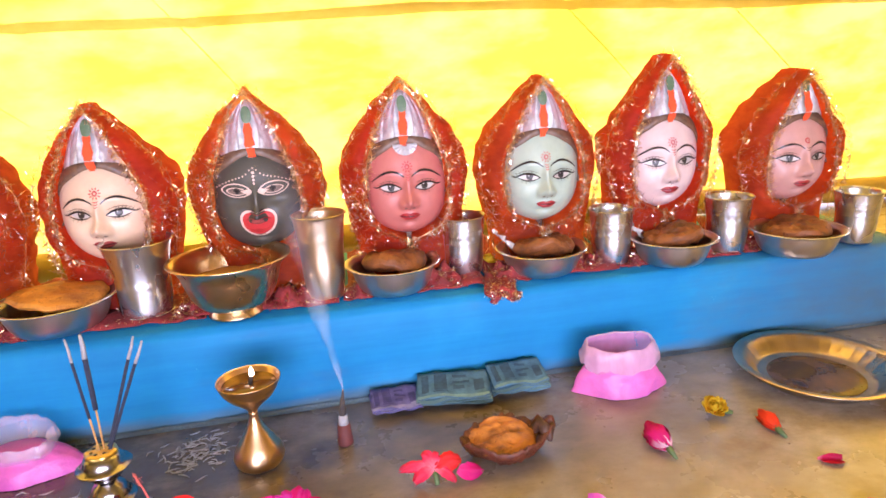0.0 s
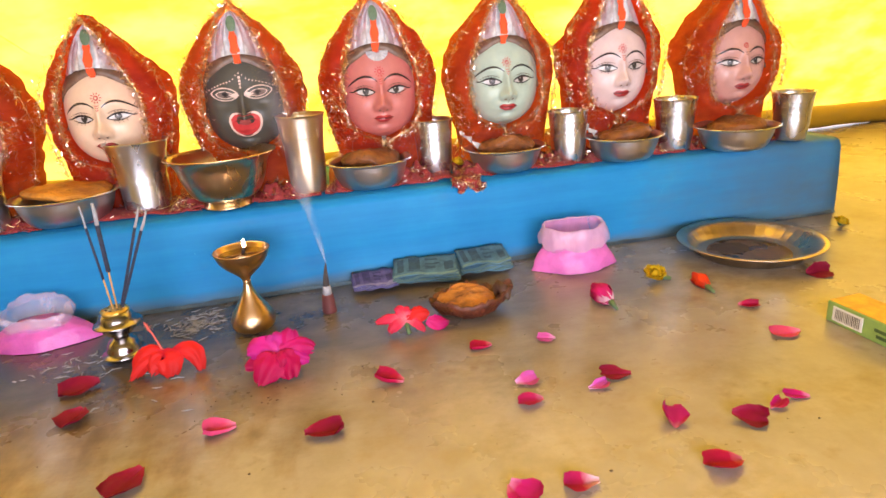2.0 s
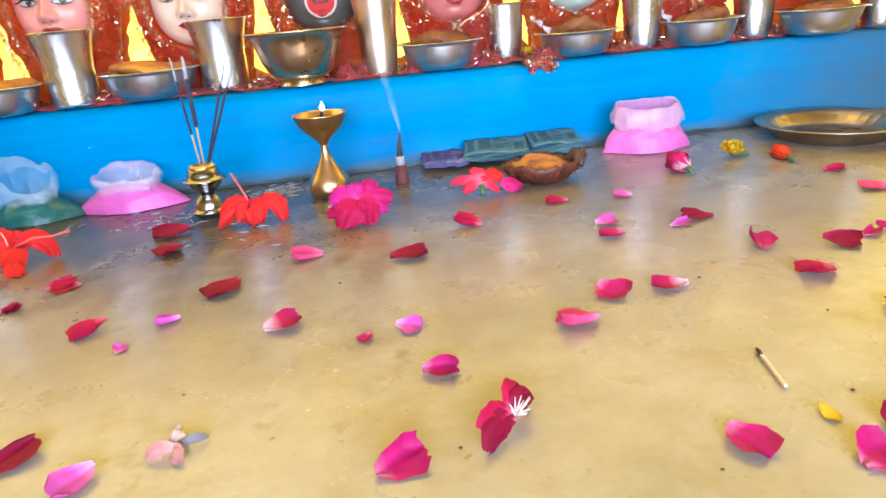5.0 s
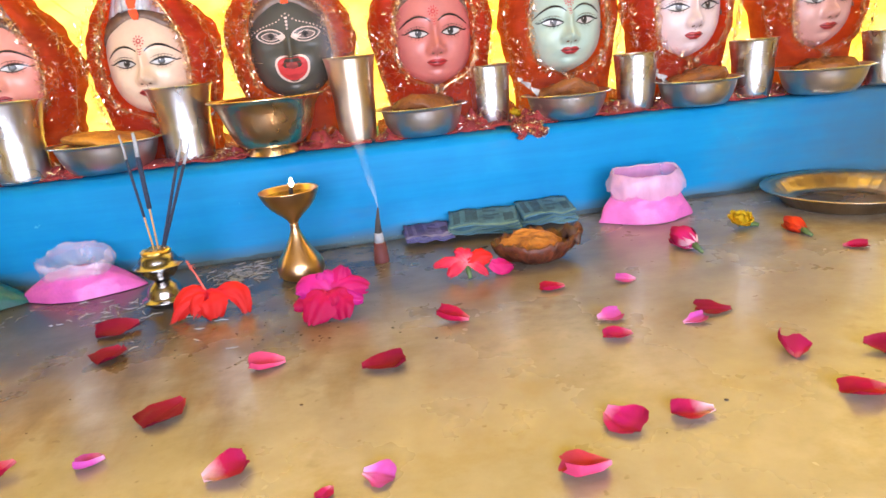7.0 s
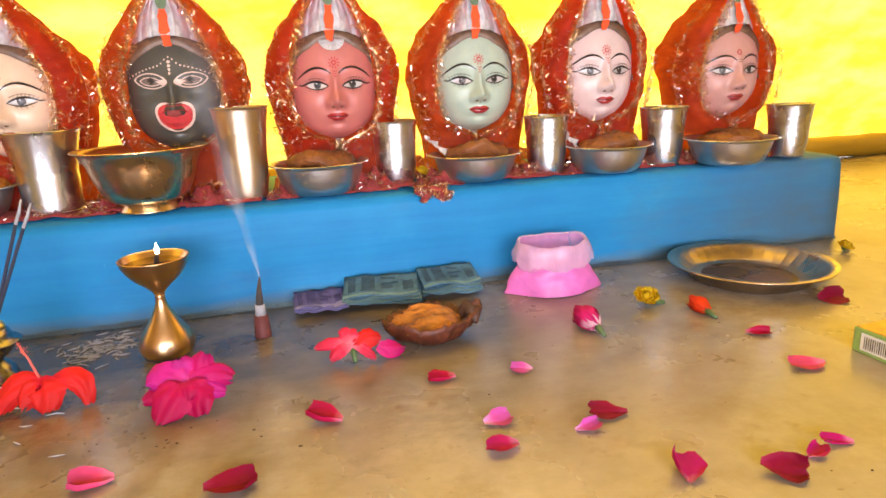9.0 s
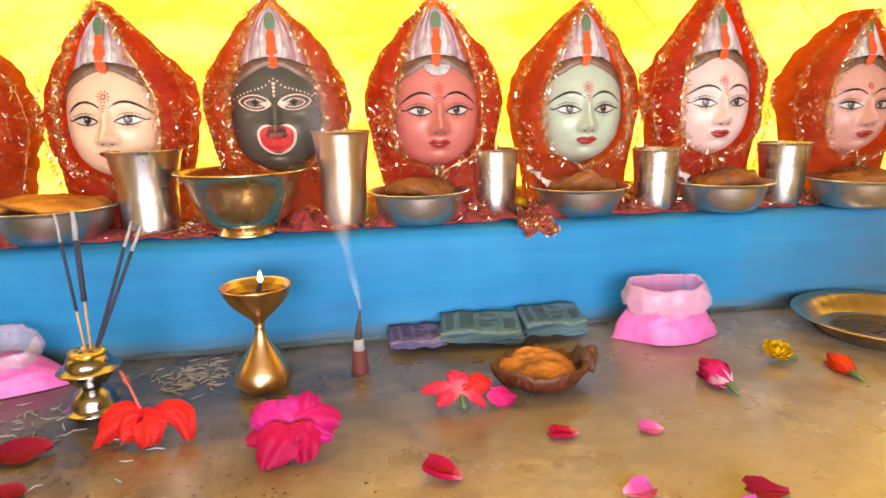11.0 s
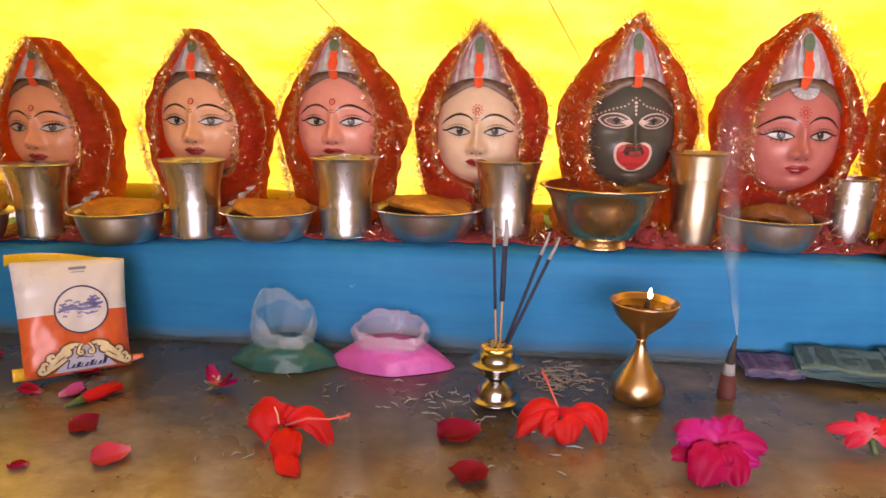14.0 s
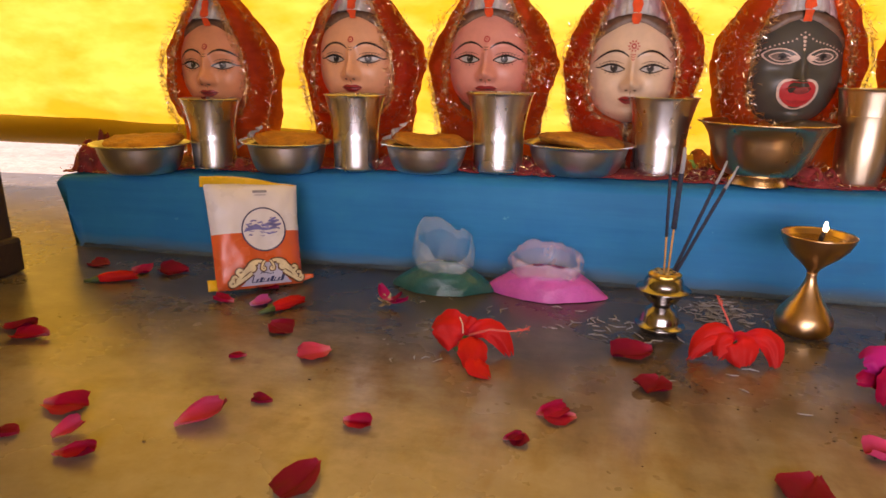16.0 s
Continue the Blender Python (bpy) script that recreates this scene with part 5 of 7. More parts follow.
for fx, fy, tx, ty, tz, r, low in ((-0.001, 0, -0.008, -0.004, 0.203, 0.0016, 0.30), (0.003, 0.002, 0.005, 0.002, 0.204, 0.0028, 0.36), (0.008, 0.002, 0.050, 0.018, 0.190, 0.0018, 0.02), (0.010, -0.002, 0.060, 0.012, 0.186, 0.0018, 0.02)):
    st = thing("incense_stick", pose(-0.405 + fx, 0.756 + fy, 0.069), "smouldering incense stick with grey ash standing in the holder", "incense stick", "incense sticks")
    d = Vector((tx - fx, ty - fy, tz - 0.069))
    part("splint", tube([(0, 0, -0.004), d * (low + 0.05)], 0.0011, 6), M_BAMBOO_STICK, st)
    part("incense_paste", tube([d * low, d * 0.5, d * 0.80], r, 8), M_INCENSE, st)
    part("ash_tip", tube([d * 0.80, d * 0.9 + Vector((0.0006, 0, 0)), d], [r, r * 0.9, r * 0.6], 7), M_ASH, st, "pale grey ash")

cone = thing("incense_cone", pose(-0.147, 0.818, 0.0), "smouldering dark incense cone with a wisp of smoke", "incense cone")
part("base", lathe([(0.0, 0.0), (0.0098, 0.0), (0.0100, 0.002), (0.0080, 0.027), (0.0, 0.0275)], 20), plain("maroon_paper", (0.11, 0.022, 0.020), 0.7, 0, 0.2, 120), cone)
part("ash_band", lathe([(0.0, 0.0272), (0.0066, 0.0272), (0.0055, 0.040), (0.0, 0.0405)], 16), M_ASH, cone, "grey ash band")
part("tip", tube([(0, 0, 0.040), (0.001, 0, 0.055), (0.0035, 0, 0.073)], [0.0048, 0.0034, 0.0010], 12), plain("charred_cone", (0.05, 0.04, 0.035), 0.9, 0, 0.3, 150), cone)

# clay saucer of burnt offering
clay = thing("clay_dish", pose(0.044, 0.750, 0.0) @ Matrix.Diagonal((0.82, 0.86, 0.94, 1)), "scorched brown leaf dish with a folded lip, holding fried dough", "dish")
M_SCORCH = plain("scorched_brown", (0.115, 0.027, 0.012), 0.38, 0, 0.75, 55, 0.5, 0.003)
bm = lathe([(0.0, 0.001), (0.026, 0.0), (0.040, 0.009), (0.050, 0.024), (0.053, 0.033), (0.050, 0.035), (0.044, 0.028), (0.030, 0.012), (0.0, 0.008)], 96)
for v in bm.verts:
    a = math.atan2(v.co.y, v.co.x)
    r = v.co.xy.length
    if r > 0.03:
        v.co.z += 0.010 * noise.noise((math.cos(a) * 2.2, math.sin(a) * 2.2, 3.0)) + 0.008 * noise.noise((math.cos(a) * 7, math.sin(a) * 7, 1.0)) + 0.004 * noise.noise((math.cos(a) * 19, math.sin(a) * 19, 1.0))
        v.co.x += 0.007 * max(0, math.cos(a - 0.25)) ** 8
        v.co.z += 0.008 * max(0, math.cos(a - 0.25)) ** 10
    # boat-shaped: drawn out to a point at both ends
    v.co.x *= 1.0 + 0.28 * abs(math.cos(a)) ** 6 * (r > 0.03)
    v.co.y *= 0.92
    v.co.z = max(0.0, v.co.z) * 0.86
part("shell", bm, M_SCORCH, clay)
for dx, dz, rr in ((0.052, 0.036, 0.009), (0.059, 0.031, 0.007)):
    bm = tube([(dx - 0.008, 0.002, dz - 0.008), (dx, 0.0, dz), (dx + 0.004, -0.010, dz - 0.002), (dx + 0.001, -0.018, dz - 0.010)], [rr * 0.7, rr, rr * 0.9, rr * 0.5], 10)
    for v in bm.verts:
        v.co += Vector((1, 1, 1)) * 0.002 * noise.noise(v.co * 120)
    part("curled_lip", bm, plain("burnt_edge", (0.07, 0.028, 0.014), 0.65, 0, 0.4, 60, 0.4), clay, "dark burnt curl")
bm = bread_bm(0.045, 4.4, 1.3, 0.010)
dough = part("fried_dough", bm, bread_mat("fried_dough", (0.40, 0.145, 0.022), (0.11, 0.030, 0.009), (0.25, 0.11, 0.05)))
dough.matrix_world = pose(0.041, 0.752, 0.0200, 8, 0, 0) @ Matrix.Diagonal((0.98, 0.76, 0.62, 1))
tagged(dough, "golden fried dough lying in the scorched dish", "food")


# folded banknotes by the foot of the ledge
def folded_note(x, y, rz, w, d, lift, colors, label, lean=0.0):
    """A banknote folded twice: leaves fanned open towards the front, resting on one another."""
    root = thing("folded_note", pose(x, y, 0.002, 0, 0, rz), label, "banknote", "folded banknotes")
    word = label.split()[0]
    m1 = plain("note_paper_" + word, colors[0], 0.75, 0, 0.35, 55, 0.2)
    m2 = plain("note_print_" + word, colors[1], 0.75, 0, 0.4, 90)
    m3 = plain("note_border_" + word, colors[2], 0.75, 0, 0.2, 90)

    def leaf(u, v, i):
        q = i / 3
        front = 0.004 + lift * (0.10 + 0.90 * q ** 1.3) * (0.80 + 0.20 * u * (1 if i % 2 else -1))
        back = 0.006 + 0.0045 * i + lean * q
        sag = 0.005 * math.sin(math.pi * v) * (1 - q) + 0.0030 * math.sin(u * 6 + i * 2.1) * (1 - v) + 0.0025 * noise.noise((u * 5 + x * 30, v * 4, i * 0.3))
        return (w * (u - 0.5) * (1 - 0.02 * i) + 0.002 * math.sin(i * 4.0), d * (v - 0.5) - 0.003 * i * (1 - v) + 0.008 * i * (0.3 - v) * 0.4, front + (back - front) * v + sag)
    for i in range(4):
        lf = part("paper_leaf", thicken(grid(lambda u, v: leaf(u, v, i), 16, 8), 0.0005), m1, root)
        bm = grid(lambda u, v: Vector(leaf(u, 0.02 + 0.10 * v, i)) + Vector((0, 0, 0.0009)), 16, 1)
        part("pale_border", bm, m3, lf)
        if i == 3:
            bm = bmesh.new()
            for a, b, c, e in ((0.06, 0.20, 0.16, 0.85), (0.24, 0.25, 0.42, 0.88), (0.50, 0.30, 0.66, 0.42), (0.50, 0.52, 0.74, 0.62), (0.50, 0.72, 0.70, 0.80), (0.80, 0.24, 0.94, 0.66), (0.22, 0.20, 0.44, 0.23)):
                grid(lambda u, v: Vector(leaf(a + (c - a) * u, b + (e - b) * v, i)) + Vector((0, 0, 0.0010)), 6, 4, bm)
            part("printed_patch", bm, m2, lf)
    return root


folded_note(-0.078, 0.893, 4, 0.068, 0.046, 0.006, ((0.10, 0.085, 0.21), (0.05, 0.04, 0.13), (0.22, 0.20, 0.32)), "violet folded paper note lying by the ledge")
folded_note(0.004, 0.892, -6, 0.104, 0.050, 0.015, ((0.060, 0.150, 0.190), (0.026, 0.070, 0.095), (0.14, 0.25, 0.22)), "teal folded paper note propped against the ledge", 0.012)
folded_note(0.096, 0.900, 5, 0.084, 0.048, 0.018, ((0.055, 0.150, 0.210), (0.024, 0.070, 0.105), (0.13, 0.24, 0.22)), "blue-green folded paper note propped against the ledge", 0.014)


# powder bags
M_FILM = film_mat("clear_polythene", (0.60, 0.68, 0.74), 0.11, 0.28)
M_FILM_RIM = film_mat("milky_polythene", (0.44, 0.56, 0.64), 0.19, 0.26)
M_FILM_PINK = film_mat("pink_dusted_polythene", (0.66, 0.26, 0.48), 0.50)


def powder_bag(x, y, rz, hw, hd, hp, ow, ht, mat_powder, mat_film, mat_cuff, label, seed, front=0.35, side=0.0, cuff_deep=0.6, crumple=1.0, mouth=1.0, fill=0.003, square=0.35):
    """A thin bag slumped on the floor: filled cushion with two sharp corners, limp open neck, its lip folded outward.
    front: height of the lip towards the front as a share of the back; side: how much one flank stands higher."""
    root = thing("powder_bag", pose(x, y, 0.0, 0, 0, rz), label, "plastic bag", "bags of coloured powder")

    def body(u, v):
        a = 2 * math.pi * u
        ca, sa = math.cos(a), math.sin(a)
        corner = abs(ca) ** 9
        wide = 1 - (1 - ow / hw) * v ** 2.1
        deep = 1 - 0.36 * v ** 2.1
        k = 1 + 0.07 * noise.noise((ca * 1.8 + seed, sa * 1.8, v * 2)) + 0.045 * noise.noise((ca * 5 + seed, sa * 5, v * 4)) * (1 - corner)
        px = hw * (0.86 * ca + 0.14 * math.copysign(corner, ca)) * (wide + 0.10 * (1 - v) * corner)
        py = hd * math.copysign(abs(sa) ** 1.15, sa) * deep
        fold = 0.0022 * abs(noise.noise((ca * 7 + seed, sa * 4, v * 1.5))) * math.sin(math.pi * v)
        z = 0.001 + hp * v ** 0.60 * (1 - 0.85 * corner * (1 - v)) - fold
        return (px * k, py * k - 0.004 * sa * math.sin(math.pi * v), max(0.001, z))
    bm = grid(body, 72, 14)
    ring = [body(i / 72, 1.0) for i in range(72)]
    mid = bm.verts.new((0, 0, hp + fill))
    vs = [bm.verts.new(p) for p in ring]
    for i in range(72):
        bm.faces.new((vs[i], vs[(i + 1) % 72], mid))
    bmesh.ops.remove_doubles(bm, verts=bm.verts[:], dist=0.0003)
    part("filled_base", bm, mat_powder, root)

    def lip_height(ca, sa):
        h = front + (1 - front) * (0.5 + 0.5 * sa) ** 0.9 + side * ca * 0.5
        return h + 0.16 * crumple * noise.noise((ca * 1.7, sa * 1.7, seed + 4)) + 0.10 * crumple * abs(noise.noise((ca * 4.2, sa * 4.2, seed)))

    def neck(u, v, grow=1.0):
        a = 2 * math.pi * u
        ca, sa = math.cos(a), math.sin(a)
        w = grow * (0.97 + 0.12 * math.sin(v * 2.2)) * (1 - (1 - mouth) * v * v)
        k = 1 + 0.13 * crumple * v * noise.noise((ca * 1.5 + seed, sa * 1.5, v * 1.6)) + 0.10 * crumple * (abs(noise.noise((ca * 3.6 + seed, sa * 3.6, v * 2.2))) - 0.2)
        sq = 1 / max(abs(ca), abs(sa), 0.001) ** square
        return (ow * w * ca * k * sq, hd * 0.66 * w * sa * k * sq, hp * 0.86 + (ht - hp * 0.86) * v * lip_height(ca, sa))

    def cuff(u, v):
        a = 2 * math.pi * u
        ca, sa = math.cos(a), math.sin(a)
        deep = cuff_deep * (0.62 - 0.38 * sa) * (1 + 0.35 * noise.noise((ca * 2.4, sa * 2.4, seed + 8)) + 0.20 * noise.noise((ca * 7, sa * 7, seed + 2)))
        if v < 0.2:
            return Vector(neck(u, 1.0, 1.0 + 0.30 * v)) + Vector((0, 0, 0.0022 * math.sin(v * 5 * math.pi / 2)))
        t = (v - 0.2) / 0.8
        return Vector(neck(u, 1.0 - deep * t, 1.06 + 0.07 * t + 0.03 * noise.noise((u * 17, t * 3, seed)))) + Vector((0, 0, 0.0022 * (1 - t)))
    part("open_neck", grid(neck, 96, 12), mat_film, root, "creased clear polythene neck")
    part("turned_cuff", grid(cuff, 96, 14), mat_cuff, root, "milky turned-down polythene mouth")
    return root


powder_bag(-0.538, 0.846, 2, 0.073, 0.038, 0.031, 0.039, 0.058, plain("pink_powder", (0.54, 0.095, 0.36), 0.42, 0, 0.16, 40, 0.3, 0.002), film_mat("lilac_film", (0.74, 0.62, 0.72), 0.26), film_mat("rosy_film", (0.60, 0.50, 0.68), 0.21, 0.28), "opened clear bag of pink powder slumped on the floor", 1.0, 0.50, -0.12, 1.0, 1.5)
powder_bag(-0.670, 0.832, 4, 0.062, 0.038, 0.029, 0.033, 0.083, plain("green_powder", (0.010, 0.105, 0.095), 0.32, 0, 0.3, 40, 0.3, 0.002), M_FILM, M_FILM_RIM, "opened clear bag of dark green powder on the floor", 7.0, 0.34, -0.40, 0.85, 1.2, 0.92)
powder_bag(0.236, 0.868, -4, 0.064, 0.038, 0.036, 0.049, 0.074, plain("bright_pink_powder", (0.60, 0.13, 0.40), 0.45, 0, 0.14, 40, 0.3, 0.002), M_FILM_PINK, film_mat("pink_film", (0.64, 0.40, 0.55), 0.42, 0.35), "upright opened bag of bright pink powder beside the ledge", 3.0, 0.74, 0.0, 0.85, 0.55, 0.84, 0.014, 0.08)

# printed packet leaning on the ledge
PK = pose(-0.893, 0.757, 0.003, 0, 0, 45) @ pose(0, 0, 0, -19, 3.2, 0)
packet = thing("printed_packet", PK, "white and orange plastic packet with yellow seal beside the ledge", "packet")
PW, PH = 0.119, 0.135


def pack_y(x, z, s):
    e = max(0.0, 1 - (2 * x / PW) ** 4) * max(0.0, 1 - (2 * z / PH - 1) ** 4)
    return s * (0.001 + 0.016 * e ** 0.6) + 0.0018 * noise.noise((x * 40, z * 40, s * 3)) * min(1, e * 3) + 0.0012 * noise.noise((x * 90, z * 60, s)) * min(1, e * 3)


def pack_sheet(z0, z1, s, nz, lift=0.0, x0=-0.5, x1=0.5, nx=30):
    def p(u, v):
        x, z = PW * (x0 + (x1 - x0) * (u if s < 0 else 1 - u)), PH * (z0 + (z1 - z0) * v)
        return (x * (0.93 + 0.07 * z / PH - 0.025 * math.sin(z / PH * math.pi)), pack_y(x, z, s) + s * lift, z - 0.004 * max(0.0, z / PH - 0.8) * 5 * max(0.0, 2 * x / PW) ** 3)
    return grid(p, nx, nz)


M_PK_O = plain("orange_film", (0.68, 0.12, 0.035), 0.28, 0, 0.06, 20)
M_PK_W = plain("white_film", (0.66, 0.66, 0.68), 0.28, 0, 0.04, 20)
M_PK_Y = plain("yellow_film", (0.76, 0.45, 0.02), 0.28, 0, 0.08, 20)
M_PK_B = plain("violet_ink", (0.16, 0.17, 0.42), 0.4, 0, 0.35, 60)
M_PK_N = plain("navy_ink", (0.03, 0.04, 0.12), 0.4, 0, 0.1, 60)
M_PK_C = plain("cream_ink", (0.72, 0.62, 0.38), 0.4, 0, 0.2, 60)
M_PK_K = plain("brown_ink", (0.12, 0.05, 0.02), 0.4, 0, 0.2, 60)
part("orange_front", pack_sheet(0.0, 0.52, -1, 18), M_PK_O, packet, "glossy orange lower half")
part("white_front", pack_sheet(0.52, 1.0, -1, 16), M_PK_W, packet, "glossy white upper half")
part("back_panel", pack_sheet(0.0, 1.0, 1, 24), M_PK_W, packet)
bm = thicken(grid(lambda u, v: (PW * (u - 0.54) * 1.0, 0.003 * math.sin(u * 8) - 0.007 * v, PH - 0.003 + (0.012 - 0.007 * u) * v + 0.003 * math.sin(u * 5) - 0.003 * u), 30, 4), 0.0008)
part("yellow_seal", bm, M_PK_Y, packet, "crimped yellow top seal")
bm = thicken(grid(lambda u, v: (-PW * 0.5 + 0.012 * u - 0.006, -0.002, 0.001 + 0.014 * v), 4, 3), 0.0008)
part("yellow_corner", bm, M_PK_Y, packet)


def on_pack(x, z, lift):
    return (x, pack_y(x, z, -1) - lift, z)


def pack_disc(cx, cz, r0, r1, mat, lift, name, sy=1.0):
    def p(u, v):
        a = -2 * math.pi * u
        r = r0 + (r1 - r0) * v
        return on_pack(cx + r * math.cos(a), cz + sy * r * math.sin(a), lift)
    return part(name, grid(p, 40, 4), mat, packet)


PX = 0.006
pack_disc(PX, 0.073, 0.0, 0.0268, M_PK_W, 0.0010, "round_panel")
pack_disc(PX, 0.073, 0.0264, 0.0282, M_PK_N, 0.0014, "navy_ring")
# landscape drawing: a low bank, trees, a domed hall and its reflection
bm = bmesh.new()
rng = random.Random(21)
for cx, cz, w, h in ((-0.004, 0.080, 0.040, 0.0035), (0.010, 0.0845, 0.026, 0.0045), (-0.012, 0.083, 0.016, 0.0050), (0.013, 0.0890, 0.014, 0.0040), (0.013, 0.0925, 0.008, 0.0030)):
    grid(lambda u, v: on_pack(PX + cx + w * (u - 0.5), cz - 0.006 + h * (v - 0.5) * (0.5 + 0.5 * math.sin(math.pi * u)) + 0.0008 * math.sin(u * 9 + w * 900), 0.0014), 10, 3, bm)
for i in range(26):
    cx, cz = PX + rng.uniform(-0.023, 0.022), 0.0730 + rng.gauss(0, 0.0034)
    w, h = rng.uniform(0.003, 0.009), rng.uniform(0.0006, 0.0022)
    grid(lambda u, v: on_pack(cx + w * (u - 0.5), cz + h * (v - 0.5) + 0.0006 * math.sin(u * 7 + i), 0.0016 + 0.00003 * i), 4, 2, bm)
tagged(part("blue_picture", bm, M_PK_B, packet, "small violet-blue landscape picture"), kind="stuff")
bm = grid(lambda u, v: on_pack(PX + (0.066 - 0.044 * v ** 0.8) * (u - 0.5), 0.0030 + 0.028 * v, 0.0012), 14, 8)
part("name_panel", bm, plain("lilac_film", (0.52, 0.53, 0.66), 0.3, 0, 0.08, 30), packet, "pale lilac name panel")
bm = bmesh.new()
for i in range(9):
    tall = (1.7, 0.7, 1.0, 0.8, 0.7, 1.1, 0.8, 0.7, 1.6)[i]
    grid(lambda u, v: on_pack(PX - 0.020 + 0.0046 * i + (0.0014 + 0.0012 * (i % 3)) * u + 0.0022 * v, 0.0072 + 0.0052 * v * tall, 0.0017), 2, 3, bm)
grid(lambda u, v: on_pack(PX - 0.020 + 0.040 * u, 0.0064 + 0.0009 * v, 0.0018), 8, 1, bm)
grid(lambda u, v: on_pack(PX - 0.010 + 0.018 * u, 0.0170 + 0.0010 * v + 0.001 * math.sin(u * 6), 0.0017), 8, 1, bm)
part("lettering_bars", bm, M_PK_N, packet)
bm = bmesh.new()
grid(lambda u, v: on_pack(PX - 0.009 + 0.018 * u, 0.1205 + 0.0034 * v, 0.0012), 6, 2, bm)
grid(lambda u, v: on_pack(PX - 0.007 + 0.014 * u, 0.1170 + 0.0010 * v, 0.0012), 6, 2, bm)
part("top_print", bm, plain("grey_ink", (0.25, 0.26, 0.30), 0.5), packet)


def scroll(pts, w0, w1, turns, side, lift):
    """An ornamental leaf on the packet: a tapering stem that ends in a curl."""
    path = []
    for t in [i / 12 for i in range(13)]:
        a, b, c = (Vector((p[0], p[1] - 0.007, 0)) for p in pts)
        q = a * (1 - t) ** 2 + b * 2 * t * (1 - t) + c * t * t
        path.append((q.x, q.y, w0 + (w1 - w0) * t))
    ex, ez, w = path[-1]
    d = Vector((pts[2][0] - pts[1][0], pts[2][1] - pts[1][1], 0)).normalized()
    n = Vector((-d.y, d.x, 0)) * (1 if turns > 0 else -1)
    r0 = w1 * 2.0
    c = Vector((ex, ez, 0)) + n * r0
    for i in range(1, 15):
        a = abs(turns) * 2 * math.pi * i / 14
        r = r0 * (1 - 0.72 * i / 14)
        p = c - n * r * math.cos(a) + d * r * math.sin(a)
        path.append((p.x, p.y, w1 * (1 - 0.3 * i / 14)))
    for grow, mat, name, up in ((1.75, M_PK_K, "scroll_outline", 0.0), (1.0, M_PK_C, "scroll_leaf", 0.0005)):
        bm = bmesh.new()
        prev = None
        for k, (x, z, w) in enumerate(path):
            x0, z0, _ = path[max(0, k - 1)]
            x1, z1, _ = path[min(len(path) - 1, k + 1)]
            t = Vector((x1 - x0, z1 - z0)).normalized()
            e = w * grow + (0.0003 if grow > 1 else 0)
            pair = [bm.verts.new(on_pack(PX + side * (x + f * t.y * e), z - f * t.x * e, lift + up + 0.00002 * k)) for f in (-1, 1)]
            if prev:
                bm.faces.new((prev[0], prev[1], pair[1], pair[0]))
            prev = pair
        part(name, bm, mat, packet, "cream scroll" if up else "brown outline")


for side in (-1, 1):
    scroll([(0.004, 0.038), (0.014, 0.043), (0.022, 0.036)], 0.0016, 0.0024, -0.9, side, 0.0020)
    scroll([(0.012, 0.038), (0.024, 0.036), (0.030, 0.026)], 0.0018, 0.0024, 0.9, side, 0.0024)
    scroll([(0.016, 0.032), (0.028, 0.030), (0.037, 0.018)], 0.0020, 0.0022, 0.9, side, 0.0028)
    scroll([(0.020, 0.026), (0.030, 0.018), (0.042, 0.012)], 0.0020, 0.0020, 0.9, side, 0.0032)
    scroll([(0.003, 0.040), (0.007, 0.037), (0.008, 0.031)], 0.0010, 0.0014, -0.9, side, 0.0036)
# the orange corner that sticks out at the foot
part("loose_corner", thicken(grid(lambda u, v: (PW * 0.44 + 0.016 * u, -0.004 - 0.004 * u, 0.002 + 0.010 * v * (1 - 0.5 * u) + 0.004 * u), 5, 3), 0.0008), M_PK_O, packet)

# fluted steel platter
plate = thing("steel_platter", pose(0.510, 0.828, 0.0) @ Matrix.Diagonal((0.93, 0.93, 1.0, 1)), "round fluted steel platter with dark oily residue", "platter")
prof = [(0.0, 0.001), (0.070, 0.001), (0.078, 0.0), (0.084, 0.003), (0.092, 0.011), (0.101, 0.0195), (0.106, 0.0225), (0.1155, 0.0235), (0.1162, 0.0245), (0.1155, 0.0252), (0.106, 0.0240), (0.100, 0.0210), (0.091, 0.0125), (0.083, 0.0045), (0.077, 0.0022), (0.0, 0.0025)]
bm = lathe(prof, 288, flute=36, flute_rows=(4, 5, 11, 12))
for v in bm.verts:
    r_ = v.co.xy.length
    if 0.084 < r_ < 0.104:
        v.co.z += 0.0016 * abs(math.cos(18 * math.atan2(v.co.y, v.co.x)))
part("dish", bm, metal_mat("dull_platter_steel", (0.56, 0.44, 0.31), 0.30, 0.35), plate)
bm = grid(lambda u, v: (-0.020 + (0.034 + 0.012 * noise.noise((math.cos(6.28 * u) * 2, math.sin(6.28 * u) * 2, 1))) * v * math.cos(2 * math.pi * u), 0.022 + (0.028 + 0.010 * noise.noise((math.cos(6.28 * u) * 2, math.sin(6.28 * u) * 2, 5))) * v * math.sin(2 * math.pi * u), 0.0036 + 0.0016 * (1 - v)), 36, 5)
part("oil_film", lathe([(0.0, 0.0031), (0.050, 0.0031), (0.066, 0.0030), (0.0665, 0.0026)], 48), plain("brown_oil_film", (0.11, 0.062, 0.030), 0.28, 0, 0.6, 18), plate, "brown oily film")
part("residue", bm, plain("dark_residue", (0.045, 0.025, 0.012), 0.5, 0, 0.5, 80, 0.4), plate, "dark burnt residue")

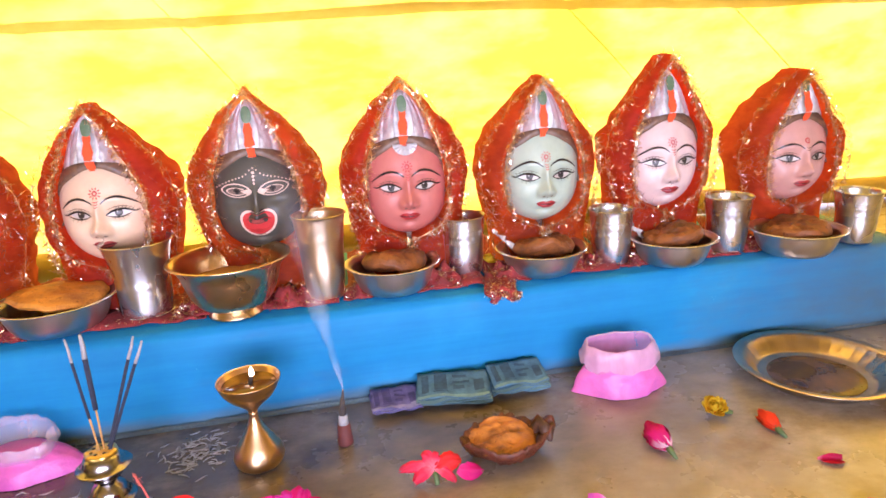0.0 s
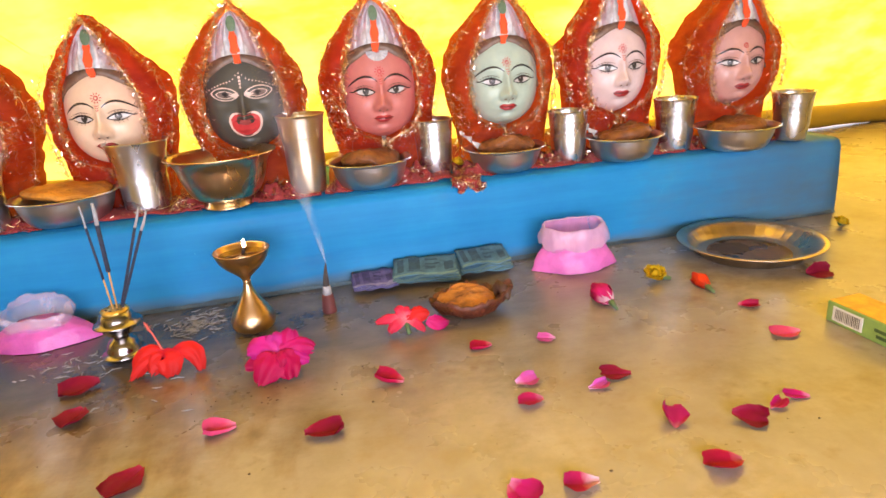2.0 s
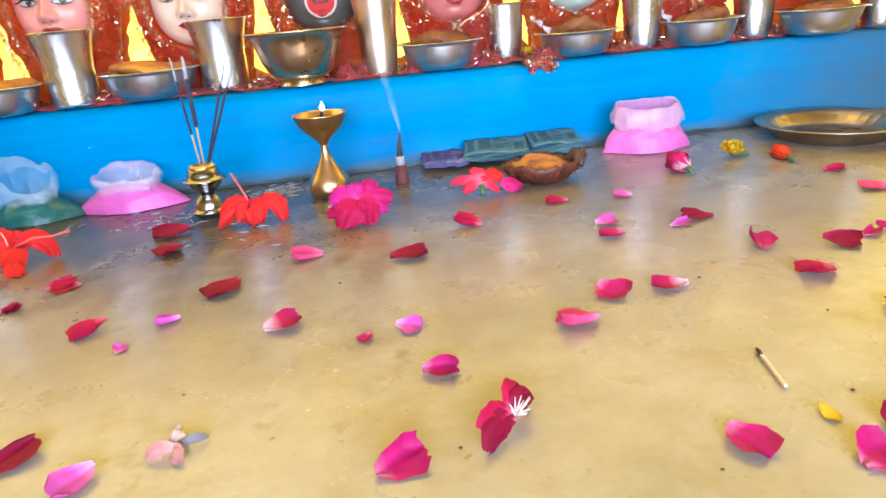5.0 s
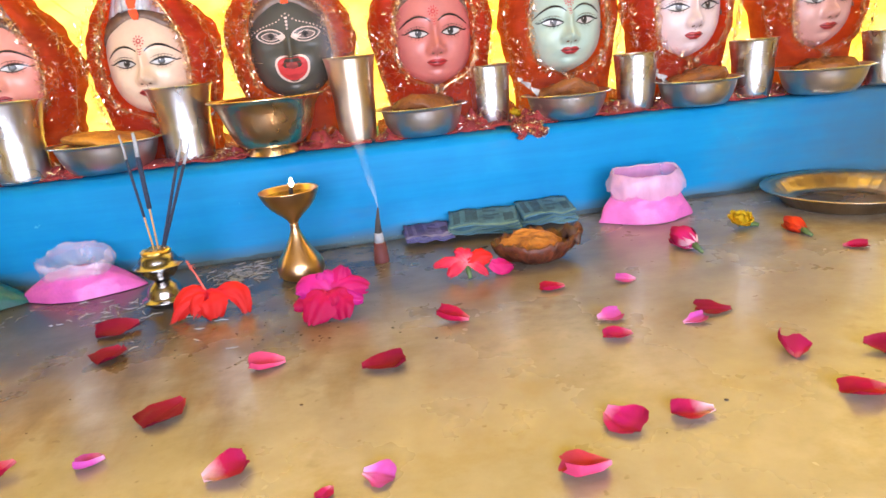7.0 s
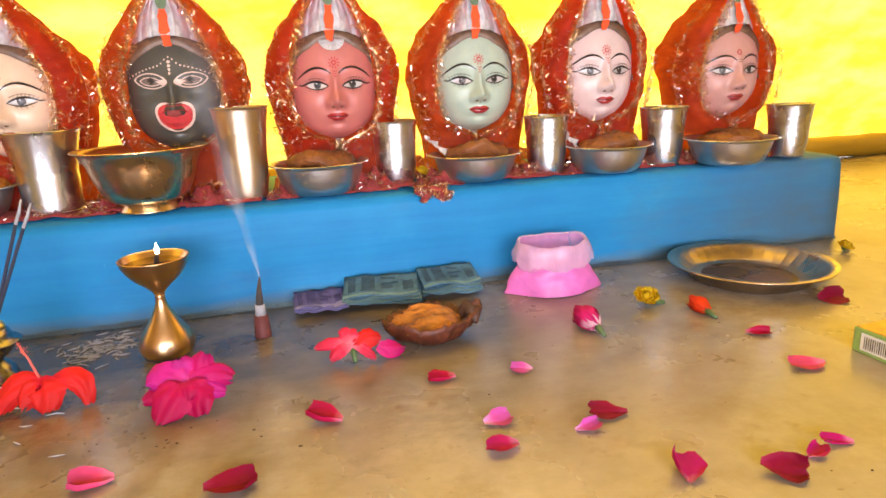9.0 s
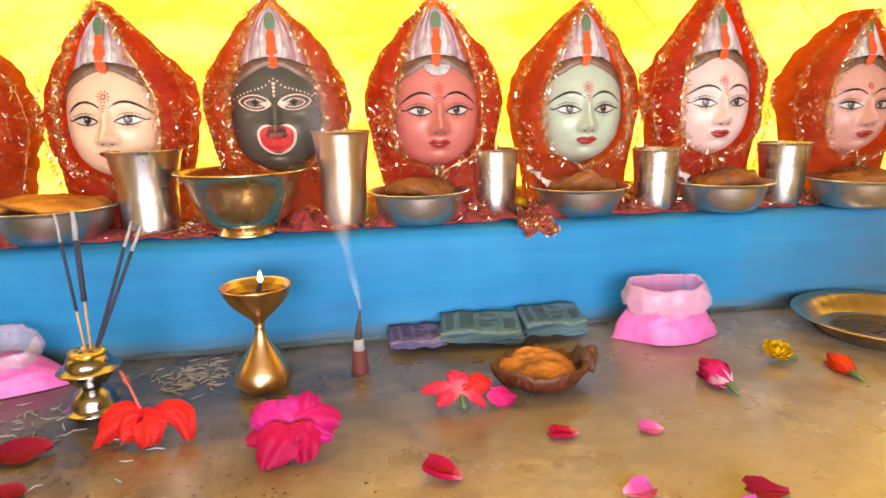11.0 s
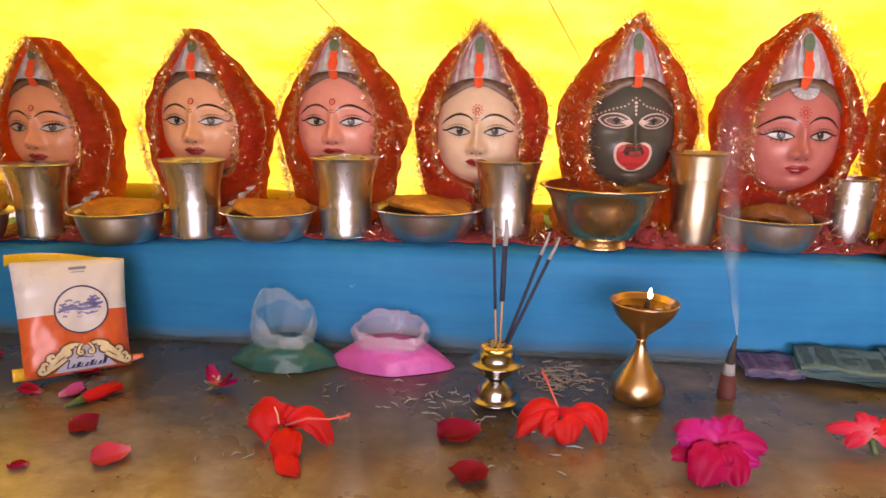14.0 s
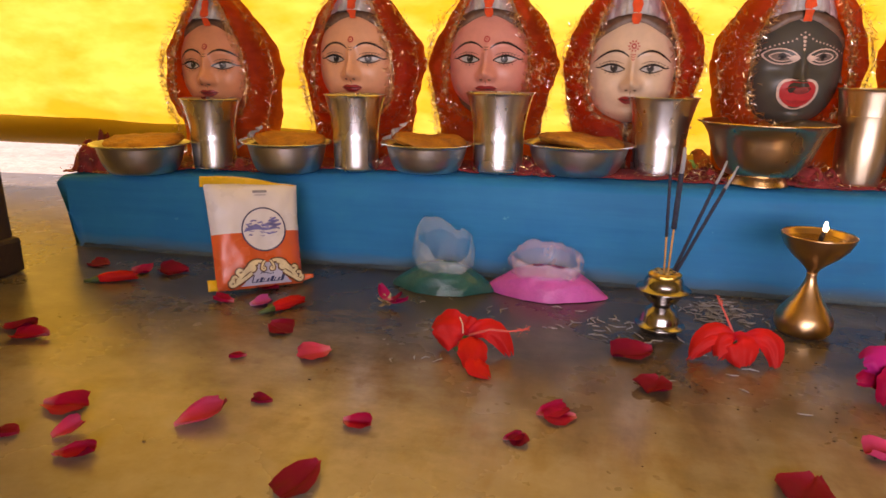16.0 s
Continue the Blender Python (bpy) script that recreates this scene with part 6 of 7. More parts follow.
# long carton with a striped code panel
carton = thing("incense_carton", pose(0.452, 0.590, 0.0, 0, 0, -83.5), "long green and orange cardboard incense carton lying on the floor", "carton")
CL, CW, CH = 0.215, 0.047, 0.026
part("green_body", box(CL, CW, CH, 0.0012, at=(CL / 2, CW / 2, CH / 2)), plain("green_card", (0.22, 0.36, 0.09), 0.5, 0, 0.1, 60), carton, smooth=False)
part("orange_top", box(CL - 0.003, CW - 0.003, 0.0008, 0.0, at=(CL / 2, CW / 2, CH + 0.0004)), plain("orange_card", (0.70, 0.36, 0.03), 0.45, 0, 0.3, 45), carton, smooth=False)
part("code_panel", box(0.040, 0.0006, 0.018, 0.0, at=(0.029, -0.0003, CH * 0.5)), plain("white_card", (0.70, 0.70, 0.68), 0.5, 0, 0.05), carton, smooth=False)
rng = random.Random(3)
bm = bmesh.new()
for i in range(15):
    b2 = box(rng.uniform(0.0003, 0.0009), 0.0004, 0.0130, 0.0, at=(0.0132 + 0.00226 * i, -0.0008, CH * 0.5))
    me = bpy.data.meshes.new("bar")
    b2.to_mesh(me)
    b2.free()
    bm.from_mesh(me)
    bpy.data.meshes.remove(me)
part("code_bars", bm, M_BLACK, carton, smooth=False)
bm = bmesh.new()
for i in range(2):
    b2 = box(0.022 - 0.006 * i, 0.0004, 0.004, 0.0, at=(0.075, -0.0003, 0.015 - 0.007 * i))
    me = bpy.data.meshes.new("bar")
    b2.to_mesh(me)
    b2.free()
    bm.from_mesh(me)
    bpy.data.meshes.remove(me)
part("print_bars", bm, plain("dark_green_ink", (0.05, 0.10, 0.03), 0.5), carton, smooth=False)


# ---------------------------------------------------------------- petals and flowers
def petal_bm(L, W, cup, curl, seed, notch=0.0, th=0.0005, fan=0.85, ruffle=0.0, rag=0.0):
    """A rose petal: foot at x = 0, tip at x = L, cupped across and curled along."""
    def p(u, v):
        s = 2 * v - 1
        prof = math.sin(math.pi * min(1.0, 0.06 + 0.90 * u ** fan)) ** 0.62
        w = 0.5 * W * max(0.10, prof) * (1 + 0.16 * noise.noise((u * 4, s * 2, seed)) + (0.9 * rag * noise.noise((u * 11, s * 0.7, seed + 5))))
        x = L * (u - notch * 0.05 * (1 - abs(s)) * (u > 0.9) + rag * u ** 3 * (noise.noise((s * 5, seed, 1.0)) + 0.6 * noise.noise((s * 13, seed, 2.0))))
        z = cup * W * (s * s) * (0.3 + u) * (0.6 + 0.5 * noise.noise((seed, s * 1.5, 0))) + curl * L * (u - 0.45) ** 2 + 0.05 * W * noise.noise((u * 3, s * 3, seed + 2)) + ruffle * W * u * u * math.sin(s * 8 + seed)
        return (x - L / 2, s * w, z)
    bm = grid(p, 12, 10)
    grid(lambda u, v: Vector(p(u, 1 - v)) - Vector((0, 0, th * (1 - (2 * v - 1) ** 8))), 12, 10, bm)
    lo = min(v.co.z for v in bm.verts)
    for v in bm.verts:
        v.co.z -= lo - 0.0004
    return bm


def fallen_petal_bm(L, W, seed):
    """A dropped petal: a broad fan with uneven corners, one flank or the tip turned up, a crease along it."""
    r = random.Random(seed)
    sides = [[r.uniform(0.14, 0.30), r.uniform(0.52, 0.84), r.uniform(0.88, 1.06), r.uniform(0.88, 1.14), r.uniform(0.45, 0.82)] for k in range(2)]
    lift = (r.uniform(0.02, 0.20), r.uniform(0.02, 0.20))
    turn = r.choice((0, 0, 1))
    over = r.uniform(0.15, 0.55)
    tip = r.uniform(0.0, 0.45)
    crease = r.uniform(-0.3, 0.3)

    def half(u, side):
        q = u * 4
        k = min(3, int(q))
        t = q - k
        t = t * 0.55 + t * t * (3 - 2 * t) * 0.45
        return sides[side][k] + (sides[side][k + 1] - sides[side][k]) * t

    def p(u, v):
        s = 2 * v - 1
        w = 0.5 * W * half(u, 1 if s > 0 else 0)
        x = L * (u - 0.5) + L * 0.10 * u * u * (noise.noise((s * 2.2, seed, 1.0)) - 0.5 * abs(s) ** 3)
        z = W * ((lift[1] if s > 0 else lift[0]) * s * s * (0.6 + 0.8 * u) + 0.05 * noise.noise((u * 2.4, s * 2.2, seed)) - 0.05 * math.exp(-((s - crease) / 0.22) ** 2))
        z += tip * L * max(0.0, u - 0.55) ** 2 + 0.25 * L * max(0.0, 0.25 - u) ** 2
        y = s * w
        if turn and s > 0.35:
            # the far flank rolls back over itself
            a = (s - 0.35) / 0.65 * 2.0
            rr = over * w * 0.45
            y, z = 0.35 * w + rr * math.sin(a), z + rr * (1 - math.cos(a))
        return (x, y, z)
    bm = grid(p, 14, 14)
    grid(lambda u, v: Vector(p(u, 1 - v)) - Vector((0, 0, 0.0005 * (1 - (2 * v - 1) ** 8))), 14, 14, bm)
    return bm


COLOR_WORDS = {"d": "dark red", "r": "red", "m": "magenta", "p": "pink", "c": "coral-pink", "w": "red and white", "y": "yellow"}
# x, y, colour, length across, depth, turn
PETALS = """-0.436,0.688,d,46,30,22 -0.420,0.622,d,36,30,70 -0.507,0.551,r,30,20,35 -0.533,0.502,r,17,14,30 -0.329,0.493,d,44,32,58 -0.427,0.430,r,34,24,49
-0.363,0.433,p,21,18,20 -0.388,0.389,p,12,11,80 -0.256,0.553,c,34,26,10 -0.260,0.399,w,32,24,27 -0.191,0.359,m,13,11,60 -0.158,0.369,p,22,18,160
-0.151,0.522,d,40,24,5 -0.139,0.300,m,26,19,170 -0.080,0.602,r,35,26,155 0.035,0.647,r,28,20,0 0.116,0.645,p,23,16,165 0.065,0.556,p,27,18,15
0.058,0.518,m,28,20,0 0.134,0.526,p,24,16,10 0.160,0.542,d,35,20,170 0.176,0.453,m,30,27,75 0.244,0.434,d,33,22,150 0.282,0.448,m,22,18,30
0.308,0.453,m,26,14,165 0.186,0.383,r,34,26,-4 0.204,0.303,d,40,24,-66 0.011,0.388,m,32,24,-58 0.062,0.388,w,31,20,170 -0.029,0.346,c,33,30,0
-0.169,0.211,m,32,25,27 -0.204,0.162,m,32,22,34 -0.406,0.259,d,42,24,53 -0.354,0.231,p,28,20,51 0.019,0.191,m,30,22,-69 0.075,0.168,m,27,25,19
0.106,0.186,d,33,22,-98 0.543,0.720,d,37,28,170 0.392,0.655,r,28,17,160 0.384,0.574,c,36,22,170 0.075,0.204,y,16,10,100 -0.744,0.602,c,34,32,40
-0.814,0.573,r,17,14,20 -0.783,0.468,c,44,34,57 -0.748,0.501,d,19,13,10 -0.657,0.490,r,24,20,10 -0.528,0.500,d,18,14,80 -0.499,0.543,r,29,20,20
-0.669,0.412,d,42,26,71 -0.901,0.452,r,38,28,15 -0.868,0.420,c,24,22,60 -0.842,0.399,r,30,24,25 -0.911,0.404,d,23,18,10 -1.077,0.576,d,38,24,15
-1.046,0.561,r,42,25,10 -1.086,0.779,m,32,24,5 -1.041,0.790,d,42,34,15 -1.162,0.790,d,32,24,0 -0.913,0.706,r,27,18,5 -0.866,0.712,p,28,22,50
-0.807,0.648,d,34,24,160 -0.885,0.764,d,30,20,10 0.640,0.640,m,30,20,170"""
for k, row in enumerate(PETALS.split()):
    x, y, c, L, W, rz = row.split(",")
    r = random.Random(k + 3)
    L, W = float(L) / 1000, float(W) / 1000
    bm = fallen_petal_bm(L * 0.95, W * 1.16, k * 7 + 1)
    flip = 180 if c != "w" and r.random() < 0.5 else 0
    m = pose(0, 0, 0, r.uniform(2, 13), r.uniform(-4, 4), 0) @ pose(0, 0, 0, 0, 0, float(rz) + flip)
    low = min((m @ v.co).z for v in bm.verts)
    p = part("rose_petal", bm, M_PETAL[c])
    p.matrix_world = pose(float(x), float(y) - 0.16 * W, 0.0004 - low) @ m
    tagged(p, "fallen %s rose petal lying on the marble floor" % COLOR_WORDS[c], "petal", "petals on the floor")


def flower_petal(root, L, W, m, mat, seed, cup=0.25, curl=0.8, label="", fan=0.85, ruffle=0.0, rag=0.0):
    p = part("petal", petal_bm(L, W, cup, curl, seed, 0.0, 0.0005, fan, ruffle, rag), mat, root, label)
    p.matrix_local = m @ pose(L / 2, 0, 0)
    return p


def arc_petal(root, p0, pm, p2, W, col, seed, face=(0, -0.85, 0.5), cup=0.16, rag=0.10, label=""):
    """A broad soft petal from p0 through pm to p2, its face turned towards `face`."""
    p0, pm, p2, n = Vector(p0), Vector(pm), Vector(p2), Vector(face)
    ctl = pm * 2 - (p0 + p2) * 0.5

    def p(u, v, lift=0.0):
        s = 2 * v - 1
        u = u * (1 + rag * (noise.noise((s * 3, seed, 1.0)) + 0.5 * noise.noise((s * 8, seed, 2.0))) * u)
        c = p0 * (1 - u) ** 2 + ctl * (2 * u * (1 - u)) + p2 * u * u
        t = ((ctl - p0) * (1 - u) + (p2 - ctl) * u).normalized()
        side = t.cross(n).normalized()
        nn = side.cross(t).normalized()
        w = 0.5 * W * math.sin(math.pi * min(0.985, 0.10 + 0.82 * max(0.0, u) ** 1.15)) ** 0.62 * (1 + 1.6 * rag * noise.noise((u * 7, s, seed + 3)))
        q = c + side * s * w - nn * (cup * W * s * s * (0.4 + u) - 0.10 * W * noise.noise((u * 3, s * 2.5, seed)) - 0.014 * W * math.sin(s * 7 + seed) * u + lift)
        q.z = max(0.0012, q.z)
        return q
    bm = grid(lambda u, v: p(u, v), 16, 14)
    grid(lambda u, v: p(u, 1 - v, 0.0006 * (1 - (2 * v - 1) ** 8)), 16, 14, bm)
    return part("petal", bm, M_PETAL[col], root, label)


def pistil(root, pts, rng, col=(0.62, 0.10, 0.08)):
    n = len(pts)
    part("pistil", tube(pts, [0.0022 - 0.0010 * k / (n - 1) for k in range(n)], 8), plain("pink_pistil", col, 0.6), root, "long pink pistil")
    a, b = Vector(pts[-2]), Vector(pts[-1])
    bm = bmesh.new()
    for k in range(34):
        q = a.lerp(b, rng.uniform(0.35, 1.03)) + Vector((rng.gauss(0, 0.0024), rng.gauss(0, 0.0024), rng.gauss(0, 0.0024)))
        bmesh.ops.create_icosphere(bm, subdivisions=1, radius=0.0009, matrix=Matrix.Translation(q))
    part("anthers", bm, plain("red_anthers", (0.66, 0.12, 0.08), 0.7), root)


fl = thing("hibiscus_flower", pose(-0.598, 0.645, 0.0) @ Matrix.Diagonal((0.68, 0.68, 0.68, 1)), "wilted scarlet hibiscus with a long pink pistil", "flower", "hibiscus flowers")
arc_petal(fl, (0, 0.004, 0.026), (0.000, 0.010, 0.040), (0.002, 0.014, 0.052), 0.022, "h", 3.0)
arc_petal(fl, (0, 0.002, 0.026), (0.032, 0.006, 0.038), (0.062, -0.004, 0.004), 0.034, "h", 7.0)
arc_petal(fl, (-0.004, 0, 0.026), (-0.028, 0.002, 0.033), (-0.056, 0.0, 0.028), 0.064, "h", 11.0)
arc_petal(fl, (0.006, -0.004, 0.027), (0.012, -0.032, 0.028), (0.020, -0.062, 0.006), 0.044, "h", 17.0, (0.1, -0.6, 0.8))
arc_petal(fl, (0.014, -0.040, 0.016), (0.024, -0.064, 0.012), (0.044, -0.078, 0.003), 0.030, "h", 19.0, (0.1, -0.6, 0.8), rag=0.14)
pistil(fl, [(0, 0, 0.028), (0.030, 0.006, 0.038), (0.060, 0.010, 0.037), (0.086, 0.014, 0.042)], random.Random(5))
part("stigma", tube([(-0.008, -0.004, 0.032), (-0.009, -0.004, 0.046), (-0.014, -0.002, 0.056)], [0.0014, 0.0012, 0.0010], 6), plain("pale_stigma", (0.72, 0.42, 0.30), 0.6), fl, "pale thread")
part("calyx", tube([(-0.020, -0.006, 0.004), (-0.012, -0.002, 0.012), (-0.002, 0.0, 0.024)], [0.0025, 0.0050, 0.0060], 10), M_GREEN, fl, "green calyx")

fl = thing("hibiscus_flower", pose(-0.338, 0.694, 0.0) @ Matrix.Diagonal((0.64, 0.64, 0.64, 1)), "drooping scarlet hibiscus standing on its petals", "flower", "hibiscus flowers")
arc_petal(fl, (-0.002, 0.002, 0.036), (-0.034, 0.002, 0.042), (-0.060, -0.008, 0.006), 0.040, "h", 23.0)
arc_petal(fl, (0.010, 0.002, 0.038), (0.046, 0.000, 0.042), (0.058, -0.010, 0.003), 0.036, "h", 29.0)
arc_petal(fl, (0.000, -0.002, 0.038), (0.004, -0.012, 0.034), (0.008, -0.026, 0.006), 0.056, "h", 31.0, rag=0.14)
arc_petal(fl, (-0.004, -0.002, 0.038), (-0.014, -0.008, 0.036), (-0.026, -0.018, 0.014), 0.040, "h", 37.0, rag=0.14)
arc_petal(fl, (-0.010, 0.000, 0.036), (-0.040, -0.004, 0.034), (-0.066, -0.012, 0.004), 0.016, "h", 39.0, rag=0.18)
pistil(fl, [(0, 0.004, 0.036), (-0.010, 0.012, 0.056), (-0.020, 0.020, 0.076), (-0.032, 0.026, 0.098)], random.Random(9))
part("calyx", tube([(0.0, 0.004, 0.002), (0.0, 0.004, 0.014), (0.0, 0.002, 0.032)], [0.0035, 0.0050, 0.0060], 10), M_GREEN, fl, "green calyx")

rose = thing("pink_rose", pose(-0.204, 0.655, 0.0) @ Matrix.Diagonal((0.74, 0.74, 0.74, 1)), "loose magenta rose bloom lying on the floor", "flower")
arc_petal(rose, (0, 0.004, 0.026), (-0.026, 0.004, 0.024), (-0.052, 0.0, 0.018), 0.026, "Q", 41.0)
arc_petal(rose, (0, 0.004, 0.028), (0.014, 0.014, 0.044), (0.026, 0.018, 0.064), 0.034, "R", 43.0)
arc_petal(rose, (0, 0.004, 0.028), (-0.004, 0.014, 0.044), (-0.008, 0.018, 0.060), 0.042, "P", 47.0)
arc_petal(rose, (0, 0.002, 0.028), (0.028, 0.006, 0.038), (0.056, 0.002, 0.034), 0.036, "R", 51.0)
arc_petal(rose, (-0.002, 0.002, 0.028), (-0.024, 0.006, 0.040), (-0.046, 0.006, 0.038), 0.048, "P", 53.0)
arc_petal(rose, (0, 0.0, 0.028), (0.024, -0.004, 0.026), (0.048, -0.006, 0.020), 0.024, "P", 57.0)
arc_petal(rose, (0.004, -0.002, 0.036), (0.012, -0.016, 0.026), (0.018, -0.030, 0.003), 0.044, "Q", 59.0)
arc_petal(rose, (-0.002, -0.002, 0.038), (-0.010, -0.018, 0.030), (-0.028, -0.036, 0.003), 0.050, "Q", 61.0)
arc_petal(rose, (0.000, -0.004, 0.036), (0.004, -0.014, 0.034), (0.006, -0.022, 0.022), 0.026, "Q", 67.0)

red = thing("red_blossom", pose(-0.047, 0.714, 0.0) @ Matrix.Diagonal((0.84, 0.84, 0.84, 1)), "small spidery red blossom with a green stalk", "flower")
for k, (tip, W, col) in enumerate((((-0.046, 0.004, 0.022), 0.016, "s"), ((-0.028, -0.008, 0.008), 0.018, "s"), ((-0.016, 0.010, 0.038), 0.020, "s"), ((0.008, 0.008, 0.038), 0.018, "s"), ((0.036, 0.0, 0.026), 0.026, "h"), ((0.026, -0.012, 0.006), 0.014, "s"))):
    t = Vector(tip)
    arc_petal(red, (0, 0, 0.022), Vector((0, 0, 0.022)).lerp(t, 0.5) + Vector((0, 0, 0.005)), t, W, col, 71.0 + 3 * k, rag=0.16)
part("stalk", tube([(0.002, -0.010, 0.003), (0.001, -0.004, 0.010), (0, 0, 0.017)], [0.003, 0.0035, 0.004], 8), M_GREEN, red, "green stalk")
arc_petal(red, (0.032, -0.004, 0.020), (0.046, -0.006, 0.014), (0.064, -0.004, 0.012), 0.024, "R", 97.0, rag=0.14)


def bud(x, y, rz, L, color, label, name="rose_bud", stem=0.012, slim=1.0, tip=None):
    """A half-open bud lying on its side: the stalk at one end, blunt petals wrapped round its axis."""
    root = thing(name, pose(x, y, 0.0, 0, 0, rz), label, "flower", "buds on the floor")
    z0 = 0.36 * L * slim
    for k in range(7):
        a = 2 * math.pi * k / 7 + 0.4
        r = (0.34 if k % 2 else 0.27) * L * slim
        ca, sa = math.cos(a), math.sin(a)
        arc_petal(root, (-0.10 * L, 0.04 * L * ca, z0 * 0.7 + 0.04 * L * sa), (0.40 * L, r * 1.10 * ca, z0 + r * 1.05 * sa), (L * (0.92 + 0.1 * (k % 3)), r * 0.85 * ca, z0 + r * 0.85 * sa), 0.62 * L * slim, tip if tip and k % 3 == 0 else color, x * 50 + k, (0.0, ca, sa), 0.22, 0.10)
    part("calyx", tube([(-stem - 0.10 * L, 0, 0.003), (-0.16 * L, 0, z0 * 0.55), (0.06 * L, 0, z0 * 0.8)], [0.0018, 0.0035, 0.0052], 10), M_GREEN, root, "green calyx")
    return root


bud(0.226, 0.706, 104, 0.036, "R", "pink rose bud with a green stalk on the floor", tip="w")
bud(0.372, 0.716, 96, 0.030, "o", "orange-red flower bud on the floor", slim=0.85)
bud(-1.110, 0.722, 28, 0.042, "h", "long scarlet hibiscus bud on the floor", slim=0.45)
bud(-0.842, 0.690, 55, 0.038, "h", "scarlet hibiscus bud among fallen petals", slim=0.5)


def marigold(x, y, rz, size, label):
    root = thing("marigold_bloom", pose(x, y, 0.0, 0, 0, rz), label, "flower", "marigolds on the floor")
    for k in range(22):
        r = random.Random(k + 200)
        m = pose(0, 0, size * 0.22) @ pose(0, 0, 0, 22, 0, 0) @ pose(0, 0, 0, 0, -12 - 26 * (k // 9) + r.uniform(-8, 8), 360 * (k % 9) / 9 + 20 * (k // 9))
        if (m @ Vector((size * 0.6, 0, 0))).z < -0.002:
            continue
        flower_petal(root, size * (0.58 - 0.09 * (k // 9)), size * 0.50, m, M_PETAL["y"], k, 0.3, 0.5)
    part("calyx", tube([(size * 0.75, -size * 0.2, size * 0.10), (size * 0.3, 0, size * 0.17), (0, 0, size * 0.24)], [size * 0.08, size * 0.14, size * 0.18], 10), M_GREEN, root, "olive-green calyx")
    return root


marigold(0.322, 0.772, 0, 0.031, "small yellow marigold lying on the floor")
marigold(0.722, 0.890, 40, 0.024, "withered yellow marigold by the ledge's end")


for x, y, size in ((-0.560, 1.010, 0.026), (0.092, 1.050, 0.024)):
    m = marigold(x, y, 0, size, "yellow marigold tucked between the veils")
    m.matrix_world = pose(x, y, ledge_top(x) + 0.003, 0, 0, 60)


dried = thing("torn_rosebud", pose(-0.100, 0.230, 0.0, 0, 0, 48) @ Matrix.Diagonal((0.8, 0.72, 0.8, 1)), "torn dark red rosebud showing pale stamens", "flower")
for k, (p2, W, col) in enumerate((((-0.040, -0.004, 0.004), 0.024, "d"), ((-0.034, 0.006, 0.014), 0.022, "r"), ((0.026, 0.002, 0.006), 0.026, "r"), ((0.022, 0.010, 0.018), 0.024, "r"), ((0.018, -0.006, 0.014), 0.020, "d"))):
    t = Vector(p2)
    arc_petal(dried, (0, 0, 0.008), t * 0.5 + Vector((0, 0.002, 0.010)), t, W, col, 101.0 + 3 * k)
bm = bmesh.new()
r = random.Random(8)
for k in range(26):
    d = Vector((r.uniform(-0.006, 0.010), r.uniform(-0.012, 0.008), r.uniform(0.006, 0.020)))
    tube([(0, 0, 0.008), d * 0.6 + Vector((0, 0, 0.006)), d + Vector((0, 0, 0.004))], [0.0009, 0.0006, 0.0003], 5, bm)
part("stamens", bm, plain("pale_stamens", (0.70, 0.62, 0.48), 0.8), dried, "pale stamens")

bits = thing("flower_scrap", pose(-0.717, 0.745, 0.0), "torn pink flower scrap with straw-coloured base", "flower")
for k, (a, el, L, c) in enumerate(((140, -30, 0.026, "m"), (355, -5, 0.026, "m"), (30, -20, 0.020, "d"))):
    flower_petal(bits, L, L * 0.6, pose(0, 0, 0.005) @ pose(0, 0, 0, 0, el, a), M_PETAL[c], k + 130.0, 0.3, 0.5)
for k in range(4):
    part("dry_sepal", petal_bm(0.022, 0.007, 0.3, 0.8, k + 3.0), M_DRY, bits).matrix_local = pose(-0.002, 0, 0.004, 0, -25 + 12 * k, 60 + 70 * k)

wilt = thing("withered_scrap", pose(-0.303, 0.245, 0.0), "withered pale pink flower scrap on the marble floor", "flower")
for k, (p0, p2, W, col) in enumerate((((0, 0, 0.003), (-0.014, -0.008, 0.003), 0.011, "F"), ((0, 0, 0.003), (0.006, -0.014, 0.003), 0.010, "F"), ((0, 0.002, 0.003), (0.002, 0.014, 0.007), 0.010, "W"), ((0.002, 0, 0.003), (0.018, 0.008, 0.002), 0.006, "G"))):
    a, t = Vector(p0), Vector(p2)
    arc_petal(wilt, a, a.lerp(t, 0.5) + Vector((0, 0, 0.003)), t, W, col, 131.0 + 3 * k)

match = thing("burnt_match", pose(0.0695, 0.252, 0.0012, 0, 0, 81), "burnt wooden matchstick lying on the floor", "matchstick")
part("stick", box(0.036, 0.0022, 0.0022, 0.0003, at=(-0.004, 0, 0.0008)), plain("pale_matchwood", (0.62, 0.50, 0.32), 0.8, 0, 0.15, 120), match, smooth=False)
part("charred_head", tube([(0.013, 0, 0.0008), (0.018, 0, 0.001), (0.0225, 0, 0.0008)], [0.0012, 0.0015, 0.0011], 8), M_WICK, match, "charred head")

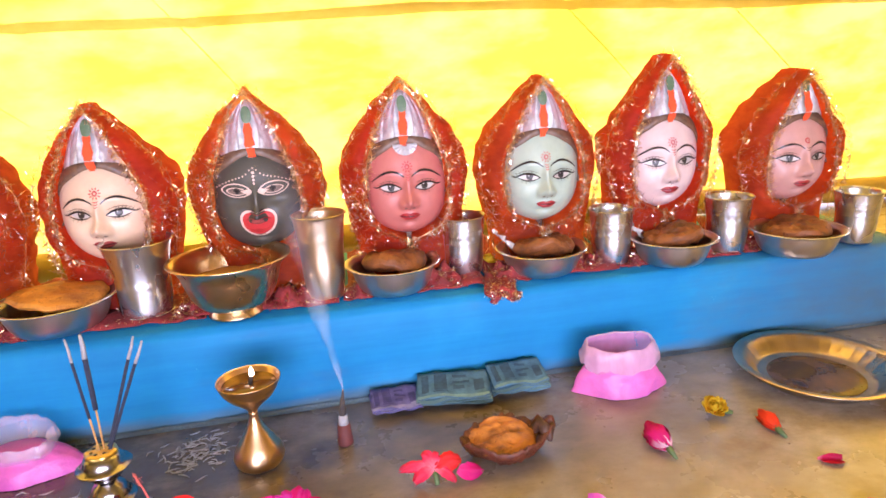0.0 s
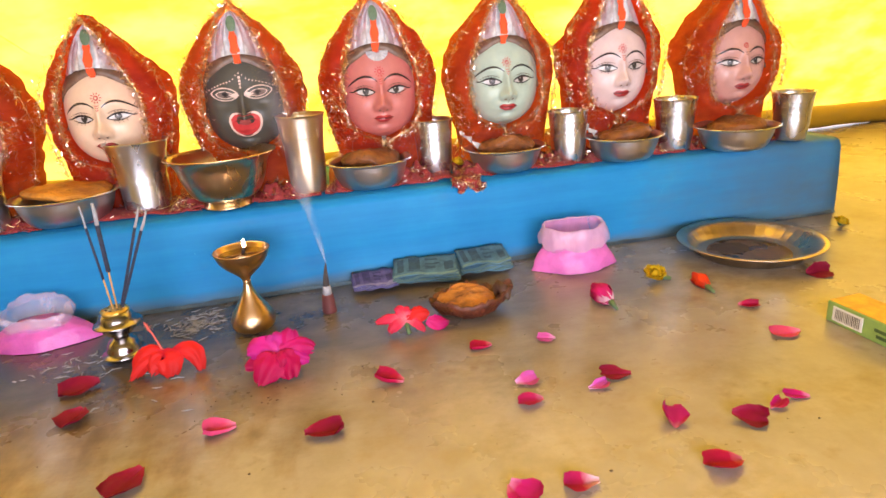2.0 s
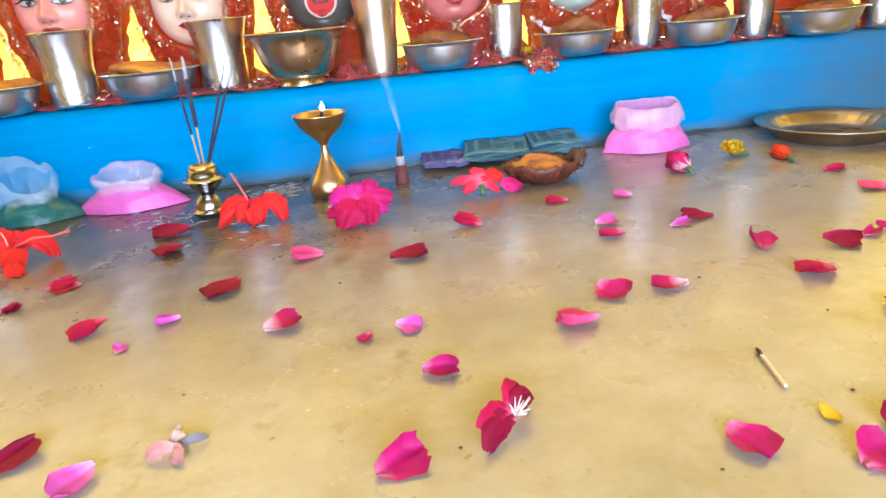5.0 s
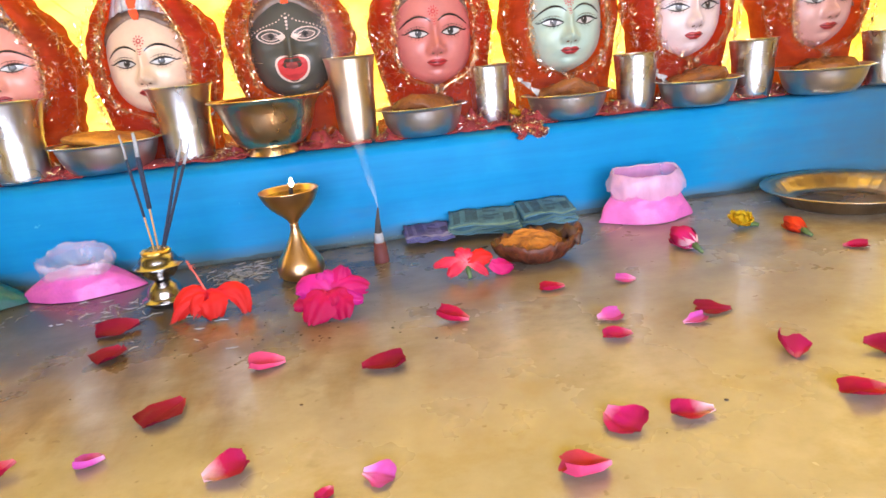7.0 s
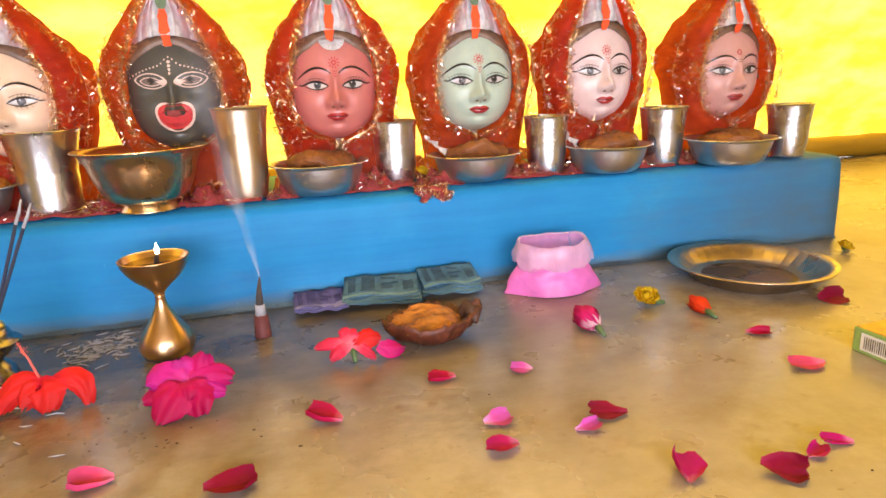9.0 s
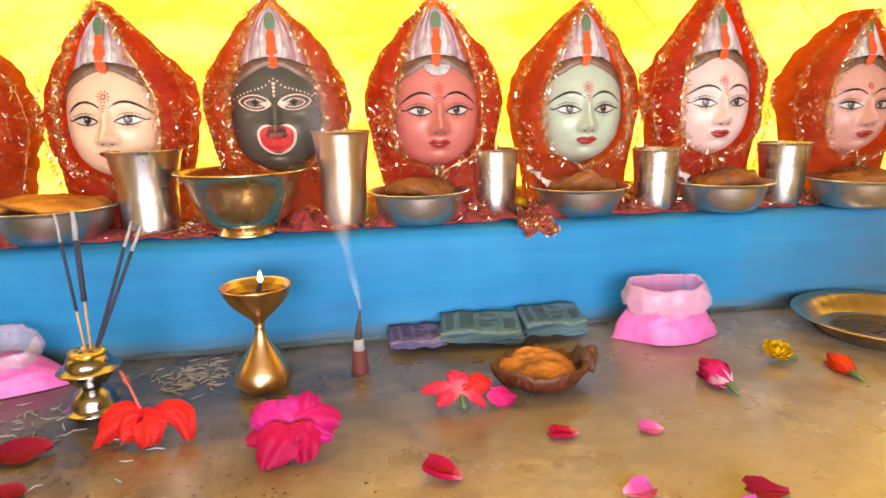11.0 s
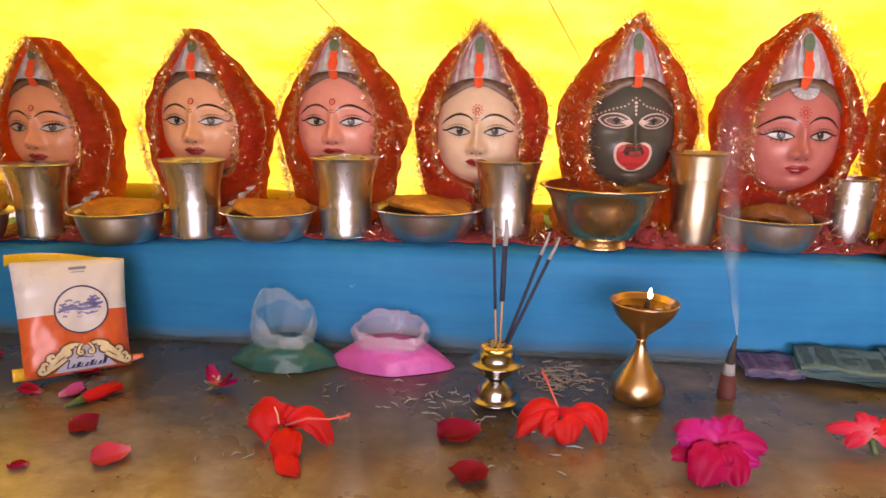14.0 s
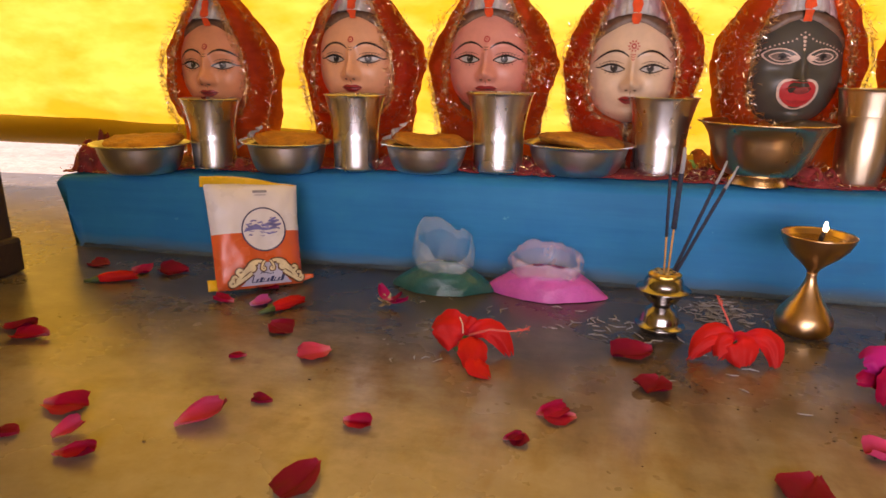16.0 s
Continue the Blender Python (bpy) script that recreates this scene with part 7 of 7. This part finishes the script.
# ash crumbs fallen round the incense holder
bm = bmesh.new()
r = random.Random(12)
for k in range(150):
    if k < 90:
        x, y = r.gauss(-0.335, 0.024), r.gauss(0.835, 0.022)
    elif k < 125:
        x, y = r.gauss(-0.45, 0.05), r.gauss(0.745, 0.022)
    else:
        x, y = r.uniform(-0.70, -0.30), r.uniform(0.60, 0.80)
    if y > 0.885 or abs(x + 0.405) < 0.03 and abs(y - 0.781) < 0.03:
        continue
    L, a = r.uniform(0.006, 0.020), r.gauss(0.5, 0.9)
    d = Vector((math.cos(a), math.sin(a), 0)) * L
    n = Vector((-d.y, d.x, 0)) * r.uniform(-0.3, 0.3)
    tube([Vector((x, y, 0.0011)), Vector((x, y, 0.0016)) + d * 0.5 + n, Vector((x, y, 0.0011)) + d], [0.0004, 0.0009, 0.0004], 5, bm)
tagged(part("ash_crumbs", bm, M_ASH), "curled grey incense ash scattered on the floor", "ash", kind="stuff")
bm = bmesh.new()
for k in range(105):
    x, y, s = r.uniform(-1.0, 0.6), r.uniform(0.15, 0.86), r.uniform(0.0004, 0.0012)
    if k > 60:
        x, y, s = r.gauss(-0.27, 0.09), r.gauss(0.66, 0.055), r.uniform(0.0004, 0.0012)
    bmesh.ops.create_icosphere(bm, subdivisions=1, radius=s, matrix=Matrix.Translation((x, y, s * 0.6)) @ Matrix.Diagonal((1.6, 1, 0.6, 1)))
tagged(part("floor_crumbs", bm, plain("brown_crumbs", (0.06, 0.036, 0.022), 0.9)), "dark crumbs and grit on the marble floor", "grit", kind="stuff")

# dark wooden post beside the ledge
post = thing("wooden_post", pose(-1.305, 0.668, 0.0), "dark rough wooden post standing on the floor", "post")
bm = box(0.125, 0.125, 0.95, 0.006, at=(0, 0, 0.475))
bmesh.ops.subdivide_edges(bm, edges=[e for e in bm.edges if abs(e.verts[0].co.z - e.verts[1].co.z) > 0.3], cuts=14)
for v in bm.verts:
    v.co.x += 0.004 * noise.noise(v.co * 9)
part("shaft", bm, M_WOOD, post, smooth=False)
part("foot_block", box(0.136, 0.136, 0.05, 0.006, at=(0, 0, 0.025)), M_WOOD, post, smooth=False)

# thin wisp of smoke over the incense cone
M_SMOKE, nt, b = nodes_of("thin_smoke")
sn = noise_node(nt, 28.0, 3.0, 0.6, stretch=(1, 1, 0.4))
tr = nt.nodes.new("ShaderNodeBsdfTransparent")
ms = nt.nodes.new("ShaderNodeMixShader")
rr = nt.nodes.new("ShaderNodeMapRange")
rr.inputs[1].default_value, rr.inputs[2].default_value, rr.inputs[3].default_value, rr.inputs[4].default_value = 0.30, 0.74, 0.0, 0.085
b.inputs["Base Color"].default_value = (0.82, 0.84, 0.88, 1)
b.inputs["Roughness"].default_value = 1.0
b.inputs["Specular IOR Level"].default_value = 0.0
nt.links.new(sn.outputs[0], rr.inputs[0])
sz = nt.nodes.new("ShaderNodeSeparateXYZ")
tcz = nt.nodes.new("ShaderNodeTexCoord")
fade = nt.nodes.new("ShaderNodeMapRange")
fade.inputs[1].default_value, fade.inputs[2].default_value, fade.inputs[3].default_value, fade.inputs[4].default_value = 0.08, 0.37, 1.0, 0.0
mul = nt.nodes.new("ShaderNodeMath")
mul.operation = "MULTIPLY"
nt.links.new(tcz.outputs["Object"], sz.inputs[0])
nt.links.new(sz.outputs[2], fade.inputs[0])
nt.links.new(fade.outputs[0], mul.inputs[0])
nt.links.new(rr.outputs[0], mul.inputs[1])
nt.links.new(mul.outputs[0], ms.inputs[0])
nt.links.new(tr.outputs[0], ms.inputs[1])
nt.links.new(b.outputs[0], ms.inputs[2])
nt.links.new(ms.outputs[0], nt.nodes["Material Output"].inputs[0])
pts = [(0.0035 - 0.012 * math.sin(t * 6) * t - 0.055 * t ** 1.3, 0.010 * math.sin(t * 7) * t, 0.074 + 0.30 * t) for t in [i / 44 for i in range(45)]]
bm = bmesh.new()
for layer in (1.0, 0.68, 0.36):
    tube([(x + 0.006 * (1 - layer) * math.sin(z * 40), y, z) for x, y, z in pts], [0.0007 + layer * 0.024 * (i / 44) ** 0.95 * (1 + 0.25 * math.sin(i * 0.45 + layer)) for i in range(45)], 14, bm, cap=False)
part("smoke_wisp", bm, M_SMOKE, cone, "thin pale smoke")
